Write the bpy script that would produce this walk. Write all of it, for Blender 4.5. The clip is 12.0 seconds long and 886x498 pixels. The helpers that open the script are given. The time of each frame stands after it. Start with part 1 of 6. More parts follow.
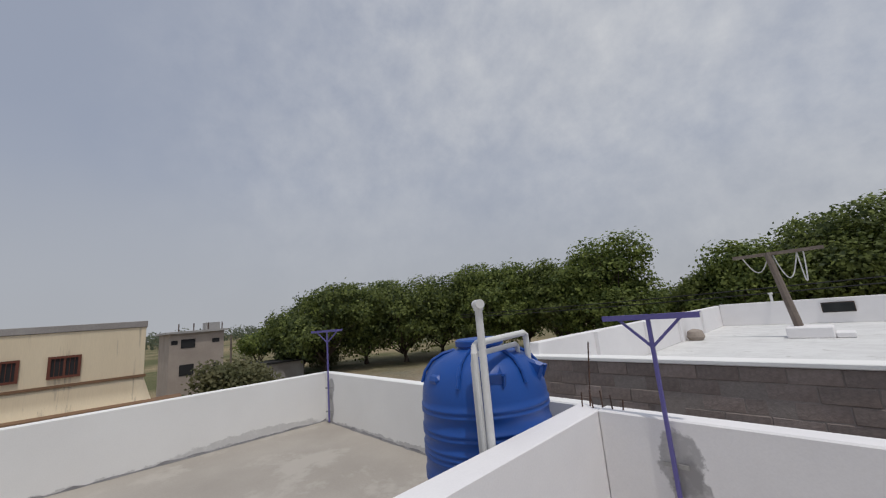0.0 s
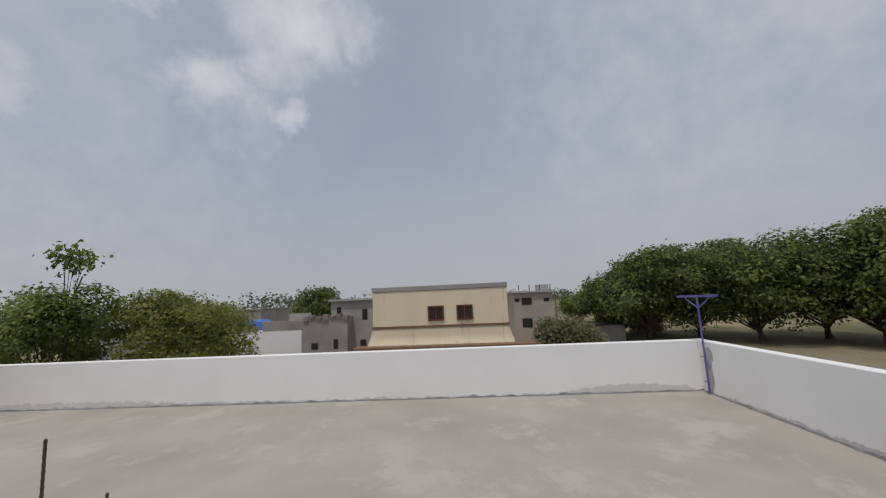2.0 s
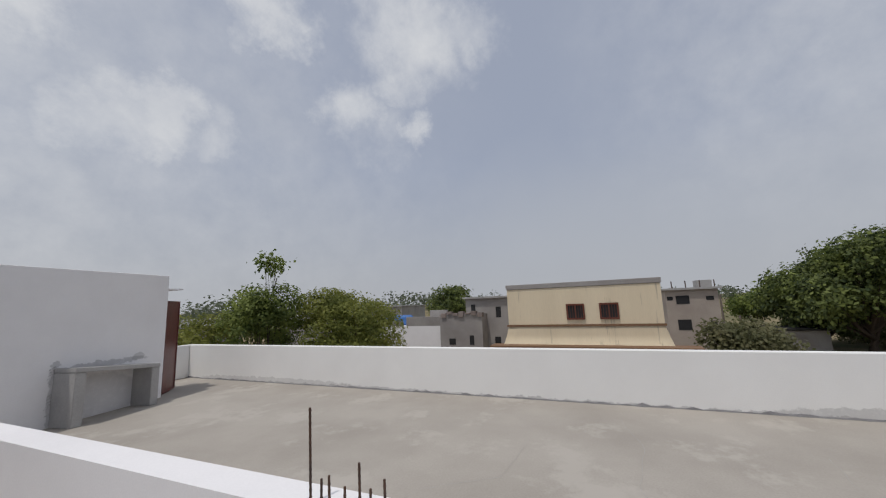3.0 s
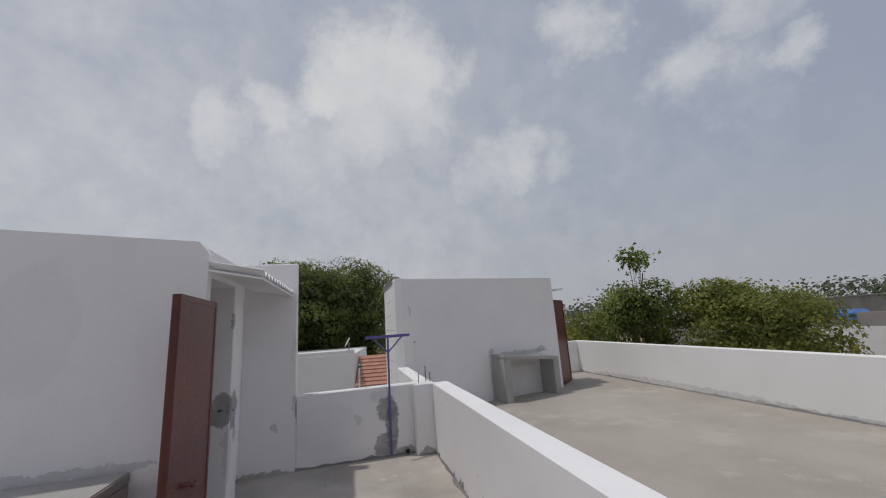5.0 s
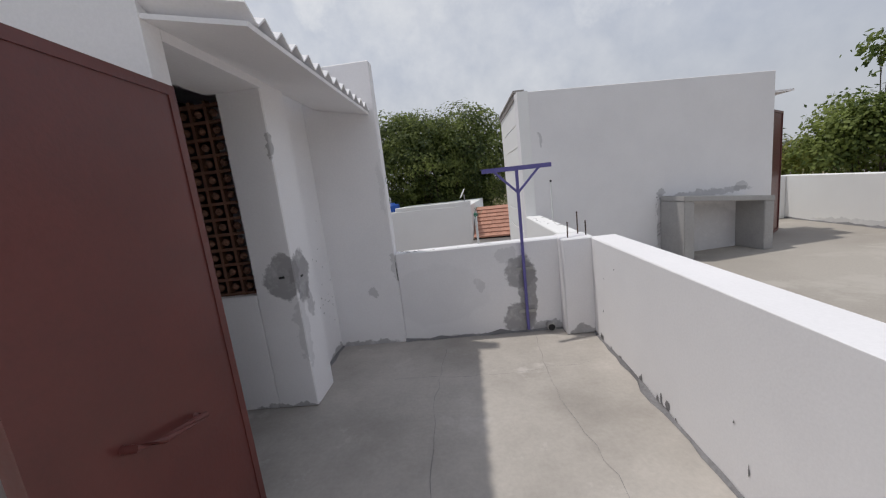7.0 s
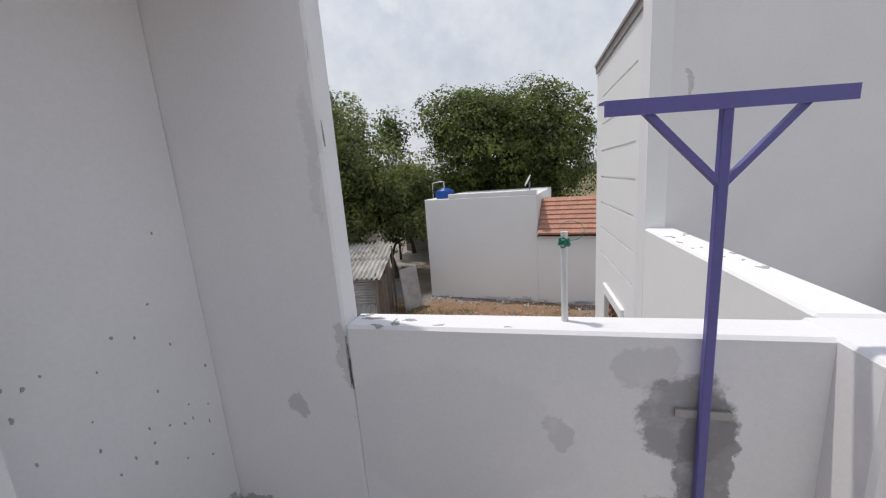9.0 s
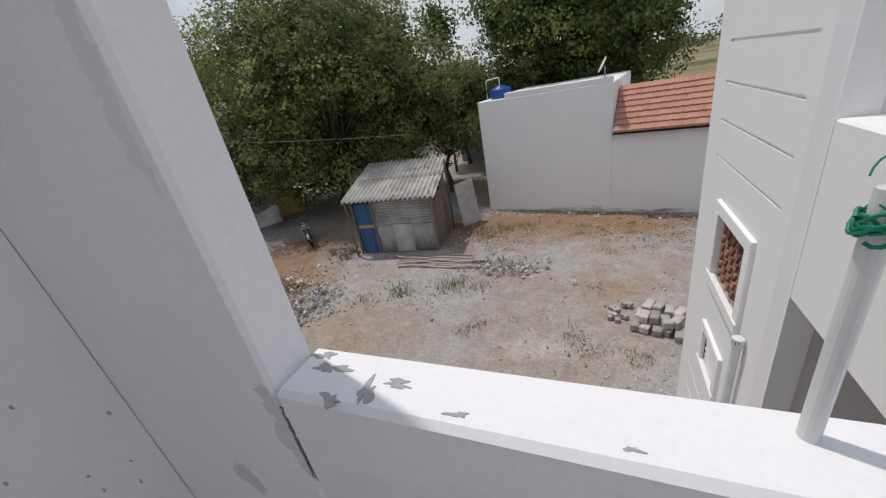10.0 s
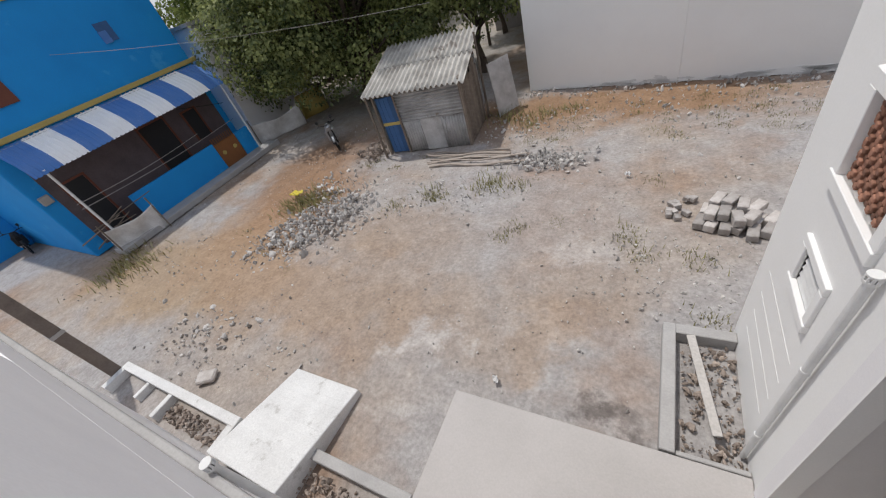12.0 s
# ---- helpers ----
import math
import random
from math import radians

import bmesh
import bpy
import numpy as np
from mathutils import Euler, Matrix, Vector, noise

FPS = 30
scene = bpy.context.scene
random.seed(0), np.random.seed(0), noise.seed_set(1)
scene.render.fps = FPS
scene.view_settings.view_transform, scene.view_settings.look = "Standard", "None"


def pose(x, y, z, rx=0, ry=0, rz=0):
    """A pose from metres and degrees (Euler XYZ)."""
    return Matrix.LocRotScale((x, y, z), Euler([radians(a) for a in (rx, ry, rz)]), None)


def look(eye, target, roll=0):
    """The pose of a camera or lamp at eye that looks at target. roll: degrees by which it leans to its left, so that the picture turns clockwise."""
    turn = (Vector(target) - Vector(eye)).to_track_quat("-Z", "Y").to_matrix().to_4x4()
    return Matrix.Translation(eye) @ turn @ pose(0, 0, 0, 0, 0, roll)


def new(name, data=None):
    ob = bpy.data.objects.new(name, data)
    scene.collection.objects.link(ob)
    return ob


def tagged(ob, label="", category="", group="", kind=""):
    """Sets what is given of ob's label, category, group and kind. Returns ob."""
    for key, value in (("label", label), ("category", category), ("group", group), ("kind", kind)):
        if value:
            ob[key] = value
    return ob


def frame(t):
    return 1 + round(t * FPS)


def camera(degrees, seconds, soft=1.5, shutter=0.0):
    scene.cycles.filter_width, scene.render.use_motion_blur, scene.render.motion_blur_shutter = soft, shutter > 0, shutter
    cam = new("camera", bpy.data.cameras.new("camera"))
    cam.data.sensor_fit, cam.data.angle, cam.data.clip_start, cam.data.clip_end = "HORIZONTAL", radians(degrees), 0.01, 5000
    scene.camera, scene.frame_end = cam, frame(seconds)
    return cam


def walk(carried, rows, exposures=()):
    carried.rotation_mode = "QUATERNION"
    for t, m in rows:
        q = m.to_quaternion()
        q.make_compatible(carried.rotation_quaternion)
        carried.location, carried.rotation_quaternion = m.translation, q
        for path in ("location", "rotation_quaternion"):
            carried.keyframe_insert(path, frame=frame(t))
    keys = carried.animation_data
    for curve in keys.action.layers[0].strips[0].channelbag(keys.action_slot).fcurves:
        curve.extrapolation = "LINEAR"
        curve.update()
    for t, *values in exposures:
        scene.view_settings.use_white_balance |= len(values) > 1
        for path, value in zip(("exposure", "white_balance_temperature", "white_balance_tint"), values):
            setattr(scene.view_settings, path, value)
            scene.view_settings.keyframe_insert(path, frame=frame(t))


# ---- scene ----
cam = camera(101.3, 12.0, soft=1.2)
PATH = [
    (0, (-0.661, -2.317, 1.826), (0.773, -3.664, 2.185), -4.9),
    (0.5, (-0.608, -2.178, 1.757), (1.085, -3.202, 2.054), -3.2),
    (1, (-0.579, -2.022, 1.748), (1.247, -2.772, 2.074), -2.6),
    (1.5, (-0.58, -1.762, 1.718), (1.358, -2.113, 2.065), -1.2),
    (2, (-0.579, -1.336, 1.851), (1.399, -1.236, 2.127), -2.5),
    (2.5, (-0.558, -1.132, 1.838), (1.383, -0.736, 2.111), -1.5),
    (3, (-0.516, -0.89, 1.822), (1.311, -0.133, 2.117), -2.2),
    (3.5, (-0.46, -0.691, 1.806), (1.136, 0.477, 2.102), -2.0),
    (3.7, (-0.419, -0.605, 1.798), (1.043, 0.721, 2.122), -2.1),
    (5.3, (-0.234, 0.103, 1.708), (0.12, 2.044, 2.033), -5.7),
    (5.5, (-0.232, 0.297, 1.685), (0.023, 2.269, 1.898), -7.3),
    (6, (-0.175, 0.775, 1.664), (-0.332, 2.762, 1.83), -8.2),
    (6.5, (-0.173, 1.333, 1.534), (-0.418, 3.312, 1.381), -7.1),
    (6.7, (-0.186, 1.548, 1.516), (-0.33, 3.513, 1.17), -6.8),
    (8.5, (-0.17, 3.624, 1.47), (-0.52, 5.58, 1.24), -3.4),
    (9, (-0.21, 4.134, 1.448), (-0.684, 6.038, 1.061), -4.2),
    (9.5, (-0.248, 4.588, 1.4), (-0.857, 6.417, 0.867), -7.2),
    (10, (-0.342, 4.992, 1.387), (-1.135, 6.638, 0.574), -10.8),
    (10.5, (-0.465, 5.322, 1.363), (-1.203, 6.895, 0.374), -13.6),
    (10.8, (-0.525, 5.432, 1.361), (-1.339, 6.842, 0.199), -19.4),
    (11, (-0.519, 5.547, 1.367), (-1.372, 6.947, 0.222), -18.6),
    (11.5, (-0.513, 5.68, 1.293), (-1.544, 6.832, 0.024), -25.1),
    (12, (-0.545, 5.643, 1.311), (-1.498, 6.874, 0.056), -20.4),
]
walk(cam, [(t, look(eye, target, roll)) for t, eye, target, roll in PATH],
     exposures=[(0, -0.12), (1.5, -0.12), (3, -0.06), (3.5, -0.24), (5.5, -0.18), (6.5, 0.04), (8.5, 0.36), (9.3, 0.34), (10, 0.22), (10.5, 0.36), (11, 0.47), (12, 0.45)])

# ---------------------------------------------------------------- light
SUN_TO = Vector((-0.34, 0.12, 1.0)).normalized()
sun_data = bpy.data.lights.new("sun", "SUN")
sun_data.energy, sun_data.angle, sun_data.color = 1.8, radians(1.2), (1.0, 0.955, 0.90)
sun = new("sun", sun_data)
sun.matrix_world = look(SUN_TO * 60, (0, 0, 0))

# clouds: direction, angular size, strength, softness of the edge
CLOUDS = [
    ((0.51, 0.585, 0.635), 0.085, 0.72, 0.4), ((0.49, 0.63, 0.60), 0.05, 0.4, 0.6), ((0.70, 0.345, 0.64), 0.125, 0.72, 0.4), ((0.76, 0.24, 0.62), 0.075, 0.5, 0.6),
    ((0.71, 0.405, 0.575), 0.07, 0.55, 0.5), ((0.70, 0.52, 0.485), 0.085, 0.62, 0.5), ((0.80, 0.40, 0.455), 0.055, 0.62, 0.5), ((0.75, 0.47, 0.44), 0.10, 0.35, 0.9),
    ((0.15, 0.775, 0.615), 0.13, 0.98, 0.35), ((0.04, 0.795, 0.606), 0.13, 0.98, 0.35), ((-0.03, 0.82, 0.57), 0.09, 0.98, 0.35), ((0.05, 0.86, 0.51), 0.15, 0.85, 0.5),
    ((-0.15, 0.845, 0.51), 0.09, 0.9, 0.4), ((-0.27, 0.84, 0.465), 0.09, 0.8, 0.45), ((0.18, 0.83, 0.53), 0.12, 0.8, 0.5), ((-0.10, 0.89, 0.44), 0.18, 0.6, 0.8),
    ((0.43, 0.81, 0.40), 0.085, 0.72, 0.45), ((0.37, 0.84, 0.39), 0.10, 0.6, 0.6), ((0.52, 0.755, 0.40), 0.07, 0.5, 0.6),
    ((0.40, 0.835, 0.38), 0.24, 0.28, 0.9), ((0.15, 0.90, 0.40), 0.25, 0.4, 0.9), ((-0.45, 0.78, 0.44), 0.30, 0.45, 0.9), ((-0.5, 0.80, 0.32), 0.55, 0.5, 1.0),
    ((0.16, 0.83, 0.54), 0.28, 0.25, 1.0), ((0.35, 0.86, 0.36), 0.5, 0.22, 1.0), ((0.7, 0.65, 0.3), 0.35, 0.12, 1.0), ((0.0, 0.95, 0.3), 0.5, 0.4, 1.0),
    ((0.15, -0.75, 0.65), 0.5, 0.5, 1.0), ((-0.2, -0.9, 0.4), 0.5, 0.42, 1.0), ((0.75, -0.45, 0.5), 0.35, 0.25, 1.0), ((0.45, -0.6, 0.66), 0.4, 0.4, 1.0),
    ((-0.7, 0.3, 0.65), 0.6, 0.5, 1.0),
]
world = bpy.data.worlds.new("sky")
scene.world = world
world.use_nodes = True
wn, wl = world.node_tree.nodes, world.node_tree.links
wn.clear()
w_out = wn.new("ShaderNodeOutputWorld")
w_bg = wn.new("ShaderNodeBackground")
w_bg.inputs["Strength"].default_value = 0.111
w_sky = wn.new("ShaderNodeTexSky")
w_sky.sky_type, w_sky.sun_disc = "NISHITA", False
w_sky.sun_elevation = math.asin(SUN_TO.z)
w_sky.sun_rotation = math.atan2(SUN_TO.x, SUN_TO.y)
w_sky.air_density, w_sky.dust_density, w_sky.ozone_density = 1.0, 3.0, 1.5
w_co = wn.new("ShaderNodeTexCoord")


def wmath(op, a, b=None, clamp=False):
    n = wn.new("ShaderNodeMath")
    n.operation, n.use_clamp = op, clamp
    for i, v in enumerate((a, b)):
        if v is None:
            continue
        if isinstance(v, (int, float)):
            n.inputs[i].default_value = v
        else:
            wl.new(v, n.inputs[i])
    return n.outputs[0]


def wmix(fac, a, b):
    n = wn.new("ShaderNodeMix")
    n.data_type = "RGBA"
    for sock, v in ((n.inputs[0], fac), (n.inputs[6], a), (n.inputs[7], b)):
        if isinstance(v, tuple):
            sock.default_value = (*v, 1)
        elif isinstance(v, (int, float)):
            sock.default_value = v
        else:
            wl.new(v, sock)
    return n.outputs[2]


def wnoise(scale, detail, rough):
    n = wn.new("ShaderNodeTexNoise")
    n.inputs["Scale"].default_value, n.inputs["Detail"].default_value, n.inputs["Roughness"].default_value = scale, detail, rough
    wl.new(w_co.outputs["Generated"], n.inputs["Vector"])
    return n


n_edge = wnoise(6.0, 10, 0.66)
n_soft = wnoise(1.6, 3, 0.5)
n_body = wnoise(11.0, 5, 0.55)
n_rim = wnoise(13.0, 8, 0.62)
warp = wn.new("ShaderNodeVectorMath")
warp.operation = "MULTIPLY_ADD"
warp.inputs[1].default_value, warp.inputs[2].default_value = (0.27, 0.27, 0.27), (-0.135, -0.135, -0.135)
wl.new(n_edge.outputs["Color"], warp.inputs[0])
moved = wn.new("ShaderNodeVectorMath")
moved.operation = "ADD"
wl.new(w_co.outputs["Generated"], moved.inputs[0])
wl.new(warp.outputs[0], moved.inputs[1])
mask = None
for way, size, strength, soft_edge in CLOUDS:
    d = wn.new("ShaderNodeVectorMath")
    d.operation = "DISTANCE"
    wl.new(moved.outputs[0], d.inputs[0])
    d.inputs[1].default_value = Vector(way).normalized()
    ramp = wn.new("ShaderNodeMapRange")
    ramp.interpolation_type = "SMOOTHSTEP"
    ramp.inputs[1].default_value, ramp.inputs[2].default_value = size * (1.35 + 0.3 * soft_edge), size * (0.40 - 0.3 * soft_edge)
    ramp.inputs[3].default_value, ramp.inputs[4].default_value = 0.0, strength
    wl.new(d.outputs["Value"], ramp.inputs[0])
    mask = ramp.outputs[0] if mask is None else wmath("MAXIMUM", mask, ramp.outputs[0])
veil = wn.new("ShaderNodeMapRange")
veil.inputs[1].default_value, veil.inputs[2].default_value = 0.45, 0.7
veil.inputs[3].default_value, veil.inputs[4].default_value = 0.0, 0.32
wl.new(n_soft.outputs[0], veil.inputs[0])
body = wmath("MULTIPLY_ADD", n_body.outputs[0], 0.5)
body.node.inputs[2].default_value = 0.65
# ragged, billowing rims: fine noise counts most where the cloud is half thick
rim = wmath("MULTIPLY", wmath("MULTIPLY", mask, wmath("SUBTRACT", 1.0, mask)), wmath("SUBTRACT", n_rim.outputs[0], 0.5))
mask = wmath("ADD", mask, wmath("MULTIPLY", rim, 3.6), True)
mask = wmath("MULTIPLY", mask, body, True)
w_hz = wn.new("ShaderNodeSeparateXYZ")
wl.new(w_co.outputs["Generated"], w_hz.inputs[0])
low = wn.new("ShaderNodeMapRange")
low.inputs[1].default_value, low.inputs[2].default_value = 0.0, 0.35
low.inputs[3].default_value, low.inputs[4].default_value = 1.0, 0.0
wl.new(w_hz.outputs[2], low.inputs[0])
HAZE, BLUE, CLOUD = (3.80, 3.95, 4.25), (3.25, 3.60, 4.45), (6.5, 6.58, 6.7)
w_base = wmix(0.85, w_sky.outputs[0], BLUE)
w_base = wmix(low.outputs[0], w_base, HAZE)
w_base = wmix(veil.outputs[0], w_base, (4.3, 4.5, 4.85))
w_base = wmix(mask, w_base, CLOUD)
wl.new(w_base, w_bg.inputs["Color"])
wl.new(w_bg.outputs[0], w_out.inputs["Surface"])


# ---------------------------------------------------------------- materials
def nodes_of(name):
    m = bpy.data.materials.new(name)
    m.use_nodes = True
    t = m.node_tree
    return m, t.nodes, t.links, t.nodes["Principled BSDF"]


def material(name, base, rough=0.8, spread=0.12, coarse=0.7, fine=30.0, bump=0.15, metal=0.0, second=None, amount=0.35,
             stain=None, stain_scale=2.0, stain_at=0.62, per_object=0.0, island=0.0, spec=0.3, stretch=None, patches=(), patch_colour=(0.27, 0.262, 0.265)):
    """Base colour with a coarse second tone, fine grain, spots of stain, relief, and a change from piece to piece."""
    m, n, l, bsdf = nodes_of(name)
    co = n.new("ShaderNodeTexCoord")
    src = co.outputs["Object"]
    geo = n.new("ShaderNodeNewGeometry")
    src = geo.outputs["Position"]
    if per_object or island:
        src = co.outputs["Object"]
    if stretch:
        mp = n.new("ShaderNodeMapping")
        mp.inputs["Scale"].default_value = stretch
        l.new(src, mp.inputs["Vector"])
        src = mp.outputs[0]

    def noise_of(scale, detail=4, r=0.55):
        t = n.new("ShaderNodeTexNoise")
        t.inputs["Scale"].default_value, t.inputs["Detail"].default_value, t.inputs["Roughness"].default_value = scale, detail, r
        l.new(src, t.inputs["Vector"])
        return t.outputs[0]

    def ranged(sock, a, b, c, d):
        t = n.new("ShaderNodeMapRange")
        for i, v in enumerate((a, b, c, d)):
            t.inputs[i + 1].default_value = v
        l.new(sock, t.inputs[0])
        return t.outputs[0]

    def mix(fac, a, b, kind="MIX"):
        t = n.new("ShaderNodeMix")
        t.data_type, t.blend_type = "RGBA", kind
        for sock, v in ((t.inputs[0], fac), (t.inputs[6], a), (t.inputs[7], b)):
            if isinstance(v, tuple):
                sock.default_value = (*v[:3], 1)
            elif isinstance(v, (int, float)):
                sock.default_value = v
            else:
                l.new(v, sock)
        return t.outputs[2]

    second = second or tuple(c * 0.72 for c in base)
    big = noise_of(coarse, 5, 0.6)
    col = mix(ranged(big, 0.38, 0.68, 0, amount), base, second)
    grain = noise_of(fine, 3, 0.6)
    col = mix(1.0, col, mix(ranged(grain, 0.3, 0.7, 0, 1), tuple([1 - spread] * 3), tuple([1 + spread * 0.6] * 3)), "MULTIPLY")
    if stain:
        spots = noise_of(stain_scale, 6, 0.68)
        col = mix(ranged(spots, stain_at, stain_at + 0.07, 0, 0.8), col, stain)
    if patches:
        # damp cement patches: centre, radii, strength, with a ragged soft edge
        rag = n.new("ShaderNodeTexNoise")
        rag.inputs["Scale"].default_value, rag.inputs["Detail"].default_value, rag.inputs["Roughness"].default_value = 6.0, 7, 0.68
        l.new(src, rag.inputs["Vector"])
        sway = n.new("ShaderNodeVectorMath")
        sway.operation = "MULTIPLY_ADD"
        sway.inputs[1].default_value, sway.inputs[2].default_value = (0.22, 0.22, 0.22), (-0.11, -0.11, -0.11)
        l.new(rag.outputs["Color"], sway.inputs[0])
        moved_ = n.new("ShaderNodeVectorMath")
        moved_.operation = "ADD"
        l.new(src, moved_.inputs[0])
        l.new(sway.outputs[0], moved_.inputs[1])
        for c, r, k in patches:
            off = n.new("ShaderNodeVectorMath")
            off.operation = "SUBTRACT"
            off.inputs[1].default_value = c
            l.new(moved_.outputs[0], off.inputs[0])
            div = n.new("ShaderNodeVectorMath")
            div.operation = "DIVIDE"
            div.inputs[1].default_value = r
            l.new(off.outputs[0], div.inputs[0])
            ln = n.new("ShaderNodeVectorMath")
            ln.operation = "LENGTH"
            l.new(div.outputs[0], ln.inputs[0])
            f_ = n.new("ShaderNodeMath")
            f_.operation = "MULTIPLY"
            l.new(ranged(ln.outputs["Value"], 1.06, 0.94, 0, k), f_.inputs[0])
            l.new(ranged(noise_of(9, 5, 0.7), 0.25, 0.5, 0.55, 1.0), f_.inputs[1])
            col = mix(f_.outputs[0], col, patch_colour)
    if per_object or island:
        if per_object:
            info = n.new("ShaderNodeObjectInfo")
            rnd, k = info.outputs["Random"], per_object
        else:
            rnd, k = geo.outputs["Random Per Island"], island
        col = mix(1.0, col, mix(rnd, tuple([1 - k] * 3), tuple([1 + k] * 3)), "MULTIPLY")
    l.new(col, bsdf.inputs["Base Color"])
    l.new(ranged(grain, 0.3, 0.7, max(rough - 0.1, 0.02), min(rough + 0.08, 1)), bsdf.inputs["Roughness"])
    bsdf.inputs["Metallic"].default_value = metal
    bsdf.inputs["Specular IOR Level"].default_value = spec
    if bump:
        b = n.new("ShaderNodeBump")
        b.inputs["Strength"].default_value, b.inputs["Distance"].default_value = bump, 0.02
        t = n.new("ShaderNodeMath")
        t.operation = "ADD"
        l.new(grain, t.inputs[0])
        l.new(noise_of(fine * 0.15, 4), t.inputs[1])
        l.new(t.outputs[0], b.inputs["Height"])
        l.new(b.outputs[0], bsdf.inputs["Normal"])
    return m


def limewash(name, patches=()):
    return material(name, (0.83, 0.815, 0.82), 0.85, 0.03, 1.3, 70, 0.04, second=(0.74, 0.725, 0.735), amount=0.5,
                    stain=(0.58, 0.56, 0.55), stain_scale=5.0, stain_at=0.74, patches=patches)


WHITE = limewash("white_limewash")
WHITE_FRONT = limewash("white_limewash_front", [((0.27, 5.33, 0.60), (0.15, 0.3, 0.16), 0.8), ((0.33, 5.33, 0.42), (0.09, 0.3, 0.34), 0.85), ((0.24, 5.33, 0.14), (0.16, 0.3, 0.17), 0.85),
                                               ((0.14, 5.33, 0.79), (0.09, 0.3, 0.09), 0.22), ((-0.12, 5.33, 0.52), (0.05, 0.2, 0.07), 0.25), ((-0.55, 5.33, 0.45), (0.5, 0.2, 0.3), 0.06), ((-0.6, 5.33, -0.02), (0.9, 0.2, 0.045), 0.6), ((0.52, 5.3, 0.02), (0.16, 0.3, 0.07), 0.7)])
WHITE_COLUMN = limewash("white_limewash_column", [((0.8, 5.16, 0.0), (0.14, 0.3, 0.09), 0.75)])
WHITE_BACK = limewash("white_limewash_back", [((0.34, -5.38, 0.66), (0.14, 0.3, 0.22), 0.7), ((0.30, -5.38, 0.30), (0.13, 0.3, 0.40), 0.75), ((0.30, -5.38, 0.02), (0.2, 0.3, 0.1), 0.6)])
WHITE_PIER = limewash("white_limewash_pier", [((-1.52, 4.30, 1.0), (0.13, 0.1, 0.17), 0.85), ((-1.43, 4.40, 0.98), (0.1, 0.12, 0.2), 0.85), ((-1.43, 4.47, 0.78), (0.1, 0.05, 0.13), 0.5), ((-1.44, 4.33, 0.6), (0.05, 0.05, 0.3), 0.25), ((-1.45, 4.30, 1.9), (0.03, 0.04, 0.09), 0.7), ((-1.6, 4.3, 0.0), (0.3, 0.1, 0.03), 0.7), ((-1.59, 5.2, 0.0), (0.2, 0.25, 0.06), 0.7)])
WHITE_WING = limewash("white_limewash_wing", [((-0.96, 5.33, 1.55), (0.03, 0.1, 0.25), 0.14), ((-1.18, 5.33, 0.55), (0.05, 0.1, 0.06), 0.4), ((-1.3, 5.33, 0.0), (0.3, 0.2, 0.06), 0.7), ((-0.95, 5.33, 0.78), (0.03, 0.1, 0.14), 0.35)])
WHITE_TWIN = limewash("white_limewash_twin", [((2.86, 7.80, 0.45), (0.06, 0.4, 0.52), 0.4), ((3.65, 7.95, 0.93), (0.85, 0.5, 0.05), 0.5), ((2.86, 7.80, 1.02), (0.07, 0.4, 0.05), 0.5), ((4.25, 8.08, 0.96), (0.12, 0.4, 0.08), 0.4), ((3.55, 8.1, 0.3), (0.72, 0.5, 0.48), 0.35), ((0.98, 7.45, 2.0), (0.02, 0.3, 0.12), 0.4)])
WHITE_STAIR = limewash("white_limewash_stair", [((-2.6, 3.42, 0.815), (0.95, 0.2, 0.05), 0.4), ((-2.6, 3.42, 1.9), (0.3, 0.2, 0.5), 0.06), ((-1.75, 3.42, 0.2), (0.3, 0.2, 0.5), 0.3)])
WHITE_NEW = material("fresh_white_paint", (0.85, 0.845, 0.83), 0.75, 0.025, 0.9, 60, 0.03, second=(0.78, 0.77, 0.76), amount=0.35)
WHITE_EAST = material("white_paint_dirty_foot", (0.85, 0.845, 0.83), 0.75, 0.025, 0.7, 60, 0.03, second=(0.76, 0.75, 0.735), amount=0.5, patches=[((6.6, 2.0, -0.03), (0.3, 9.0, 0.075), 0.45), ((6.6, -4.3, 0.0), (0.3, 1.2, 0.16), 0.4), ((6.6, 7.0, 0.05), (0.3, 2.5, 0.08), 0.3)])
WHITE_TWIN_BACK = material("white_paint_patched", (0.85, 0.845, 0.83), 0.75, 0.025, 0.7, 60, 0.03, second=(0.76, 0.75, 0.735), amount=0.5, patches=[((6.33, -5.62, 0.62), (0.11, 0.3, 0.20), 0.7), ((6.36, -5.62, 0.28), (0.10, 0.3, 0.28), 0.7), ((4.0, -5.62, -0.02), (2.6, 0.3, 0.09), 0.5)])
SCREED = material("cement_screed", (0.418, 0.384, 0.34), 0.9, 0.08, 0.55, 45, 0.06, second=(0.325, 0.295, 0.258), amount=0.8,
                  stain=(0.45, 0.417, 0.372), stain_scale=0.8, stain_at=0.54)
SCREED_OLD = material("stained_screed", (0.51, 0.472, 0.43), 0.9, 0.07, 0.7, 38, 0.08, second=(0.285, 0.262, 0.235), amount=0.95,
                      stain=(0.53, 0.495, 0.46), stain_scale=1.7, stain_at=0.60)
APRON = material("pale_concrete", (0.48, 0.455, 0.44), 0.92, 0.06, 0.8, 45, 0.06, second=(0.40, 0.378, 0.362), amount=0.7,
                 stain=(0.36, 0.34, 0.325), stain_scale=1.3, stain_at=0.68)
CEMENT = material("raw_cement", (0.42, 0.41, 0.40), 0.9, 0.09, 2.2, 40, 0.15, second=(0.31, 0.30, 0.295), amount=0.6)
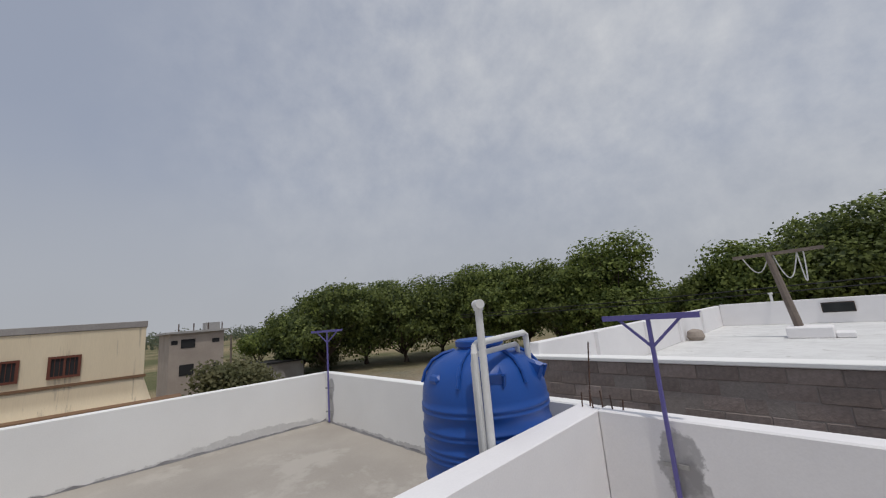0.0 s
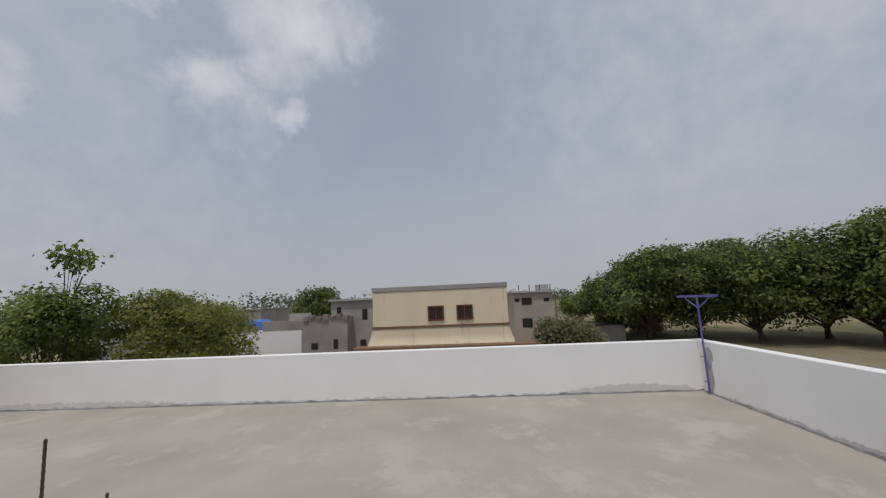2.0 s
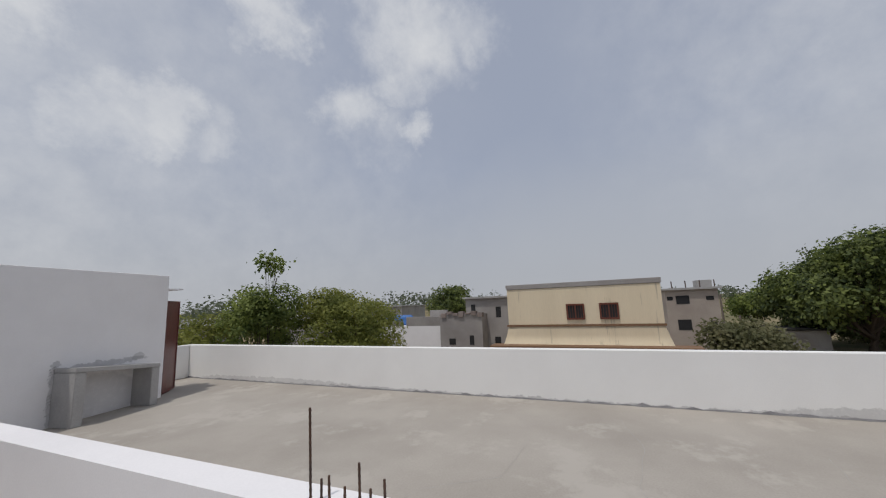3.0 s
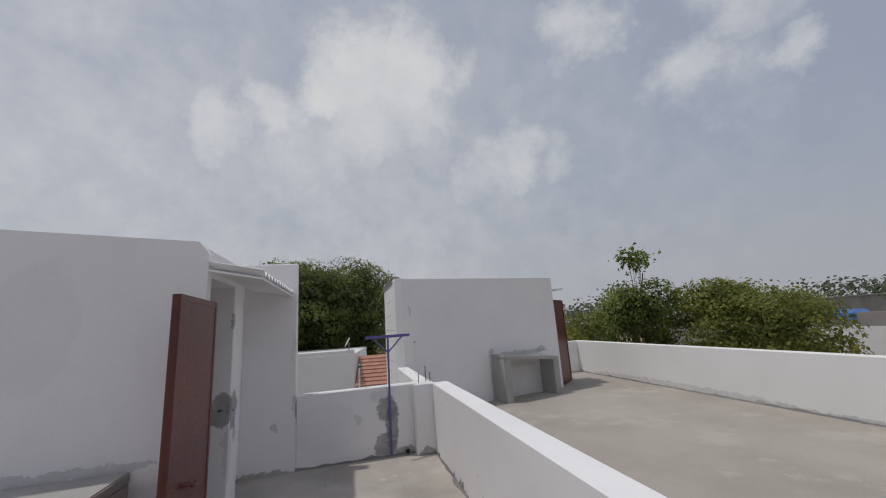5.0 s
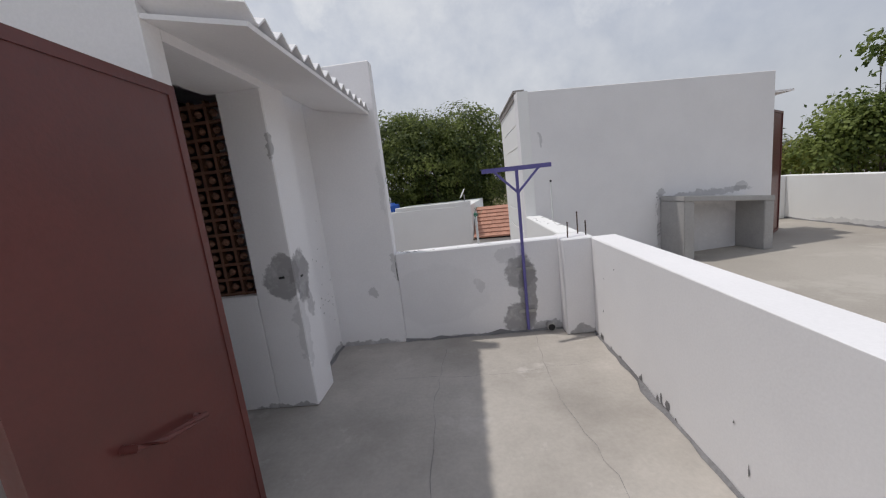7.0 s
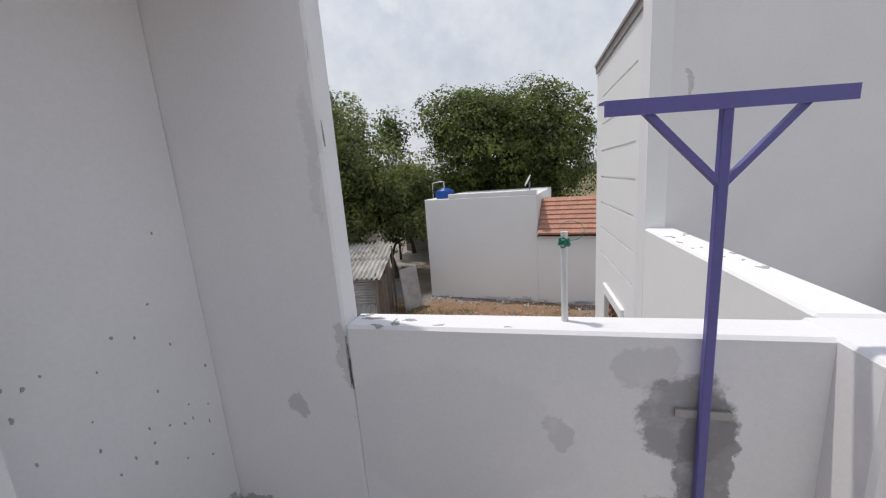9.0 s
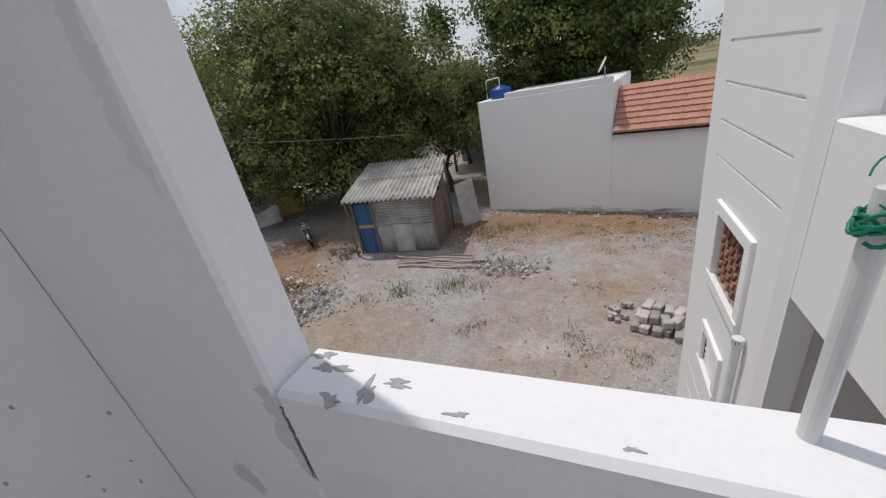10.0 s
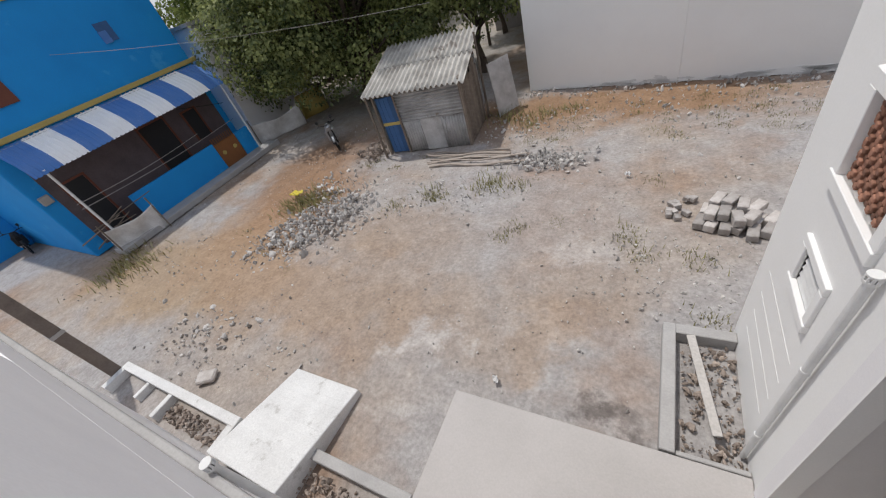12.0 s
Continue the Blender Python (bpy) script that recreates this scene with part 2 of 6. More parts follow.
# Dark cement of patches and cracks; also the shade colour under the counter.
PATCH = material("dark_cement_and_recess_shade", (0.24, 0.235, 0.24), 0.9, 0.18, 4.0, 50, 0.35, second=(0.17, 0.165, 0.17), amount=0.7)
PURPLE = material("purple_enamel", (0.125, 0.11, 0.33), 0.45, 0.08, 5, 60, 0.05, second=(0.09, 0.08, 0.25), spec=0.5)
TANK_BLUE = material("blue_polyethylene", (0.012, 0.075, 0.33), 0.42, 0.05, 2, 80, 0.02, second=(0.010, 0.062, 0.28), spec=0.4)
PVC = material("white_pvc", (0.72, 0.72, 0.71), 0.4, 0.04, 6, 60, 0.02, spec=0.45)
RED_DOOR = material("oxide_red_steel", (0.135, 0.036, 0.030), 0.38, 0.08, 2.5, 50, 0.04, second=(0.095, 0.027, 0.024), amount=0.7, spec=0.5)
RUST = material("rusty_steel", (0.075, 0.05, 0.042), 0.8, 0.25, 12, 90, 0.3, second=(0.14, 0.07, 0.04), amount=0.7)
# Brown plaster with the dimness of unlit rooms put into its colour.
SHADE_ROOM = material("shade_toned_plaster", (0.125, 0.10, 0.105), 0.9, 0.15, 1.5, 25, 0.1, second=(0.08, 0.065, 0.07), amount=0.7)
TAN_BLOCK = material("tan_block_wall", (0.44, 0.38, 0.33), 0.92, 0.12, 0.6, 20, 0.15, second=(0.33, 0.28, 0.245), amount=0.7)
YELLOW_PLASTIC = material("yellow_plastic", (0.62, 0.50, 0.05), 0.5, 0.1, 8, 40, 0.1)
# Near-black for dark parts, and for panels that stand in for unlit depth.
DARK = material("near_black_and_unlit", (0.03, 0.03, 0.032), 0.9, 0.1, 2, 30, 0.1)
STEEL = material("galvanised_steel", (0.42, 0.41, 0.40), 0.5, 0.1, 6, 60, 0.05, metal=0.5)
CREAM = material("cream_distemper", (0.76, 0.655, 0.475), 0.85, 0.05, 0.5, 25, 0.06, second=(0.66, 0.56, 0.40), amount=0.5,
                 stain=(0.40, 0.34, 0.25), stain_scale=1.6, stain_at=0.60, stretch=(1, 2.2, 0.13))
CREAM_TRIM = material("brown_moulding", (0.22, 0.13, 0.075), 0.8, 0.1, 2, 25, 0.05)
GREY_BLOCK = material("cement_block", (0.285, 0.24, 0.22), 0.92, 0.18, 1.2, 26, 0.4, second=(0.20, 0.145, 0.125), amount=0.75, per_object=0.18)
MORTAR = material("mortar", (0.29, 0.255, 0.235), 0.95, 0.15, 3, 40, 0.3)
OLD_PLASTER = material("weathered_plaster", (0.36, 0.34, 0.325), 0.92, 0.12, 0.5, 20, 0.15, second=(0.24, 0.22, 0.21), amount=0.8)
WOOD_RED = material("red_brown_wood", (0.16, 0.055, 0.035), 0.6, 0.15, 8, 60, 0.1)
TERRACOTTA = material("clay_roof_tile", (0.50, 0.27, 0.195), 0.85, 0.14, 3, 40, 0.2, second=(0.40, 0.195, 0.135), amount=0.6, per_object=0.1)
JALI = material("brown_clay_lattice", (0.30, 0.15, 0.10), 0.8, 0.15, 9, 60, 0.2, second=(0.17, 0.085, 0.06), amount=0.6, per_object=0.55)
BLUE_WALL = material("bright_blue_wall", (0.014, 0.285, 0.70), 0.75, 0.06, 0.6, 25, 0.06, second=(0.012, 0.235, 0.61), amount=0.6,
                     stain=(0.05, 0.35, 0.72), stain_scale=0.9, stain_at=0.60)
BLUE_SHEET = material("blue_roof_sheet", (0.07, 0.19, 0.48), 0.5, 0.06, 2, 40, 0.03, second=(0.15, 0.25, 0.50))
WHITE_SHEET = material("white_roof_sheet", (0.88, 0.88, 0.88), 0.5, 0.05, 2, 40, 0.03, second=(0.74, 0.74, 0.76))
YELLOW_BAND = material("ochre_band", (0.46, 0.36, 0.12), 0.8, 0.08, 2, 30, 0.05)
ASBESTOS = material("asbestos_cement", (0.56, 0.54, 0.50), 0.92, 0.2, 1.6, 30, 0.25, second=(0.30, 0.28, 0.255), amount=0.9, stain=(0.17, 0.145, 0.125), stain_scale=1.1, stain_at=0.60)
WORN_WHITE = material("worn_whitewash", (0.72, 0.72, 0.71), 0.9, 0.12, 2.0, 40, 0.2, second=(0.60, 0.595, 0.585), amount=0.8, stain=(0.45, 0.44, 0.42), stain_scale=3.0, stain_at=0.6)
TIN = material("weathered_tin", (0.55, 0.54, 0.53), 0.6, 0.16, 2.0, 40, 0.1, second=(0.31, 0.295, 0.285), amount=0.8, metal=0.2, stain=(0.27, 0.19, 0.145), stain_scale=1.6, stain_at=0.62)
OLD_WOOD = material("weathered_wood", (0.24, 0.195, 0.155), 0.9, 0.2, 3, 40, 0.3, second=(0.15, 0.12, 0.10), amount=0.7, per_object=0.2)
BAMBOO = material("dry_bamboo", (0.42, 0.36, 0.31), 0.7, 0.16, 4, 40, 0.1, second=(0.27, 0.225, 0.19), amount=0.6, per_object=0.2)
BLUE_DOOR = material("faded_blue_plank", (0.05, 0.12, 0.27), 0.7, 0.12, 4, 40, 0.1, per_object=0.15)
TARP = material("white_sacking", (0.74, 0.735, 0.725), 0.8, 0.1, 3, 30, 0.2, second=(0.46, 0.44, 0.43), amount=0.6)
GATE = material("brown_gate_paint", (0.25, 0.105, 0.04), 0.6, 0.1, 3, 40, 0.05)
BARK = material("bark", (0.11, 0.085, 0.065), 0.95, 0.25, 4, 25, 0.5, second=(0.07, 0.055, 0.045), amount=0.7)
RUBBER = material("black_rubber", (0.02, 0.02, 0.021), 0.85, 0.1, 8, 60, 0.1)
BIKE_PAINT = material("silver_black_paint", (0.30, 0.31, 0.32), 0.35, 0.06, 6, 60, 0.0, metal=0.4)
GREEN_WIRE = material("green_plastic_wire", (0.01, 0.22, 0.13), 0.45, 0.1, 20, 80, 0.0)
POLE = material("weathered_concrete_pole", (0.20, 0.165, 0.14), 0.92, 0.15, 3, 30, 0.25, second=(0.13, 0.105, 0.09), amount=0.7)
STONE = material("rubble_stone", (0.50, 0.475, 0.45), 0.93, 0.15, 3, 30, 0.3, second=(0.40, 0.375, 0.35), amount=0.6, island=0.38)
BLOCK_LOOSE = material("loose_cement_block", (0.50, 0.47, 0.445), 0.93, 0.15, 5, 40, 0.3, second=(0.27, 0.225, 0.195), amount=0.75, per_object=0.28)
SOIL_STONE = material("soiled_rubble", (0.33, 0.275, 0.235), 0.95, 0.2, 3, 30, 0.3, second=(0.22, 0.175, 0.145), amount=0.7, island=0.45)
DRY_GRASS = material("dry_weed", (0.27, 0.25, 0.11), 0.9, 0.2, 3, 30, 0.0, island=0.35)
BLACK_SIGN = material("black_board", (0.012, 0.014, 0.016), 0.4, 0.2, 4, 30, 0.0, second=(0.05, 0.055, 0.055))


def leaf_material(name, base, light):
    m, n, l, bsdf = nodes_of(name)
    geo = n.new("ShaderNodeNewGeometry")
    mixer = n.new("ShaderNodeMix")
    mixer.data_type = "RGBA"
    mixer.inputs[6].default_value, mixer.inputs[7].default_value = (*base, 1), (*light, 1)
    tone = n.new("ShaderNodeTexNoise")
    tone.inputs["Scale"].default_value, tone.inputs["Detail"].default_value = 0.7, 2
    l.new(geo.outputs["Position"], tone.inputs["Vector"])
    add = n.new("ShaderNodeMath")
    add.operation, add.use_clamp = "MULTIPLY_ADD", True
    l.new(geo.outputs["Random Per Island"], add.inputs[0])
    add.inputs[1].default_value = 0.65
    rng = n.new("ShaderNodeMapRange")
    rng.inputs[1].default_value, rng.inputs[2].default_value = 0.35, 0.7
    rng.inputs[3].default_value, rng.inputs[4].default_value = -0.25, 0.6
    l.new(tone.outputs[0], rng.inputs[0])
    l.new(rng.outputs[0], add.inputs[2])
    l.new(add.outputs[0], mixer.inputs[0])
    l.new(mixer.outputs[2], bsdf.inputs["Base Color"])
    bsdf.inputs["Roughness"].default_value = 0.6
    bsdf.inputs["Specular IOR Level"].default_value = 0.25
    glow = n.new("ShaderNodeBsdfTranslucent")
    l.new(mixer.outputs[2], glow.inputs["Color"])
    both = n.new("ShaderNodeMixShader")
    both.inputs[0].default_value = 0.46
    l.new(bsdf.outputs[0], both.inputs[1])
    l.new(glow.outputs[0], both.inputs[2])
    l.new(both.outputs[0], n["Material Output"].inputs["Surface"])
    return m


LEAF_DARK = leaf_material("dark_green_leaves", (0.055, 0.08, 0.032), (0.25, 0.295, 0.085))
LEAF_NEEM = leaf_material("neem_leaves", (0.09, 0.12, 0.05), (0.40, 0.43, 0.165))
LEAF_MID = leaf_material("green_leaves", (0.075, 0.112, 0.034), (0.27, 0.32, 0.085))
LEAF_LIGHT = leaf_material("yellow_green_leaves", (0.125, 0.15, 0.036), (0.33, 0.34, 0.085))
# Desaturated green that carries the haze of distance in its colour.
LEAF_FAR = leaf_material("haze_toned_foliage", (0.10, 0.125, 0.085), (0.17, 0.19, 0.12))
LEAF_DRY = leaf_material("dry_scrub_leaves", (0.12, 0.13, 0.06), (0.22, 0.21, 0.11))


def ground_material():
    m, n, l, bsdf = nodes_of("dry_earth")
    geo = n.new("ShaderNodeNewGeometry")

    def noise_of(scale, detail, r=0.6):
        t = n.new("ShaderNodeTexNoise")
        t.inputs["Scale"].default_value, t.inputs["Detail"].default_value, t.inputs["Roughness"].default_value = scale, detail, r
        l.new(geo.outputs["Position"], t.inputs["Vector"])
        return t.outputs[0]

    def ranged(sock, a, b, c, d):
        t = n.new("ShaderNodeMapRange")
        for i, v in enumerate((a, b, c, d)):
            t.inputs[i + 1].default_value = v
        l.new(sock, t.inputs[0])
        return t.outputs[0]

    def mix(fac, a, b, kind="MIX"):
        t = n.new("ShaderNodeMix")
        t.data_type, t.blend_type = "RGBA", kind
        for sock, v in ((t.inputs[0], fac), (t.inputs[6], a), (t.inputs[7], b)):
            if isinstance(v, tuple):
                sock.default_value = (*v, 1)
            elif isinstance(v, (int, float)):
                sock.default_value = v
            else:
                l.new(v, sock)
        return t.outputs[2]

    grey, sand, red, chalk = (0.375, 0.36, 0.352), (0.38, 0.325, 0.278), (0.30, 0.185, 0.115), (0.52, 0.495, 0.475)
    col = mix(ranged(noise_of(0.16, 4), 0.44, 0.58, 0, 1), grey, sand)
    col = mix(ranged(noise_of(0.26, 5), 0.51, 0.70, 0, 0.85), col, red)
    col = mix(ranged(noise_of(0.9, 6, 0.7), 0.60, 0.72, 0, 0.4), col, chalk)
    # patches of laterite soil and damp earth: centre, radii, strength, colour
    rag = n.new("ShaderNodeTexNoise")
    rag.inputs["Scale"].default_value, rag.inputs["Detail"].default_value, rag.inputs["Roughness"].default_value = 0.8, 6, 0.65
    l.new(geo.outputs["Position"], rag.inputs["Vector"])
    sway = n.new("ShaderNodeVectorMath")
    sway.operation = "MULTIPLY_ADD"
    sway.inputs[1].default_value, sway.inputs[2].default_value = (3.2, 3.2, 0.0), (-1.6, -1.6, 0.0)
    l.new(rag.outputs["Color"], sway.inputs[0])
    moved_ = n.new("ShaderNodeVectorMath")
    moved_.operation = "ADD"
    l.new(geo.outputs["Position"], moved_.inputs[0])
    l.new(sway.outputs[0], moved_.inputs[1])
    for c, rad, k, tone in (((-13.0, 8.6), (4.5, 1.9), 0.8, (0.36, 0.26, 0.165)), ((-12.0, 14.4), (1.9, 3.2), 0.9, (0.27, 0.172, 0.11)), ((-10.8, 12.2), (2.2, 2.8), 0.95, (0.33, 0.21, 0.132)), ((-11.0, 10.0), (2.6, 1.6), 0.75, (0.365, 0.255, 0.168)),
                            ((-2.0, 17.7), (5.8, 1.5), 0.95, (0.30, 0.19, 0.115)), ((-5.3, 16.9), (1.2, 1.6), 0.7, (0.25, 0.165, 0.105)), ((-1.2, 10.3), (0.9, 1.2), 0.35, (0.33, 0.25, 0.18)), ((-2.6, 12.0), (2.4, 2.0), 0.55, (0.375, 0.358, 0.348)), ((-7.4, 9.0), (5.0, 1.1), 0.75, (0.36, 0.262, 0.185)), ((-1.8, 8.8), (0.7, 0.5), 0.5, (0.36, 0.265, 0.19)), ((-4.2, 9.2), (2.6, 1.8), 0.4, (0.345, 0.285, 0.235)), ((-6.2, 11.2), (2.4, 1.3), 0.5, (0.335, 0.24, 0.165)), ((-3.7, 8.4), (0.55, 0.4), 0.75, (0.50, 0.475, 0.455)), ((-1.5, 10.9), (0.6, 0.45), 0.4, (0.55, 0.525, 0.505)), ((-3.4, 14.6), (4.2, 0.8), 0.6, (0.385, 0.37, 0.36)), ((-7.6, 12.6), (1.0, 1.6), 0.6, (0.39, 0.375, 0.365)), ((-0.75, 7.98), (0.6, 0.22), 0.9, (0.17, 0.15, 0.14))):
        off = n.new("ShaderNodeVectorMath")
        off.operation = "SUBTRACT"
        off.inputs[1].default_value = (c[0], c[1], 0)
        l.new(moved_.outputs[0], off.inputs[0])
        div = n.new("ShaderNodeVectorMath")
        div.operation = "MULTIPLY"
        div.inputs[1].default_value = (1 / rad[0], 1 / rad[1], 0)
        l.new(off.outputs[0], div.inputs[0])
        ln = n.new("ShaderNodeVectorMath")
        ln.operation = "LENGTH"
        l.new(div.outputs[0], ln.inputs[0])
        col = mix(ranged(ln.outputs["Value"], 1.25, 0.55, 0, k), col, tone)
    # scrubby fields further off
    sep = n.new("ShaderNodeSeparateXYZ")
    l.new(geo.outputs["Position"], sep.inputs[0])
    length = n.new("ShaderNodeVectorMath")
    length.operation = "LENGTH"
    l.new(geo.outputs["Position"], length.inputs[0])
    far = ranged(length.outputs["Value"], 24, 50, 0, 1)
    field = mix(ranged(noise_of(0.05, 6), 0.42, 0.6, 0, 1), (0.30, 0.245, 0.15), (0.12, 0.125, 0.06))
    col = mix(far, col, field)
    grain = noise_of(14, 6, 0.75)
    col = mix(1.0, col, mix(ranged(grain, 0.3, 0.7, 0, 1), (0.70, 0.70, 0.70), (1.2, 1.2, 1.2)), "MULTIPLY")
    col = mix(1.0, col, mix(ranged(noise_of(2.6, 6, 0.7), 0.34, 0.66, 0, 1), (0.82, 0.80, 0.79), (1.1, 1.1, 1.1)), "MULTIPLY")
    col = mix(ranged(noise_of(5.5, 7, 0.8), 0.63, 0.70, 0, 0.5), col, (0.56, 0.535, 0.51))
    col = mix(ranged(noise_of(4.1, 7, 0.8), 0.64, 0.71, 0, 0.55), col, (0.15, 0.125, 0.105))
    l.new(col, bsdf.inputs["Base Color"])
    bsdf.inputs["Roughness"].default_value, bsdf.inputs["Specular IOR Level"].default_value = 0.95, 0.1
    b = n.new("ShaderNodeBump")
    b.inputs["Strength"].default_value, b.inputs["Distance"].default_value = 0.2, 0.05
    l.new(grain, b.inputs["Height"])
    l.new(b.outputs[0], bsdf.inputs["Normal"])
    return m


EARTH = ground_material()


# ---------------------------------------------------------------- mesh helpers
def mesh_of(name, verts, faces, mat_, smooth=False):
    me = bpy.data.meshes.new(name)
    me.from_pydata([tuple(v) for v in verts], [], [tuple(f) for f in faces])
    me.materials.append(mat_)
    if smooth:
        me.polygons.foreach_set("use_smooth", [True] * len(me.polygons))
    me.update()
    return me


def finish(name, bm, mat_, smooth=False):
    me = bpy.data.meshes.new(name)
    bmesh.ops.recalc_face_normals(bm, faces=bm.faces)
    bm.to_mesh(me)
    bm.free()
    me.materials.append(mat_)
    if smooth:
        me.polygons.foreach_set("use_smooth", [True] * len(me.polygons))
    return me


def part(name, bm, mat_, parent, label="", smooth=False):
    me = bm if isinstance(bm, bpy.types.Mesh) else finish(name, bm, mat_, smooth)
    ob = new(name, me)
    if parent is not None:
        ob.parent = parent
    if label:
        ob["label"] = label
    return ob


def thing(name, label, category, m=None, group=""):
    ob = new(name)
    ob.empty_display_size = 0.1
    if m is not None:
        ob.matrix_world = m
    return tagged(ob, label, category, group)


def box(bm, lo, hi, turn=None, bevel=0.0):
    vs = bmesh.ops.create_cube(bm, size=1.0)["verts"]
    size = Vector(hi) - Vector(lo)
    mid = (Vector(hi) + Vector(lo)) / 2
    for v in vs:
        v.co = Vector((v.co.x * size.x, v.co.y * size.y, v.co.z * size.z)) + mid
        if turn is not None:
            v.co = turn @ v.co
    if bevel:
        es = {e for v in vs for e in v.link_edges}
        bmesh.ops.bevel(bm, geom=list(es), offset=bevel, segments=1, affect="EDGES", profile=0.5)
    return vs


def boxed(lo, hi, turn=None, bevel=0.0):
    bm = bmesh.new()
    box(bm, lo, hi, turn, bevel)
    return bm


def prism(bm, outline, z0, z1):
    """An upright prism over a plan outline."""
    low_, high = [bm.verts.new((x, y, z0)) for x, y in outline], [bm.verts.new((x, y, z1)) for x, y in outline]
    bm.faces.new(low_[::-1])
    bm.faces.new(high)
    k = len(outline)
    for i in range(k):
        bm.faces.new((low_[i], low_[(i + 1) % k], high[(i + 1) % k], high[i]))


def rod(bm, a, b, r0, r1=None, seg=8, caps=True):
    r1 = r0 if r1 is None else r1
    a, b = Vector(a), Vector(b)
    q = (b - a).to_track_quat("Z", "Y")
    rings = []
    for p, r in ((a, r0), (b, r1)):
        rings.append([bm.verts.new(p + q @ Vector((r * math.cos(2 * math.pi * i / seg), r * math.sin(2 * math.pi * i / seg), 0))) for i in range(seg)])
    for i in range(seg):
        bm.faces.new((rings[0][i], rings[0][(i + 1) % seg], rings[1][(i + 1) % seg], rings[1][i]))
    if caps:
        bm.faces.new(rings[0][::-1])
        bm.faces.new(rings[1])


def tube(bm, pts, r, seg=8):
    pts = [Vector(p) for p in pts]
    rings = []
    for i, p in enumerate(pts):
        d = (pts[min(i + 1, len(pts) - 1)] - pts[max(i - 1, 0)]).normalized()
        q = d.to_track_quat("Z", "Y")
        rings.append([bm.verts.new(p + q @ Vector((r * math.cos(2 * math.pi * k / seg), r * math.sin(2 * math.pi * k / seg), 0))) for k in range(seg)])
    for a, b in zip(rings, rings[1:]):
        # match the nearest start, so that the tube does not twist
        s = min(range(seg), key=lambda k: (b[k].co - a[0].co).length)
        for k in range(seg):
            bm.faces.new((a[k], a[(k + 1) % seg], b[(k + 1 + s) % seg], b[(k + s) % seg]))
    bm.faces.new(rings[0][::-1])
    bm.faces.new(rings[-1])


def lathe(bm, profile, seg=48, centre=(0, 0)):
    """Turns a profile of (radius, height) about the upright axis."""
    rings = []
    for r, z in profile:
        rings.append([bm.verts.new((centre[0] + r * math.cos(2 * math.pi * k / seg), centre[1] + r * math.sin(2 * math.pi * k / seg), z)) for k in range(seg)])
    for a, b in zip(rings, rings[1:]):
        for k in range(seg):
            bm.faces.new((a[k], a[(k + 1) % seg], b[(k + 1) % seg], b[k]))
    bm.faces.new(rings[0][::-1])
    bm.faces.new(rings[-1])


def sheet(fn, nu, nv, thick, name, mat_, smooth=True):
    """A closed sheet of a thickness over fn(u, v) -> point, u and v from 0 to 1."""
    top = [Vector(fn(i / nu, j / nv)) for j in range(nv + 1) for i in range(nu + 1)]
    w = nu + 1
    low_ = []
    for j in range(nv + 1):
        for i in range(nu + 1):
            a, b = top[j * w + min(i + 1, nu)] - top[j * w + max(i - 1, 0)], top[min(j + 1, nv) * w + i] - top[max(j - 1, 0) * w + i]
            low_.append(top[j * w + i] - a.cross(b).normalized() * thick)
    k = len(top)
    faces = []
    for j in range(nv):
        for i in range(nu):
            a, b, c, d = j * w + i, j * w + i + 1, (j + 1) * w + i + 1, (j + 1) * w + i
            faces += [(a, b, c, d), (k + a, k + d, k + c, k + b)]
    for i in range(nu):
        a, b = i, i + 1
        faces.append((a, k + a, k + b, b))
        a, b = nv * w + i, nv * w + i + 1
        faces.append((b, k + b, k + a, a))
    for j in range(nv):
        a, b = j * w, (j + 1) * w
        faces.append((b, k + b, k + a, a))
        a, b = j * w + nu, (j + 1) * w + nu
        faces.append((a, k + a, k + b, b))
    return mesh_of(name, top + low_, faces, mat_, smooth)


def structure(name, bm, mat_, label, category="wall", smooth=False):
    ob = part(name, bm, mat_, None, smooth=smooth)
    return tagged(ob, label, category, kind="structure")


def blotch(bm, centre, u, v, ru, rv, seed, thick=0.003, k=36, rough=0.35):
    """A thin patch of uneven outline, lying in the plane of u and v."""
    rnd = random.Random(seed)
    u, v, centre = Vector(u), Vector(v), Vector(centre)
    n = u.cross(v).normalized()
    ph = [rnd.uniform(0, 6.28) for _ in range(6)]
    pts = []
    for i in range(k):
        a = 2 * math.pi * i / k
        r = 1 + rough * (0.45 * math.sin(2 * a + ph[0]) + 0.3 * math.sin(3 * a + ph[1]) + 0.25 * math.sin(5 * a + ph[2]) + 0.2 * math.sin(9 * a + ph[3])) + rnd.uniform(-0.06, 0.06)
        pts.append(centre + u * ru * r * math.cos(a) + v * rv * r * math.sin(a))
    top = [bm.verts.new(p + n * thick) for p in pts]
    low_ = [bm.verts.new(p - n * 0.002) for p in pts]
    mid = bm.verts.new(centre + n * thick)
    for i in range(k):
        j = (i + 1) % k
        bm.faces.new((top[i], top[j], mid))
        bm.faces.new((low_[j], low_[i], top[i], top[j])[::-1])


# ---------------------------------------------------------------- ground
GZ = -3.85
PAR = 0.91          # parapet height


def spaced(lo, hi, step, ends):
    mids = list(np.arange(lo, hi + 1e-6, step))
    return [-e for e in ends[::-1]] + mids + list(ends)


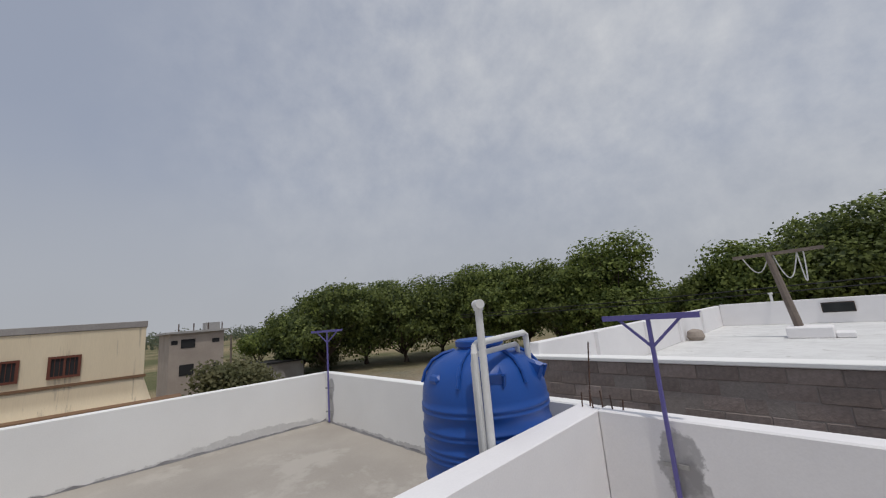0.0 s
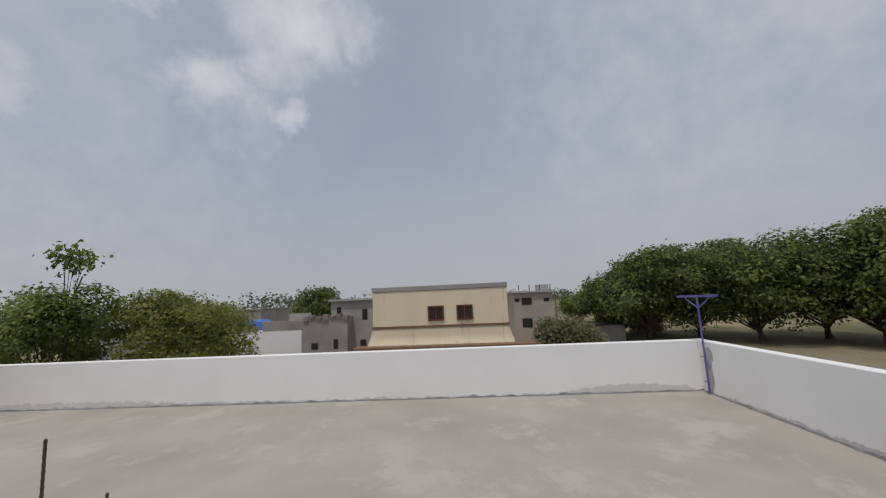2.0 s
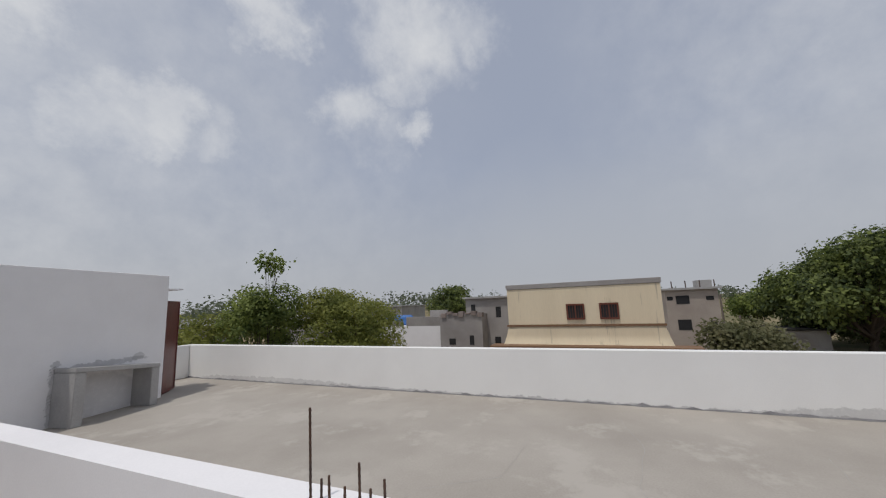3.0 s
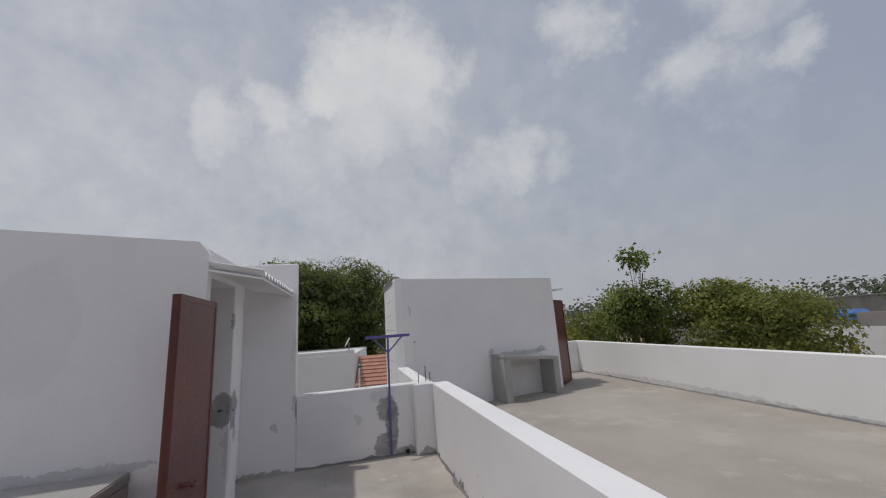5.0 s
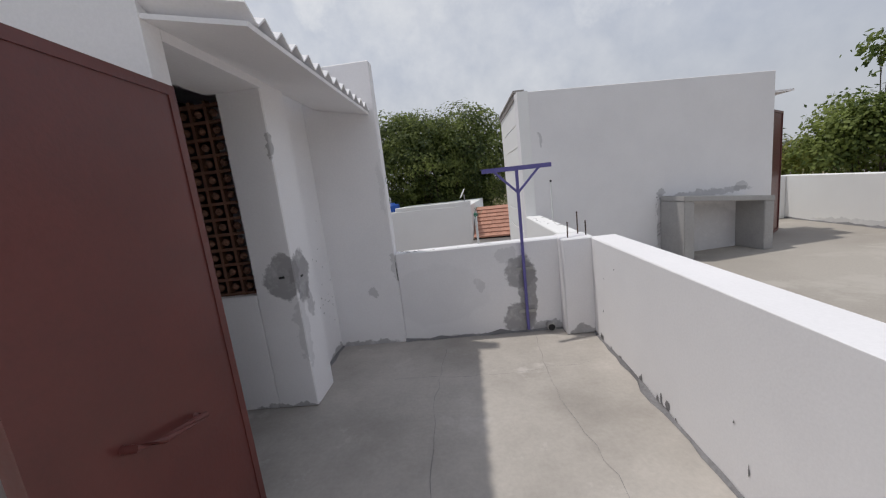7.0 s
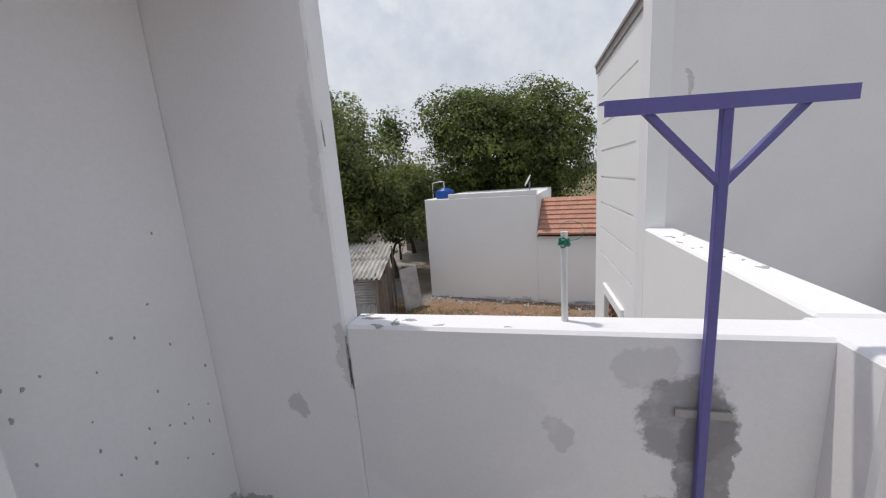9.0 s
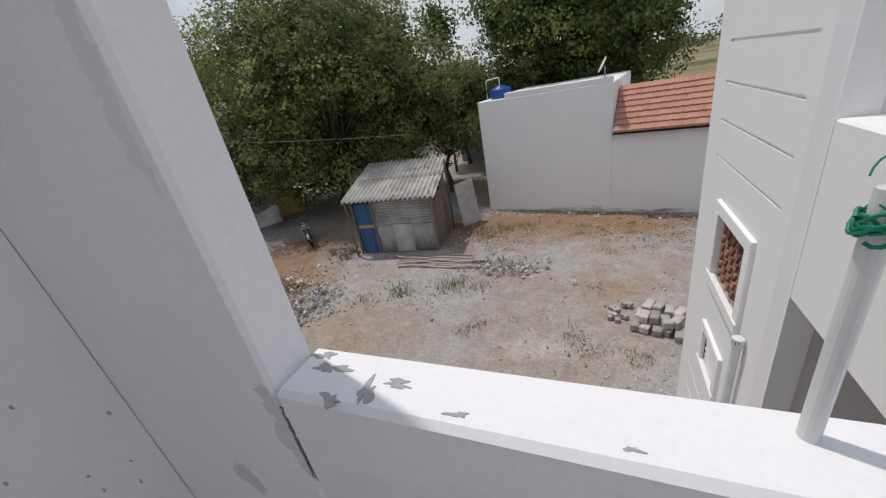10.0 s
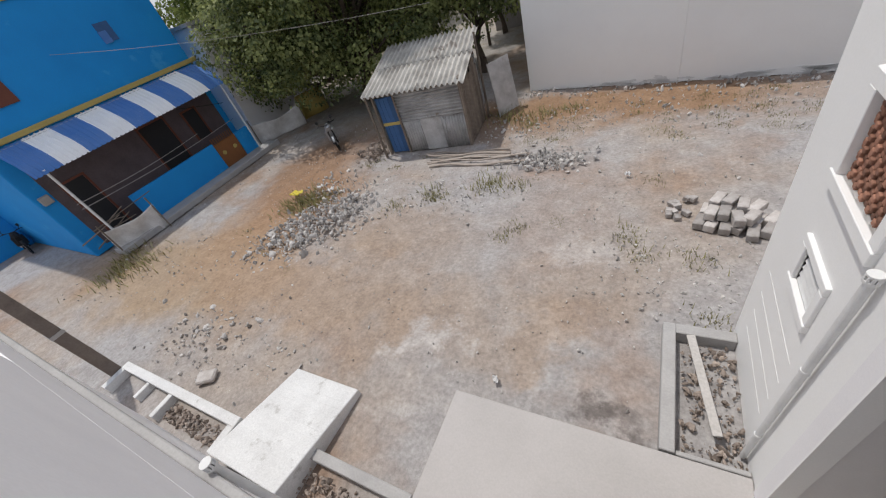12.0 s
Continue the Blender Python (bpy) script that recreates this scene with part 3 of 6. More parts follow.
gx = spaced(-32, 22, 0.5, (60, 120, 300, 900, 2500))
gy = spaced(-28, 34, 0.5, (60, 120, 300, 900, 2500))
gv = []
for y in gy:
    for x in gx:
        near = abs(x) < 40 and 4 < y < 40
        h = (noise.noise(Vector((x * 0.5, y * 0.5, 0))) * 0.05 + noise.noise(Vector((x * 1.7, y * 1.7, 3))) * 0.025) if near else 0.0
        gv.append((x, y, GZ + h - 0.02))
gw = len(gx)
gf = [(j * gw + i, j * gw + i + 1, (j + 1) * gw + i + 1, (j + 1) * gw + i) for j in range(len(gy) - 1) for i in range(gw - 1)]
ground = part("ground", mesh_of("ground", gv, gf, EARTH, True), None, None)
tagged(ground, "dry sandy and gravelly bare earth with reddish patches", "ground", kind="structure")

# ---------------------------------------------------------------- the walked house and its terrace
bm = bmesh.new()
box(bm, (-8.6, -5.5, GZ), (0.66, 5.4515, -0.152))
structure("house_body", bm, WHITE, "white-painted ground floor wall below the terrace")
structure("floor", boxed((-4.9, -5.5, -0.15), (0.9, 5.35, 0.0)), SCREED_OLD, "grey cement screed terrace floor with worn patches", "floor")

bm = bmesh.new()
SAG = [(-5.52, 0.95), (-3.5, PAR), (-0.5, 0.905), (2.5, 0.905), (5.2, PAR)]
rims = []
for sx in (0.9, 1.13):
    rims.append([bm.verts.new((sx, SAG[0][0], 0)), bm.verts.new((sx, SAG[-1][0], 0))] + [bm.verts.new((sx, y, z)) for y, z in reversed(SAG)])
bm.faces.new(rims[0])
bm.faces.new(rims[1][::-1])
for i in range(len(rims[0])):
    k = (i + 1) % len(rims[0])
    bm.faces.new((rims[0][k], rims[0][i], rims[1][i], rims[1][k]))
bmesh.ops.bevel(bm, geom=[e for e in bm.edges if min(v.co.z for v in e.verts) > 0.5 and abs(e.verts[0].co.x - e.verts[1].co.x) < 0.01], offset=0.012, segments=1, affect="EDGES")
divider = structure("wall_divider", bm, WHITE, "low white parapet wall between two terraces")
bm = bmesh.new()
box(bm, (0.64, 5.17, 0.0), (0.93, 5.50, PAR + 0.004), bevel=0.012)
structure("wall_column", bm, WHITE_COLUMN, "white corner column stub of the parapet", "column")
wall_back = structure("wall_back", boxed((-4.9, -5.55, 0.0), (0.897, -5.38, 0.95), bevel=0.012), WHITE_BACK, "low white back parapet of the terrace")
bm = bmesh.new()
prism(bm, [(-0.925, 5.33), (0.66, 5.335), (0.66, 5.485), (-0.925, 5.47)], 0.0, PAR)
bmesh.ops.bevel(bm, geom=list(bm.edges), offset=0.012, segments=1, affect="EDGES")
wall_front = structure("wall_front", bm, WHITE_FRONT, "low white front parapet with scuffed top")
structure("wall_west", boxed((-4.95, -5.38, 0.0), (-4.8, 3.4, PAR), bevel=0.012), WHITE, "low white parapet wall")

# stair room of the walked house
bm = bmesh.new()
outline = [(-4.6, 0.0), (-1.42, 0.0), (-1.42, 2.47), (-1.50, 2.575), (-3.2, 2.71), (-4.6, 2.80)]
near_, far_ = [bm.verts.new((x, 3.42, z)) for x, z in outline], [bm.verts.new((x, 3.52, z)) for x, z in outline]
bm.faces.new(near_)
bm.faces.new(far_[::-1])
for i in range(len(outline)):
    k = (i + 1) % len(outline)
    bm.faces.new((near_[k], near_[i], far_[i], far_[k]))
box(bm, (-4.6, 3.521, 0.0), (-4.45, 5.33, 2.55))
stair_room = structure("wall_stair_room", bm, WHITE_STAIR, "white stair room wall on the terrace")
bm = bmesh.new()
box(bm, (-2.49, 4.302, 0.0), (-1.737, 4.44, 0.89), bevel=0.006)  # sill under the lattice
box(bm, (-1.8, 3.523, 2.26), (-1.42, 4.298, 2.45))       # over the doorway
box(bm, (-1.735, 4.30, 0.0), (-1.43, 4.62, 2.45), bevel=0.008)  # jamb pier
box(bm, (-1.8, 4.622, 0.0), (-1.59, 5.33, 2.45))
door_pier = structure("wall_door_side", bm, WHITE_PIER, "white wall beside the stair room doorway")
bm = bmesh.new()
box(bm, (-4.6, 5.332, -0.15), (-0.925, 5.452, 2.69), bevel=0.01)
front_wing = structure("wall_front_wing", bm, WHITE_WING, "tall white facade wall beside the front parapet")
structure("ceiling_stair_room", boxed((-4.44, 3.525, 2.452), (-1.46, 5.325, 2.53)), WHITE, "white roof slab of the stair room", "roof")

# corrugated canopy over the doorway
canopy = thing("canopy", "white painted corrugated sheet canopy over the doorway", "canopy", pose(-1.45, 3.42, 2.275))


def canopy_fn(u, v):
    y = v * 1.90
    return (-0.02 + u * 0.50, y, 0.077 - u * 0.10 + 0.06 * abs(((y / 0.15) % 1) - 0.5) * 2)


part("corrugated_sheet", sheet(canopy_fn, 2, 116, 0.008, "corrugated_sheet", WHITE, False), None, canopy)
part("soffit", sheet(lambda u, v: (-0.018 + u * 0.492, 0.004 + v * 1.892, 0.066 - u * 0.10), 2, 4, 0.02, "soffit", WHITE, False), None, canopy)

# oxide-red steel door, swung open past the corner
door_a = thing("door_leaf", "open oxide-red steel door with a pull handle", "door", pose(-1.350, 3.40, 0.03, 0, 0, -86.6))
part("leaf", boxed((0.0, -0.02, 0.0), (0.84, 0.02, 2.0), bevel=0.004), RED_DOOR, door_a)
bm = bmesh.new()
for lo, hi in (((0, -0.025, 0), (0.04, 0.025, 2.0)), ((0.80, -0.025, 0), (0.84, 0.025, 2.0)), ((0.04, -0.025, 1.96), (0.80, 0.025, 2.0)), ((0.04, -0.025, 0), (0.80, 0.025, 0.04))):
    box(bm, lo, hi)
part("edge_frame", bm, RED_DOOR, door_a)
bm = bmesh.new()
tube(bm, [(0.30, 0.02, 0.71), (0.30, 0.06, 0.71), (0.50, 0.065, 0.755), (0.60, 0.06, 0.80), (0.60, 0.02, 0.80)], 0.014)
part("handle", bm, RED_DOOR, door_a, "red painted pull handle")
# clay lattice seen inside the dark stair room
lattice_in = thing("lattice_screen", "dark brown clay lattice screen inside the stair room", "screen", pose(-1.745, 4.36, 0.892, 0, 0, 90))
bm = bmesh.new()
for i in range(7):
    box(bm, (0, i * 0.11, 0), (0.05, i * 0.11 + 0.02, 1.36))
for i in range(13):
    box(bm, (0.002, 0, i * 0.11), (0.048, 0.68, i * 0.11 + 0.02))
for i in range(6):
    for k in range(12):
        box(bm, (-0.02, i * 0.11 + 0.04, k * 0.11 + 0.04), (0.03, i * 0.11 + 0.09, k * 0.11 + 0.09), bevel=0.018)
part("lattice", bm, JALI, lattice_in)
# Coloured dark to stand for the shade inside the stair room.
structure("wall_stair_inner", boxed((-2.6, 3.62, 0.0), (-2.5, 5.33, 2.6)), SHADE_ROOM, "inner wall of the stair room, its unlit shade put into the colour")


def cement_counter(name, m, w, d, left, right, leg, label):
    """A slab on two side supports; left and right: the heights of its two ends."""
    t = thing(name, label, "counter", m)

    def wedge(x0, x1, y0, low_end, thick, bevel):
        bm_ = bmesh.new()
        vs_ = box(bm_, (x0, y0, 0), (x1, d, 1))
        for v in vs_:
            top = left + (right - left) * v.co.x / w - thick[1]
            v.co.z = top if v.co.z > 0.5 else (top - thick[0] if thick[0] else low_end)
        bmesh.ops.bevel(bm_, geom=list(bm_.edges), offset=bevel, segments=2, affect="EDGES")
        return bm_
    part("top_slab", wedge(0, w, 0, 0, (0.075, 0.0), 0.01), CEMENT, t)
    part("side_support", wedge(0.004, leg, 0.012, 0, (0, 0.077), 0.008), CEMENT, t)
    part("side_support", wedge(w - leg, w - 0.004, 0.012, 0, (0, 0.077), 0.008), CEMENT, t)
    return t


counter_a = cement_counter("wash_counter", pose(-3.6, 2.76, 0), 1.75, 0.655, 0.79, 0.79, 0.14, "raw grey cement washing counter against the stair room wall")
counter_b = cement_counter("wash_counter", pose(2.94, 7.32, 0, 0, 0, 12.0), 1.52, 0.49, 0.97, 0.81, 0.17, "raw grey cement washing counter with a sloping slab")
# Added dark panel that stands in for the shade under the slab.
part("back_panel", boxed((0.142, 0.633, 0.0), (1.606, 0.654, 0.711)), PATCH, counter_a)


# ---------------------------------------------------------------- clothes-line posts
def line_post(name, m, label, height, base, arm=0.34, turn=0.0):
    t = thing(name, label, "clothes post", m, "clothes line posts")
    part("pole", boxed((-0.0135, -0.0135, 0.0), (0.0135, 0.0135, height), bevel=0.003), PURPLE, t)
    bm_ = bmesh.new()
    box(bm_, (-arm, -0.02, height), (arm, 0.02, height + 0.006))
    box(bm_, (-arm, -0.02, height - 0.034), (arm, -0.014, height))
    for v in bm_.verts:
        v.co = Matrix.Rotation(radians(turn), 3, "Z") @ v.co
    part("cross_arm", bm_, PURPLE, t)
    for s in (-1, 1):
        bm_ = bmesh.new()
        q = Matrix.Rotation(radians(turn), 4, "Z") @ Matrix.Translation((s * 0.115, 0, height - 0.125)) @ Matrix.Rotation(s * radians(46), 4, "Y")
        box(bm_, (-0.009, -0.009, -0.165), (0.009, 0.009, 0.165), turn=q)
        part("brace", bm_, PURPLE, t)
    for z in (0.20, 0.63):
        part("bracket", boxed((-0.075, 0.0125, z - base), (0.085, 0.024, z + 0.028 - base)), STEEL, t)
    return t


line_post("line_post", pose(0.305, 5.306, 0.03), "purple painted steel clothes-line post at the front parapet", 1.575, 0.03, 0.335, 14)
line_post("line_post", pose(0.37, -5.34, 0.03, 0, 0, 180), "purple painted steel clothes-line post at the back parapet", 1.67, 0.03)
line_post("line_post", pose(6.33, -5.56, 0.03, 0, 0, 215), "purple painted steel clothes-line post in the far corner", 1.70, 0.03)

bm = bmesh.new()
rod(bm, (-1.545, 4.299, 1.0), (-1.505, 4.299, 1.004), 0.008)
rod(bm, (-1.429, 4.385, 0.98), (-1.429, 4.41, 0.984), 0.007)
part("bolt_slot", bm, DARK, door_pier)
# small scuffs and splashes on the pale walls
X, Z = (1, 0, 0), (0, 0, 1)
rnd = random.Random(11)
bm = bmesh.new()
for i in range(22):
    blotch(bm, (rnd.uniform(-1.5, -0.95), 5.332, abs(rnd.gauss(0.5, 0.5)) + 0.02), X, Z, rnd.uniform(0.002, 0.006), rnd.uniform(0.003, 0.014), 100 + i, -0.006, 9)
for i in range(16):
    blotch(bm, (-0.945 + rnd.gauss(0, 0.018), 5.332, rnd.uniform(0.4, 1.0) if i < 9 else rnd.uniform(1.5, 2.2)), X, Z, 0.003, rnd.uniform(0.01, 0.05), 150 + i, -0.006, 9, 0.7)
part("scuff_marks", bm, CEMENT, front_wing)["kind"] = "stuff"
bm = bmesh.new()
for i in range(26):
    z = rnd.choice((rnd.uniform(0.45, 0.75), rnd.uniform(1.15, 1.45), rnd.uniform(1.6, 2.3)))
    blotch(bm, (-0.955 + rnd.gauss(0, 0.012) - 0.02 * (z - 1), 5.332, z), X, Z, rnd.uniform(0.0015, 0.005), rnd.uniform(0.015, 0.07), 170 + i, -0.0065, 14, 0.9)
for x0, z0, z1 in ((-1.05, 2.08, 1.72), (-1.02, 1.58, 1.32), (-0.93, 0.86, 0.52), (-1.37, 0.78, 0.66), (-1.345, 0.60, 0.50)):
    x, z = x0, z0
    while z > z1:
        step = rnd.uniform(0.02, 0.06)
        blotch(bm, (x, 5.332, z - step / 2), (math.cos(0.3), 0, math.sin(0.3) * rnd.choice((-1, 1))), Z, rnd.uniform(0.002, 0.007), step * 0.62, int(1000 * z) + 3000, -0.0065, 12, 0.9)
        x, z = x + rnd.uniform(-0.012, 0.012), z - step * 0.85
part("crack", bm, PATCH, front_wing)["kind"] = "stuff"
bm = bmesh.new()
for i in range(40):
    h = abs(rnd.gauss(0, 0.03)) + 0.008
    blotch(bm, (rnd.uniform(-0.9, 0.6), 5.331, h * 0.6), X, Z, rnd.uniform(0.006, 0.03), h, 3500 + i, -0.007, 12, 0.8)
part("dribble", bm, PATCH, wall_front)["kind"] = "stuff"
bm = bmesh.new()
for i in range(70):
    h = abs(rnd.gauss(0, 0.022)) + 0.006
    blotch(bm, (0.899, rnd.uniform(-5.2, 5.1), h * 0.6), (0, 1, 0), Z, rnd.uniform(0.008, 0.04), h, 3600 + i, -0.004, 12, 0.8)
for i in range(26):
    blotch(bm, (0.899, rnd.uniform(-4.5, 5.0), rnd.uniform(0.1, 0.85)), (0, 1, 0), Z, rnd.uniform(0.002, 0.006), rnd.uniform(0.005, 0.03), 3700 + i, -0.004, 10, 0.8)
part("dribble", bm, PATCH, divider)["kind"] = "stuff"
bm = bmesh.new()
for i in range(30):
    blotch(bm, (-1.592, rnd.uniform(4.66, 5.3), abs(rnd.gauss(0.7, 0.3))), (0, 1, 0), Z, rnd.uniform(0.002, 0.005), rnd.uniform(0.003, 0.01), 200 + i, 0.005, 8)
part("scuff_marks", bm, CEMENT, door_pier)["kind"] = "stuff"
bm = bmesh.new()
for i in range(14):
    sx = rnd.uniform(-0.9, 0.0)
    blotch(bm, (sx, 5.331, abs(rnd.gauss(0.35, 0.3))), X, Z, rnd.uniform(0.002, 0.006), rnd.uniform(0.003, 0.014), 260 + i, -0.007, 8)
for x, y, a, b in ((-0.84, 5.41, 0.03, 0.012), (-0.73, 5.37, 0.012, 0.03), (-0.68, 5.40, 0.025, 0.008), (-0.55, 5.36, 0.014, 0.005), (-0.30, 5.36, 0.008, 0.004), (-0.88, 5.44, 0.02, 0.010), (-0.79, 5.34, 0.02, 0.01)):
    blotch(bm, (x, y, PAR), X, (0, 1, 0), a, b, int(900 + x * 100), 0.0015, 40, 1.0)
part("scuff_marks", bm, CEMENT, wall_front)["kind"] = "stuff"

# cement fillet along the foot of the walls
rnd = random.Random(5)


def foot_fillet(parent, a, b, inward, seed):
    """A thin uneven cement line at a wall's foot, from a to b."""
    a, b, inward = Vector(a), Vector(b), Vector(inward)
    n_ = max(int((b - a).length / 0.12), 2)
    r_ = random.Random(seed)
    bm_ = bmesh.new()
    rows_ = []
    for i in range(n_ + 1):
        p = a.lerp(b, i / n_)
        w_, h_ = 0.012 + abs(r_.gauss(0, 0.012)), 0.012 + abs(r_.gauss(0, 0.016))
        rows_.append([bm_.verts.new(p + inward * w_ + Vector((0, 0, 0.002))), bm_.verts.new(p + Vector((0, 0, h_)) + inward * 0.003), bm_.verts.new(p - inward * 0.01 + Vector((0, 0, 0.002)))])
    for r0_, r1_ in zip(rows_, rows_[1:]):
        bm_.faces.new((r0_[0], r1_[0], r1_[1], r0_[1]))
        bm_.faces.new((r0_[1], r1_[1], r1_[2], r0_[2]))
    return part("cement_line", bm_, PATCH, parent)


foot_fillet(wall_front, (-0.925, 5.33, 0), (0.64, 5.335, 0), (0, -1, 0), 1)
foot_fillet(divider, (0.9, -5.38, 0), (0.9, 5.16, 0), (-1, 0, 0), 2)
foot_fillet(wall_back, (-4.8, -5.38, 0), (0.9, -5.38, 0), (0, 1, 0), 3)
foot_fillet(door_pier, (-1.59, 4.62, 0), (-1.59, 5.33, 0), (1, 0, 0), 4)

# drain spout through the front parapet
spout = thing("drain_spout", "short dark PVC drain spout at the foot of the parapet", "pipe", pose(0.52, 5.31, 0.05))
bm = bmesh.new()
rod(bm, (0, -0.05, 0), (0, 0.02, 0), 0.04, seg=16)
part("spout", bm, STEEL, spout)
# Near-black disc on the solid end paints the shade of a hollow.
bm = bmesh.new()
rod(bm, (0, -0.052, 0), (0, -0.049, 0), 0.032, seg=16)
part("bore", bm, DARK, spout)

# standing pipe with a coil of wire on the front parapet
vent = thing("standing_pipe", "thin white PVC pipe standing on the parapet", "pipe", pose(-0.10, 5.43, PAR))
bm = bmesh.new()
rod(bm, (0, 0, 0), (0, 0, 0.325), 0.0115, seg=16)
part("pipe", bm, PVC, vent, smooth=False)
coil = thing("wire_coil", "green plastic wire knotted round a standing pipe", "wire", pose(-0.10, 5.43, PAR + 0.29))
bm = bmesh.new()
rnd = random.Random(3)
for k in range(7):
    ph, r, tz = rnd.uniform(0, 6.28), rnd.uniform(0.012, 0.02), rnd.uniform(-0.012, 0.01)
    tube(bm, [(r * math.cos(ph + a), r * math.sin(ph + a), tz + 0.008 * math.sin(2 * a + ph)) for a in np.linspace(0, 6.0, 18)], 0.0022, 5)
part("knot", bm, GREEN_WIRE, coil)
bm = bmesh.new()
tube(bm, [(0.024 + 0.041 * math.cos(a), 0.0 + 0.02 * math.sin(a), 0.038 + 0.03 * math.sin(a)) for a in np.linspace(-2.6, 2.9, 26)], 0.001, 5)
part("loop", bm, GREEN_WIRE, coil)

# reinforcing bars left standing
def rebar(x, y, z, h, lean, r=0.006):
    t = thing("rebar", "rusty reinforcing bar sticking out of the parapet", "rebar", pose(x, y, z - 0.02), "reinforcing bars")
    bm_ = bmesh.new()
    rod(bm_, (0, 0, 0), (lean[0] * h, lean[1] * h, h), r, seg=7)
    for k in range(int(h / 0.03)):
        zc = 0.015 + k * 0.03
        rod(bm_, (lean[0] * zc, lean[1] * zc, zc), (lean[0] * (zc + 0.006), lean[1] * (zc + 0.006), zc + 0.006), r * 1.25, seg=7)
    part("bar", bm_, RUST, t)


for x, y, h, lean in ((0.85, 5.40, 0.24, (-0.02, -0.05)), (0.89, 5.29, 0.16, (0, 0)), (0.71, 5.24, 0.17, (0.02, 0)),
                      (1.0, -5.46, 0.56, (-0.10, -0.05)), (0.95, -5.42, 0.16, (0.1, 0)), (1.05, -5.42, 0.14, (-0.1, 0.05)), (0.80, -5.45, 0.13, (0.05, 0)), (0.90, -5.49, 0.15, (0.05, 0)), (0.72, -5.46, 0.10, (-0.1, 0)),
                      (0.96, 0.45, 0.45, (-0.01, 0.02)), (0.97, 0.395, 0.13, (0, 0)), (0.98, 0.355, 0.145, (0.0, 0.03)), (0.97, 0.26, 0.115, (0, 0)), (0.98, 0.183, 0.225, (-0.03, 0)), (0.97, 0.12, 0.125, (0, 0)), (0.99, 0.055, 0.165, (0, 0.03))):
    rebar(x, y, PAR if y > -1 else 0.95, h, lean)

# ---------------------------------------------------------------- neighbouring terrace (twin house)
bm = bmesh.new()
box(bm, (0.67, -5.77, GZ), (6.75, 5.46, -0.16))
structure("twin_house_body", bm, WHITE, "white-painted ground floor of the twin house")
bm = bmesh.new()
prism(bm, [(0.9, -5.75), (6.7, -5.75), (6.7, 10.2), (4.8, 10.2), (4.8, 8.30), (0.9, 7.46)], -0.15, 0.0)
twin_floor = structure("floor_twin", bm, SCREED, "grey cement screed floor of the twin terrace", "floor")
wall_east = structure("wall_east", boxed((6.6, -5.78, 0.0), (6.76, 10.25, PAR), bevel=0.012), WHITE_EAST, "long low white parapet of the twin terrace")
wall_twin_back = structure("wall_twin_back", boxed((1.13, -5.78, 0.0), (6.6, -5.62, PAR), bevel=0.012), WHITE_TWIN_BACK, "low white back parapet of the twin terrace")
structure("wall_twin_front", boxed((4.86, 10.1, 0.0), (6.598, 10.24, PAR), bevel=0.012), WHITE_NEW, "low white front parapet of the twin terrace")
foot_fillet(wall_east, (6.6, -5.62, 0), (6.6, 10.1, 0), (-1, 0, 0), 6)
foot_fillet(wall_twin_back, (1.13, -5.62, 0), (6.6, -5.62, 0), (0, 1, 0), 7)
# terrace screed cracks
bm = bmesh.new()


def crack(pts, w):
    r_ = random.Random(int(pts[0][0] * 100))
    pts = [Vector((p[0], p[1], 0)) for p in pts]
    fine = []
    for a, b in zip(pts, pts[1:]):
        for k in range(8):
            q = a.lerp(b, k / 8)
            fine.append(q + Vector((r_.uniform(-0.015, 0.015), r_.uniform(-0.015, 0.015), 0)))
    rows_ = []
    for i, p in enumerate(fine):
        d = (fine[min(i + 1, len(fine) - 1)] - fine[max(i - 1, 0)]).normalized()
        s = Vector((-d.y, d.x, 0)) * w * r_.uniform(0.4, 1.0)
        rows_.append((bm.verts.new(p + s + Vector((0, 0, 0.004))), bm.verts.new(p - s + Vector((0, 0, 0.004)))))
    for a, b in zip(rows_, rows_[1:]):
        bm.faces.new((a[0], b[0], b[1], a[1]))


crack([(2.4, -1.5), (3.6, -1.1), (4.7, -1.25), (6.0, -1.0)], 0.002)
crack([(3.2, -3.2), (4.0, -2.9), (5.1, -3.05)], 0.002)
crack([(2.2, 1.2), (3.0, 0.9), (3.5, 0.2), (4.6, 0.1)], 0.002)
crack([(1.6, 3.4), (3.0, 3.5), (4.2, 3.2)], 0.0016)
part("crack", bm, CEMENT, twin_floor)["kind"] = "stuff"
bm = bmesh.new()
crack([(0.35, 5.2), (0.3, 4.4), (0.42, 3.5), (0.38, 2.4), (0.5, 0.8)], 0.0016)
crack([(-0.5, 5.1), (-0.55, 4.2), (-0.5, 3.3), (-0.62, 2.2)], 0.0016)
crack([(-0.9, 4.6), (-0.1, 4.55), (0.8, 4.65)], 0.0014)
part("crack", bm, PATCH, bpy.data.objects["floor"])["kind"] = "stuff"

# stair room of the twin house, with grooved side wall down to the ground
BX0, BX1, BY0, BY1, BTOP = 0.69, 4.89, 7.37, 9.62, 2.69
SKEW = Matrix.Translation((0.69, 7.37, 0)) @ Matrix.Rotation(radians(11.4), 4, "Z") @ Matrix.Translation((-0.69, -7.37, 0))
GROOVES = [2.28 - 0.325 * k for k in range(7)] + [-2.27, -2.595, -2.92, -3.245]
bm = bmesh.new()
edges = sorted(GROOVES)
zs = [GZ]
for g in edges:
    zs += [g - (0.011 if g > 0 else 0.006), g + (0.011 if g > 0 else 0.006)]
zs.append(BTOP)
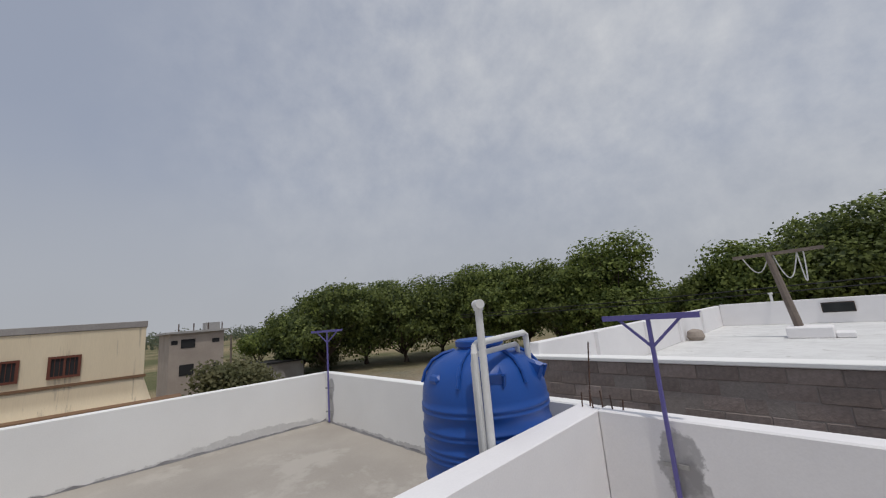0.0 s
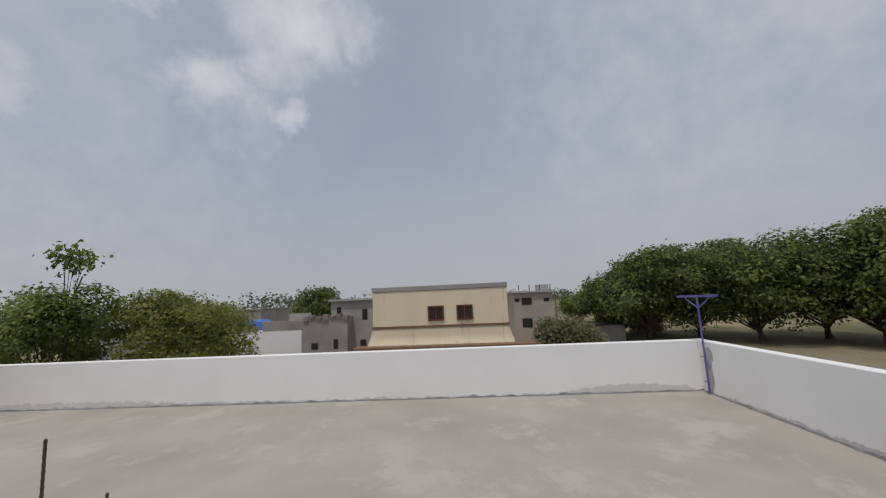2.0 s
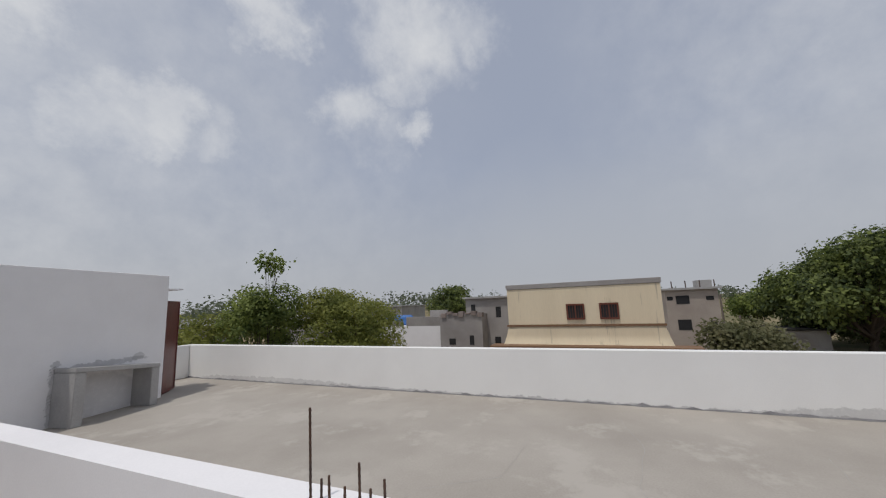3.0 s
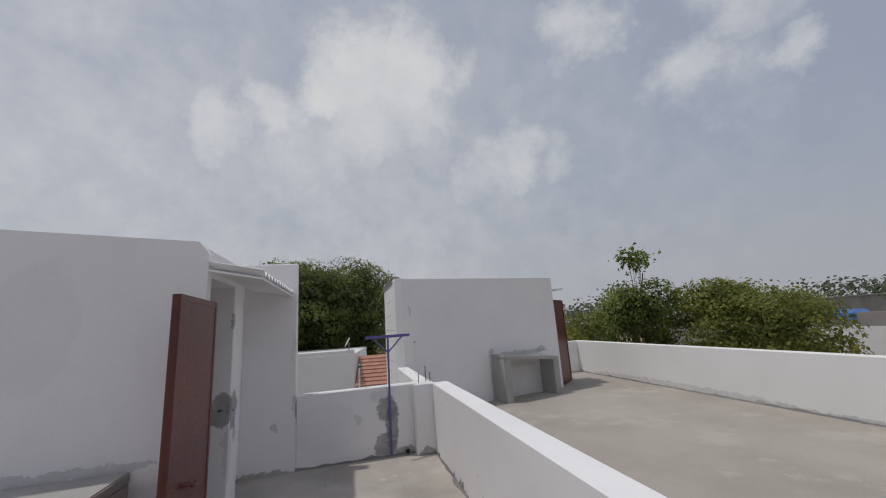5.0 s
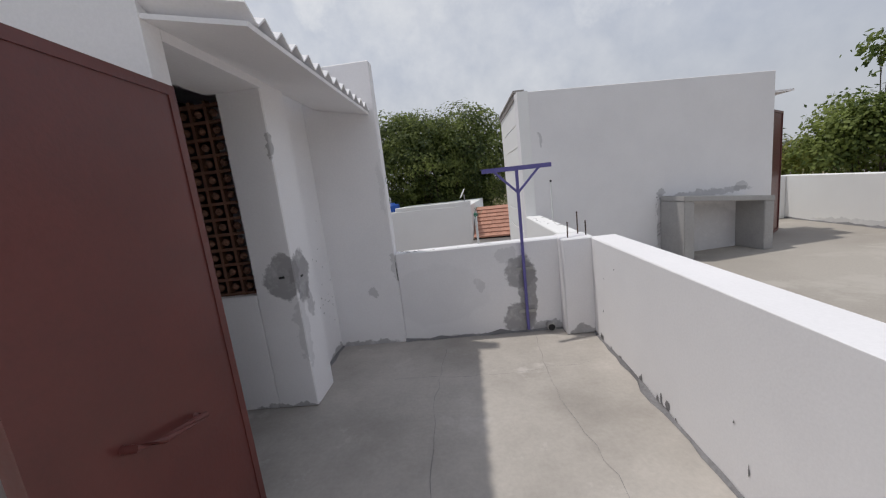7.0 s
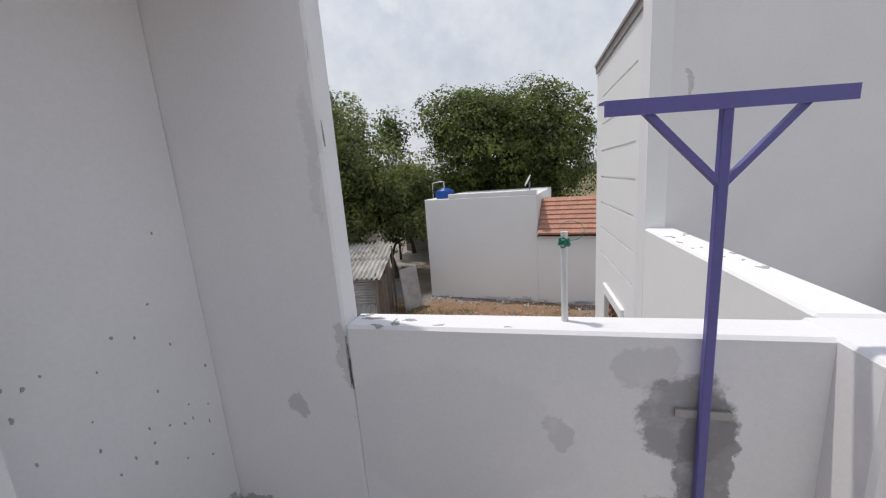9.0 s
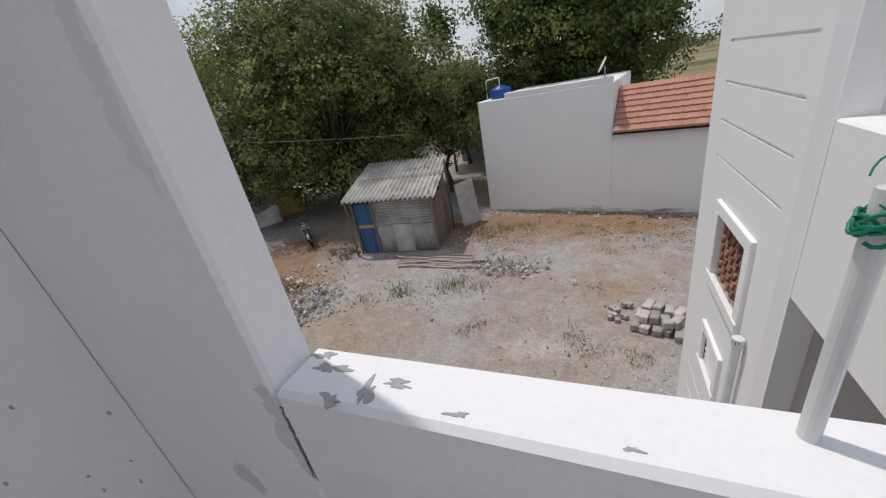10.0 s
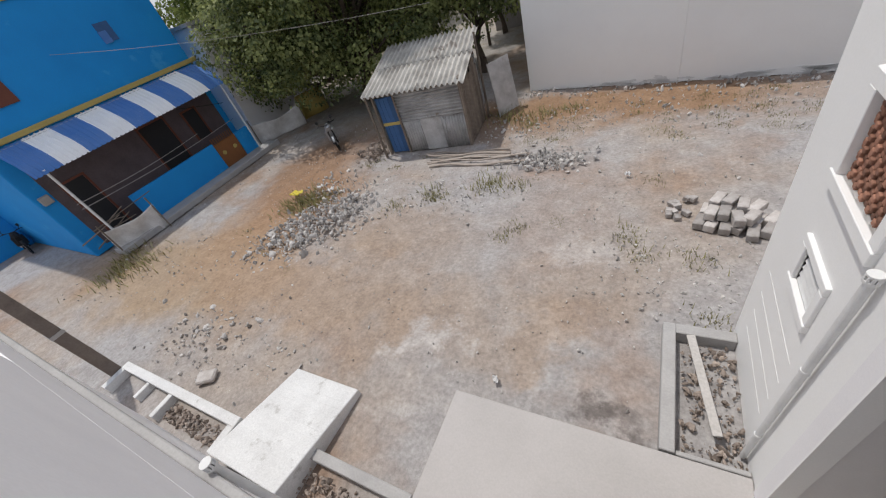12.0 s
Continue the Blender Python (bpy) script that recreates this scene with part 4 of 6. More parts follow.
OPEN = [(8.06, 8.80, -0.74, -0.12), (8.27, 8.73, -1.77, -1.40)]      # openings: y0 y1 z0 z1


def side_slab(bm, z0, z1):
    cuts = sorted({z0, z1, *[c for o in OPEN for c in o[2:] if z0 < c < z1]})
    for a, b in zip(cuts, cuts[1:]):
        holes = [o for o in OPEN if o[2] <= a + 1e-6 and b - 1e-6 <= o[3]]
        y = BY0
        for o in holes:
            box(bm, (BX0, y, a), (BX0 + 0.15, o[0], b))
            y = o[1]
        box(bm, (BX0, y, a), (BX0 + 0.15, BY1, b))


twin_side = None
for i in range(len(zs) - 1):
    bm = bmesh.new()
    if i % 2 == 0:
        side_slab(bm, zs[i], zs[i + 1])
    else:
        lo_y, hi_y = (7.70, 9.26) if zs[i] > 0 else (8.15, 9.30)
        box(bm, (BX0, BY0, zs[i]), (BX0 + 0.15, lo_y, zs[i + 1]))
        box(bm, (BX0 + (0.018 if zs[i] > 0 else 0.008), lo_y, zs[i]), (BX0 + 0.15, hi_y, zs[i + 1]))
        box(bm, (BX0, hi_y, zs[i]), (BX0 + 0.15, BY1, zs[i + 1]))
    if twin_side is None:
        twin_side = structure("wall_grooved", bm, WHITE_NEW, "bright white side wall of the twin house with horizontal grooves")
    else:
        part("wall_band" if i % 2 == 0 else "groove", bm, WHITE_NEW, twin_side)
bm = bmesh.new()
box(bm, (BX0 - 0.02, BY0 + 0.12, BTOP - 0.06), (BX0 + 0.0, BY1 + 0.02, BTOP + 0.015))
box(bm, (BX0 - 0.035, BY0 + 0.12, BTOP + 0.017), (BX0 + 0.12, BY1 + 0.02, BTOP + 0.05))
structure("trim_cornice", bm, OLD_PLASTER, "narrow grey cornice moulding along the top edge", "trim")
bm = bmesh.new()
box(bm, (BX0 + 0.004, BY0, GZ), (BX1, BY0 + 0.15, BTOP - 0.004), turn=SKEW, bevel=0.008)
twin_face = structure("wall_twin_stair_room", bm, WHITE_TWIN, "plain white stair room wall of the twin house")
bm = bmesh.new()
for i in range(16):
    z = 0.15 + i * 0.055
    blotch(bm, (2.80 + rnd.uniform(-0.025, 0.025), 7.79, z), (math.cos(0.5), 0.2, math.sin(0.5)), (-0.4, 0, 0.9), rnd.uniform(0.02, 0.05), 0.007, 3800 + i, -0.012, 10, 0.7)
part("trowel_mark", bm, PATCH, twin_face)["kind"] = "stuff"
bm = bmesh.new()
box(bm, (4.65, 8.34, GZ), (4.80, 8.62, BTOP - 0.01))
box(bm, (4.65, 8.62, 2.15), (4.80, 9.3, BTOP - 0.01))
box(bm, (4.65, 9.3, GZ), (4.80, BY1 - 0.15, BTOP - 0.01))
box(bm, (BX0 + 0.15, BY1 - 0.148, GZ), (4.80, BY1 - 0.002, BTOP - 0.01))
structure("wall_twin_stair_sides", bm, WHITE, "white rear and side walls of the twin stair room")
bm = bmesh.new()
prism(bm, [(0.86, 7.56), (4.64, 8.32), (4.64, 9.45), (0.86, 9.45)], BTOP - 0.12, BTOP - 0.03)
structure("ceiling_twin_stair_room", bm, WHITE, "white roof slab of the twin stair room", "roof")
bm = bmesh.new()
prism(bm, [(0.86, 7.56), (4.64, 8.32), (4.64, 9.45), (0.86, 9.45)], -0.15, -0.02)
structure("floor_twin_stair_room", bm, SCREED, "cement landing in the twin stair room", "floor")
# low parapet and beam over the open porch of the twin house
bm = bmesh.new()
box(bm, (0.69, 5.502, -0.10), (0.90, 7.37, PAR + 0.01), bevel=0.012)
twin_low = structure("wall_porch_parapet", bm, WHITE_NEW, "low white parapet over the open porch of the twin house")
bm = bmesh.new()
for i in range(12):
    blotch(bm, (rnd.uniform(0.72, 0.88), rnd.uniform(5.6, 7.2), PAR + 0.01), X, (0, 1, 0), rnd.uniform(0.006, 0.02), rnd.uniform(0.008, 0.03), 400 + i, 0.002, 14, 0.8)
part("scuff_marks", bm, CEMENT, twin_low)["kind"] = "stuff"
bm = bmesh.new()
prism(bm, [(0.69, 5.47), (6.54, 5.47), (6.54, 8.54), (0.69, 7.36)], GZ, -3.62)
structure("floor_porch", bm, SCREED, "cement porch floor of the twin house", "floor")
structure("wall_porch_end", boxed((6.55, 5.47, GZ), (6.7, 9.0, -0.16)), WHITE, "white end wall of the porch")
# windows in the grooved wall
def framed_window(name, y0, y1, z0, z1, w, label):
    t = thing(name, label, "window", pose(BX0, 0, 0))
    t["kind"] = "structure"
    for nm, lo, hi in (("frame_top", (-0.035, y0 - w, z1), (0.06, y1 + w, z1 + w)), ("frame_bottom", (-0.045, y0 - w, z0 - w), (0.06, y1 + w, z0)),
                       ("frame_side", (-0.035, y0 - w, z0), (0.06, y0, z1)), ("frame_side", (-0.035, y1, z0), (0.06, y1 + w, z1))):
        part(nm, boxed(lo, hi, bevel=0.006), WHITE_NEW, t)
    return t


win_1 = framed_window("window_1", 8.06, 8.80, -0.74, -0.12, 0.11, "white framed window opening filled with brown clay lattice")
win_2 = framed_window("window_2", 8.27, 8.73, -1.77, -1.40, 0.09, "small white framed louvre window")
# Near-black panel added behind the lattice so its gaps look unlit.
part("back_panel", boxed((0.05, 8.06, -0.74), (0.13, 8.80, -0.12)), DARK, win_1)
ty = bmesh.new()
box(ty, (0.015, -0.024, -0.021), (0.05, 0.024, 0.021), turn=Matrix.Rotation(radians(8), 4, "X"), bevel=0.005)
tile_mesh = finish("clay_block", ty, JALI)
for i in range(11):
    for j in range(14):
        o = part("clay_block", tile_mesh, None, win_1)
        o.location = ((i + j) % 2 * 0.012, 8.085 + i * 0.067 + (0.0335 if j % 2 else 0), -0.717 + j * 0.0440)
part("back_panel", boxed((0.045, 8.27, -1.77), (0.085, 8.73, -1.40)), WHITE_NEW, win_2)
for i in range(5):
    part("glass_louvre", boxed((-0.04, 8.275, -0.004), (0.04, 8.725, 0.004), turn=Matrix.Translation((0.018, 0, -1.735 + i * 0.075)) @ Matrix.Rotation(radians(-72), 4, "Y")), PVC, win_2)

# downpipes with slotted caps
def downpipe(x, y, ztop, zbot, lean, label):
    t = thing("downpipe", label, "pipe", pose(x, y, zbot), "downpipes")
    h = ztop - zbot
    bm_ = bmesh.new()
    rod(bm_, (0, lean, 0), (0, 0, h), 0.03, seg=18)
    part("pipe", bm_, PVC, t)
    bm_ = bmesh.new()
    rod(bm_, (0, 0, h), (0, 0, h + 0.02), 0.042, seg=18)
    cap_ = part("cap_base", bm_, PVC, t)
    for k in range(10):
        a = 2 * math.pi * k / 10
        part("prong", boxed((0.034 * math.cos(a) - 0.007, 0.034 * math.sin(a) - 0.007, h + 0.02), (0.034 * math.cos(a) + 0.007, 0.034 * math.sin(a) + 0.007, h + 0.055)), PVC, cap_)
    bm_ = bmesh.new()
    rod(bm_, (0, 0, h + 0.055), (0, 0, h + 0.068), 0.041, seg=18)
    part("cap_top", bm_, PVC, cap_)
    for z in (0.6, 1.9):
        bm_ = bmesh.new()
        rod(bm_, (0, lean * (1 - z / h), z), (0, lean * (1 - z / h), z + 0.04), 0.035, seg=18)
        part("clamp", bm_, PVC, t)


downpipe(BX0 - 0.052, 7.80, -0.82, GZ + 0.05, 0.10, "white PVC downpipe with slotted cap on the grooved wall")
downpipe(-2.87, 5.535, -0.80, GZ + 0.05, 0.0, "white PVC downpipe with slotted cap on the front wall")
stub = thing("standing_pipe", "thin white PVC pipe with dark cap beside the porch parapet", "pipe", pose(0.945, 6.78, 0.0))
bm = bmesh.new()
rod(bm, (0, 0, 0), (0, 0, 1.40), 0.0105, seg=12)
part("pipe", bm, PVC, stub)
bm = bmesh.new()
rod(bm, (0, 0, 1.40), (0, 0, 1.425), 0.013, seg=12)
part("cap", bm, DARK, stub)

# open door of the twin stair room and its canopy edge
door_b = thing("door_leaf", "open oxide-red steel door of the twin stair room", "door", pose(4.90, 8.40, 0.02, 0, 0, 42))
part("leaf", boxed((0.0, -0.02, 0.0), (0.80, 0.02, 2.1), bevel=0.004), RED_DOOR, door_b)
bm = bmesh.new()
for lo, hi in (((0, -0.025, 0), (0.04, 0.025, 2.1)), ((0.76, -0.035, 0), (0.80, 0.035, 2.1)), ((0.04, -0.035, 2.06), (0.76, 0.035, 2.1)), ((0.04, -0.035, 0), (0.76, 0.035, 0.04))):
    box(bm, lo, hi)
part("edge_frame", bm, RED_DOOR, door_b)
canopy_b = thing("canopy", "thin white canopy edge of the twin stair room", "canopy", pose(4.804, 8.4, 2.38))
part("sheet", boxed((0, 0, 0), (0.45, 0.9, 0.03)), WHITE, canopy_b)


# ---------------------------------------------------------------- water tank on its plinth
plinth = thing("tank_plinth", "raw cement plinth under a water tank", "plinth", pose(1.69, -4.86, 0))
part("block", boxed((-0.58, -0.58, 0), (0.60, 0.64, 0.235), bevel=0.01), CEMENT, plinth)
tank = thing("water_tank", "large ribbed bright blue plastic water tank", "water tank", pose(1.69, -4.88, 0.235))
R = 0.555
prof = [(R * 0.95, 0.0), (R * 0.985, 0.03)]
for k, zc in enumerate((0.09, 0.27, 0.45, 0.63, 0.80)):
    for j in range(3 if k == 2 else 2):
        z = zc + 0.042 * j
        prof += [(R, z - 0.016), (R * 1.02, z - 0.008), (R * 1.02, z + 0.008), (R, z + 0.016)]
prof += [(R, 0.90), (R * 0.985, 0.97), (R * 0.945, 1.05), (R * 0.87, 1.13), (R * 0.75, 1.195), (R * 0.60, 1.24), (R * 0.46, 1.265), (R * 0.42, 1.275)]
bm = bmesh.new()
lathe(bm, prof, 64)
part("body", bm, TANK_BLUE, tank, smooth=True)
bm = bmesh.new()
lathe(bm, [(0.20, 1.265), (0.20, 1.295), (0.22, 1.30), (0.222, 1.345), (0.205, 1.358), (0.05, 1.365), (0.01, 1.366)], 40)
part("lid", bm, TANK_BLUE, tank, "round blue screw lid", smooth=False)
for k in range(6):
    a = 2 * math.pi * (k + 0.35) / 6
    bm = bmesh.new()
    q = Matrix.Rotation(a, 4, "Z") @ Matrix.Translation((R * 0.845, 0, 1.06)) @ Matrix.Rotation(radians(22), 4, "Y")
    box(bm, (-0.08, -0.075, -0.07), (0.062, 0.075, 0.055), turn=q, bevel=0.026)
    part("lug", bm, TANK_BLUE, tank)
for k in range(6):
    a = 2 * math.pi * (k + 0.85) / 6
    bm = bmesh.new()
    tube(bm, [(math.cos(a) * r, math.sin(a) * r, zz) for r, zz in ((R * 0.42, 1.275), (R * 0.62, 1.25), (R * 0.8, 1.20), (R * 0.93, 1.11), (R * 0.985, 1.02))], 0.016, 6)
    part("rib", bm, TANK_BLUE, tank)

# tank plumbing
inlet = thing("inlet_pipe", "white PVC pipework standing beside the tank", "pipe", pose(1.19, -4.36, 0.0))
bm = bmesh.new()
rod(bm, (0, 0, 0.0), (-0.03, 0.03, 1.88), 0.028, seg=16)
part("riser", bm, PVC, inlet)
bm = bmesh.new()
rod(bm, (-0.03, 0.03, 1.84), (-0.03, 0.03, 1.90), 0.036, seg=16)
rod(bm, (-0.075, 0.055, 1.885), (0.015, 0.005, 1.885), 0.034, seg=16)
part("tee", bm, PVC, inlet)
bm = bmesh.new()
tube(bm, [(0.055, -0.01, 0.0), (0.03, 0.055, 1.54), (0.04, 0.035, 1.585), (0.06, -0.01, 1.60), (0.10, -0.66, 1.62), (0.105, -0.70, 1.60), (0.11, -0.71, 1.55), (0.11, -0.71, 1.36)], 0.026, 12)
part("bend_pipe", bm, PVC, inlet)
bm = bmesh.new()
tube(bm, [(0.115, -0.02, 0.0), (0.085, 0.015, 1.46), (0.09, 0.0, 1.50), (0.11, -0.04, 1.515), (0.15, -0.60, 1.53), (0.165, -0.64, 1.51), (0.17, -0.65, 1.47), (0.17, -0.65, 1.36)], 0.022, 12)
part("bend_pipe", bm, PVC, inlet)


# ---------------------------------------------------------------- front yard
apron = structure("pavement", boxed((-2.78, 5.47, GZ - 0.1), (0.68, 7.64, -3.68), bevel=0.012), APRON, "pale concrete apron in front of the house", "pavement")

def curb_walls(name, label, boxes, mat_=WHITE):
    t = thing(name, label, "drain", pose(0, 0, 0))
    for lo, hi in boxes:
        part("curb", boxed(lo, hi, bevel=0.01), mat_, t)
    return t


D0, D1 = GZ - 0.05, -3.67
curb_walls("open_drain", "open drain pit edged with white cement walls beside the grooved wall",
           [((-0.17, 7.665, D0), (-0.01, 9.49, D1)), ((-0.01, 9.33, D0), (0.685, 9.49, D1)), ((-0.01, 7.665, D0), (0.685, 7.72, D1 - 0.05))], CEMENT)
curb_walls("open_drain", "open drain pits edged with white walls and cross walls",
           [((-10.3, 5.95, D0), (-6.2, 6.12, D1)), ((-10.3, 5.5, D0), (-10.14, 5.95, D1)), ((-6.36, 5.5, D0), (-6.2, 5.95, D1)), ((-8.3, 5.5, D0), (-8.18, 5.95, D1 - 0.03)), ((-9.2, 5.62, D0), (-9.1, 5.95, D1 - 0.05))], WORN_WHITE)
curb_walls("open_drain", "low grey drain kerb between ramp and apron", [((-4.6, 6.05, D0), (-2.79, 6.2, D1))], CEMENT)
plank = thing("plank", "bare wooden plank lying in the drain pit", "plank", pose(0.16, 9.3, -3.66, 4, 0, -80))
part("board", boxed((0, -0.05, 0), (1.35, 0.05, 0.03), bevel=0.004), STONE, plank)
ramp = thing("entrance_ramp", "whitewashed cement ramp with grip lines", "ramp", pose(-5.2, 5.5, GZ))
bm = bmesh.new()
pl = [(-0.85, 0.0), (0.70, 0.0), (0.79, 1.69), (-0.66, 1.69)]
lowv = [bm.verts.new((x, y, -0.05)) for x, y in pl]
topv = [bm.verts.new((x, y, 0.41 - 0.175 * y)) for x, y in pl]
bm.faces.new(lowv[::-1])
bm.faces.new(topv)
for i in range(4):
    bm.faces.new((lowv[i], lowv[(i + 1) % 4], topv[(i + 1) % 4], topv[i]))
bmesh.ops.bevel(bm, geom=list(bm.edges), offset=0.012, segments=1, affect="EDGES")
part("slope", bm, WORN_WHITE, ramp)
for i in range(11):
    y = 0.12 + i * 0.13
    q = Matrix.Translation((-0.02, y, 0.412 - 0.175 * y)) @ Matrix.Rotation(radians(-9.9), 4, "X")
    part("grip_line", boxed((-0.62, -0.006, -0.004), (0.66, 0.006, 0.001), turn=q), WORN_WHITE, ramp)
ledge = structure("trim_front_ledge", boxed((-8.6, 5.4525, -0.93), (-1.0, 5.515, -0.82), bevel=0.01), CEMENT, "narrow grey ledge moulding on the front wall", "trim")

# concrete power pole by the drain
pole = thing("power_pole", "weathered brown concrete power pole beside the road", "pole", pose(-10.48, 5.85, GZ - 0.05))
bm = bmesh.new()
vs = box(bm, (-0.16, -0.12, 0), (0.16, 0.12, 8.0))
for v in vs:
    if v.co.z > 4:
        v.co.x *= 0.6
        v.co.y *= 0.7
part("shaft", bm, POLE, pole)
bm = bmesh.new()
box(bm, (-0.165, -0.125, 1.55), (0.165, 0.125, 1.63))
part("band", bm, STEEL, pole)
bm = bmesh.new()
box(bm, (-0.7, -0.04, 7.5), (0.7, 0.04, 7.6))
part("cross_arm", bm, STEEL, pole)


def cable(a, b, sag, r, label, mat_=DARK):
    t = thing("overhead_cable", label, "cable", pose(0, 0, 0), "overhead cables")
    a, b = Vector(a), Vector(b)
    bm_ = bmesh.new()
    tube(bm_, [a.lerp(b, k / 24) - Vector((0, 0, sag * 4 * (k / 24) * (1 - k / 24))) for k in range(25)], r, 5)
    part("wire", bm_, mat_, t)


cable((-20.0, 11.35, 2.45), (-6.34, 16.5, 0.06), 0.25, 0.006, "thin grey overhead cable across the yard", OLD_PLASTER)
cable((-20, 10.4, 0.9), (-17.2, 16.0, -1.4), 0.2, 0.01, "thin cable along the blue house")


# ---------------------------------------------------------------- rough stones
def stone_verts(r_, c, s):
    ico = [(0, 0, 1), (0.89, 0, 0.45), (0.28, 0.85, 0.45), (-0.72, 0.53, 0.45), (-0.72, -0.53, 0.45), (0.28, -0.85, 0.45),
           (0.72, 0.53, -0.45), (-0.28, 0.85, -0.45), (-0.89, 0, -0.45), (-0.28, -0.85, -0.45), (0.72, -0.53, -0.45), (0, 0, -1)]
    q = Euler((r_.uniform(0, 6), r_.uniform(0, 6), r_.uniform(0, 6))).to_matrix()
    sc = Vector((r_.uniform(0.7, 1.6), r_.uniform(0.5, 1.1), r_.uniform(0.25, 0.7))) * s
    return [Vector(c) + q @ Vector((p[0] * sc.x, p[1] * sc.y, p[2] * sc.z)) * r_.uniform(0.65, 1.25) for p in ico]


ICO_F = [(0, 1, 2), (0, 2, 3), (0, 3, 4), (0, 4, 5), (0, 5, 1), (1, 6, 2), (2, 7, 3), (3, 8, 4), (4, 9, 5), (5, 10, 1),
         (6, 7, 2), (7, 8, 3), (8, 9, 4), (9, 10, 5), (10, 6, 1), (11, 7, 6), (11, 8, 7), (11, 9, 8), (11, 10, 9), (11, 6, 10)]


def stones(name, spots, mat_, label, category):
    verts, faces = [], []
    r_ = random.Random(len(spots))
    for c, s in spots:
        k = len(verts)
        verts += stone_verts(r_, c, s)
        faces += [(a + k, b + k, d + k) for a, b, d in ICO_F]
    ob = part(name, mesh_of(name, verts, faces, mat_), None, None)
    return tagged(ob, label, category, kind="stuff")


rnd = random.Random(21)
spots = []
for i in range(7200):
    x, y = rnd.uniform(-17, 4.5), rnd.uniform(6.3, 19.5)
    if x > 0.5 and y < 9.8 or y < 7.8 and -6.3 < x < 0.6:
        continue
    if noise.noise(Vector((x * 0.4, y * 0.4, 9))) < rnd.uniform(-0.5, 0.4):
        continue
    spots.append(((x, y, GZ - 0.005), 0.006 + abs(rnd.gauss(0, 0.0125))))
for cx, cy, sx, sy, k, sz in ((0.2, 10.6, 0.7, 0.6, 260, 0.016), (-9.2, 7.1, 0.7, 0.45, 150, 0.03), (-6.6, 7.4, 0.6, 0.4, 60, 0.025), (-6.5, 12.7, 1.6, 0.6, 320, 0.018), (-9.8, 13.0, 0.7, 0.5, 200, 0.03), (-1.0, 16.9, 3.0, 0.8, 420, 0.022), (-4.2, 16.6, 0.7, 0.5, 120, 0.03)):
    for i in range(k):
        spots.append(((rnd.gauss(cx, sx), rnd.gauss(cy, sy), GZ), 0.01 + abs(rnd.gauss(0, sz))))
stones("gravel", spots, STONE, "loose pebbles and stone chips scattered over the earth", "gravel")
spots = []
for i in range(1300):
    u, v = rnd.gauss(0, 1), rnd.gauss(0, 1)
    x, y = -8.95 + 0.74 * u + 0.4 * v, 11.25 + 0.88 * v
    spots.append(((x, y, GZ + max(0, 0.22 - 0.06 * (u * u + v * v)) * rnd.uniform(0.2, 1)), 0.012 + abs(rnd.gauss(0, 0.034)) + (0.07 if i % 30 == 0 else 0)))
stones("rubble_heap", spots, STONE, "low heap of broken pale concrete rubble", "rubble")
spots = [((rnd.gauss(-2.9, 0.55), rnd.gauss(14.35, 0.25), GZ + abs(rnd.gauss(0, 0.05))), 0.015 + abs(rnd.gauss(0, 0.028))) for i in range(500)]
stones("rubble_heap", spots, STONE, "small heap of pale sand and stones beside the poles", "rubble")
spots = [((x, 19.35 - 0.147 * (x + 4.87) + rnd.gauss(-0.2, 0.25), GZ + abs(rnd.gauss(0, 0.03))), 0.015 + abs(rnd.gauss(0, 0.03))) for x in [rnd.uniform(-4.8, 4) for i in range(260)]]
stones("rubble_strip", spots, STONE, "strip of rubble and dirt along a wall foot", "rubble")
for bx, by, bw, bd, k in ((0.37, 8.5, 0.3, 0.8, 60), (-7.3, 5.72, 0.8, 0.15, 70), (-3.7, 5.75, 0.8, 0.2, 60)):
    stones("drain_rubble", [((bx + rnd.uniform(-bw, bw), by + rnd.uniform(-bd, bd), GZ + rnd.uniform(0, 0.04)), 0.008 + abs(rnd.gauss(0, 0.022))) for i in range(k * 5)], SOIL_STONE, "broken stones lying in the open drain", "rubble")

# stacked cement blocks
blk = boxed((-0.085, -0.17, 0), (0.085, 0.17, 0.145), bevel=0.012)
blk_mesh = finish("cement_block", blk, BLOCK_LOOSE)
stack = thing("block_stack", "loose stack of rough grey cement blocks", "blocks", pose(0.86, 12.05, GZ, 0, 0, -16))
for layer, cols in ((0, 6), (1, 4)):
    for row in range(2):
        for i in range(cols):
            o = part("cement_block", blk_mesh, None, stack)
            o.matrix_basis = pose(-0.45 + 0.19 * i + 0.12 * layer + rnd.uniform(-0.02, 0.02), -0.2 + 0.37 * row + 0.1 * layer + rnd.uniform(-0.11, 0.11), 0.148 * layer, rnd.uniform(-5, 5), rnd.uniform(-6, 6), rnd.uniform(-24, 24))
for i in range(12):
    o = part("cement_block", blk_mesh, None, stack)
    o.matrix_basis = pose(-0.82 + rnd.uniform(-0.25, 0.1), 0.1 + rnd.uniform(-0.35, 0.4), 0, rnd.uniform(-10, 10), rnd.uniform(-10, 10), rnd.uniform(0, 180)) @ Matrix.Diagonal((0.6, 0.4, 0.6, 1))
slab_stone = thing("stone_slab", "flat broken stone slab lying on the earth", "stone", pose(-7.86, 6.48, GZ + 0.02, 4, 3, 30))
part("slab", boxed((-0.2, -0.14, 0), (0.2, 0.14, 0.1), bevel=0.03), BLOCK_LOOSE, slab_stone)

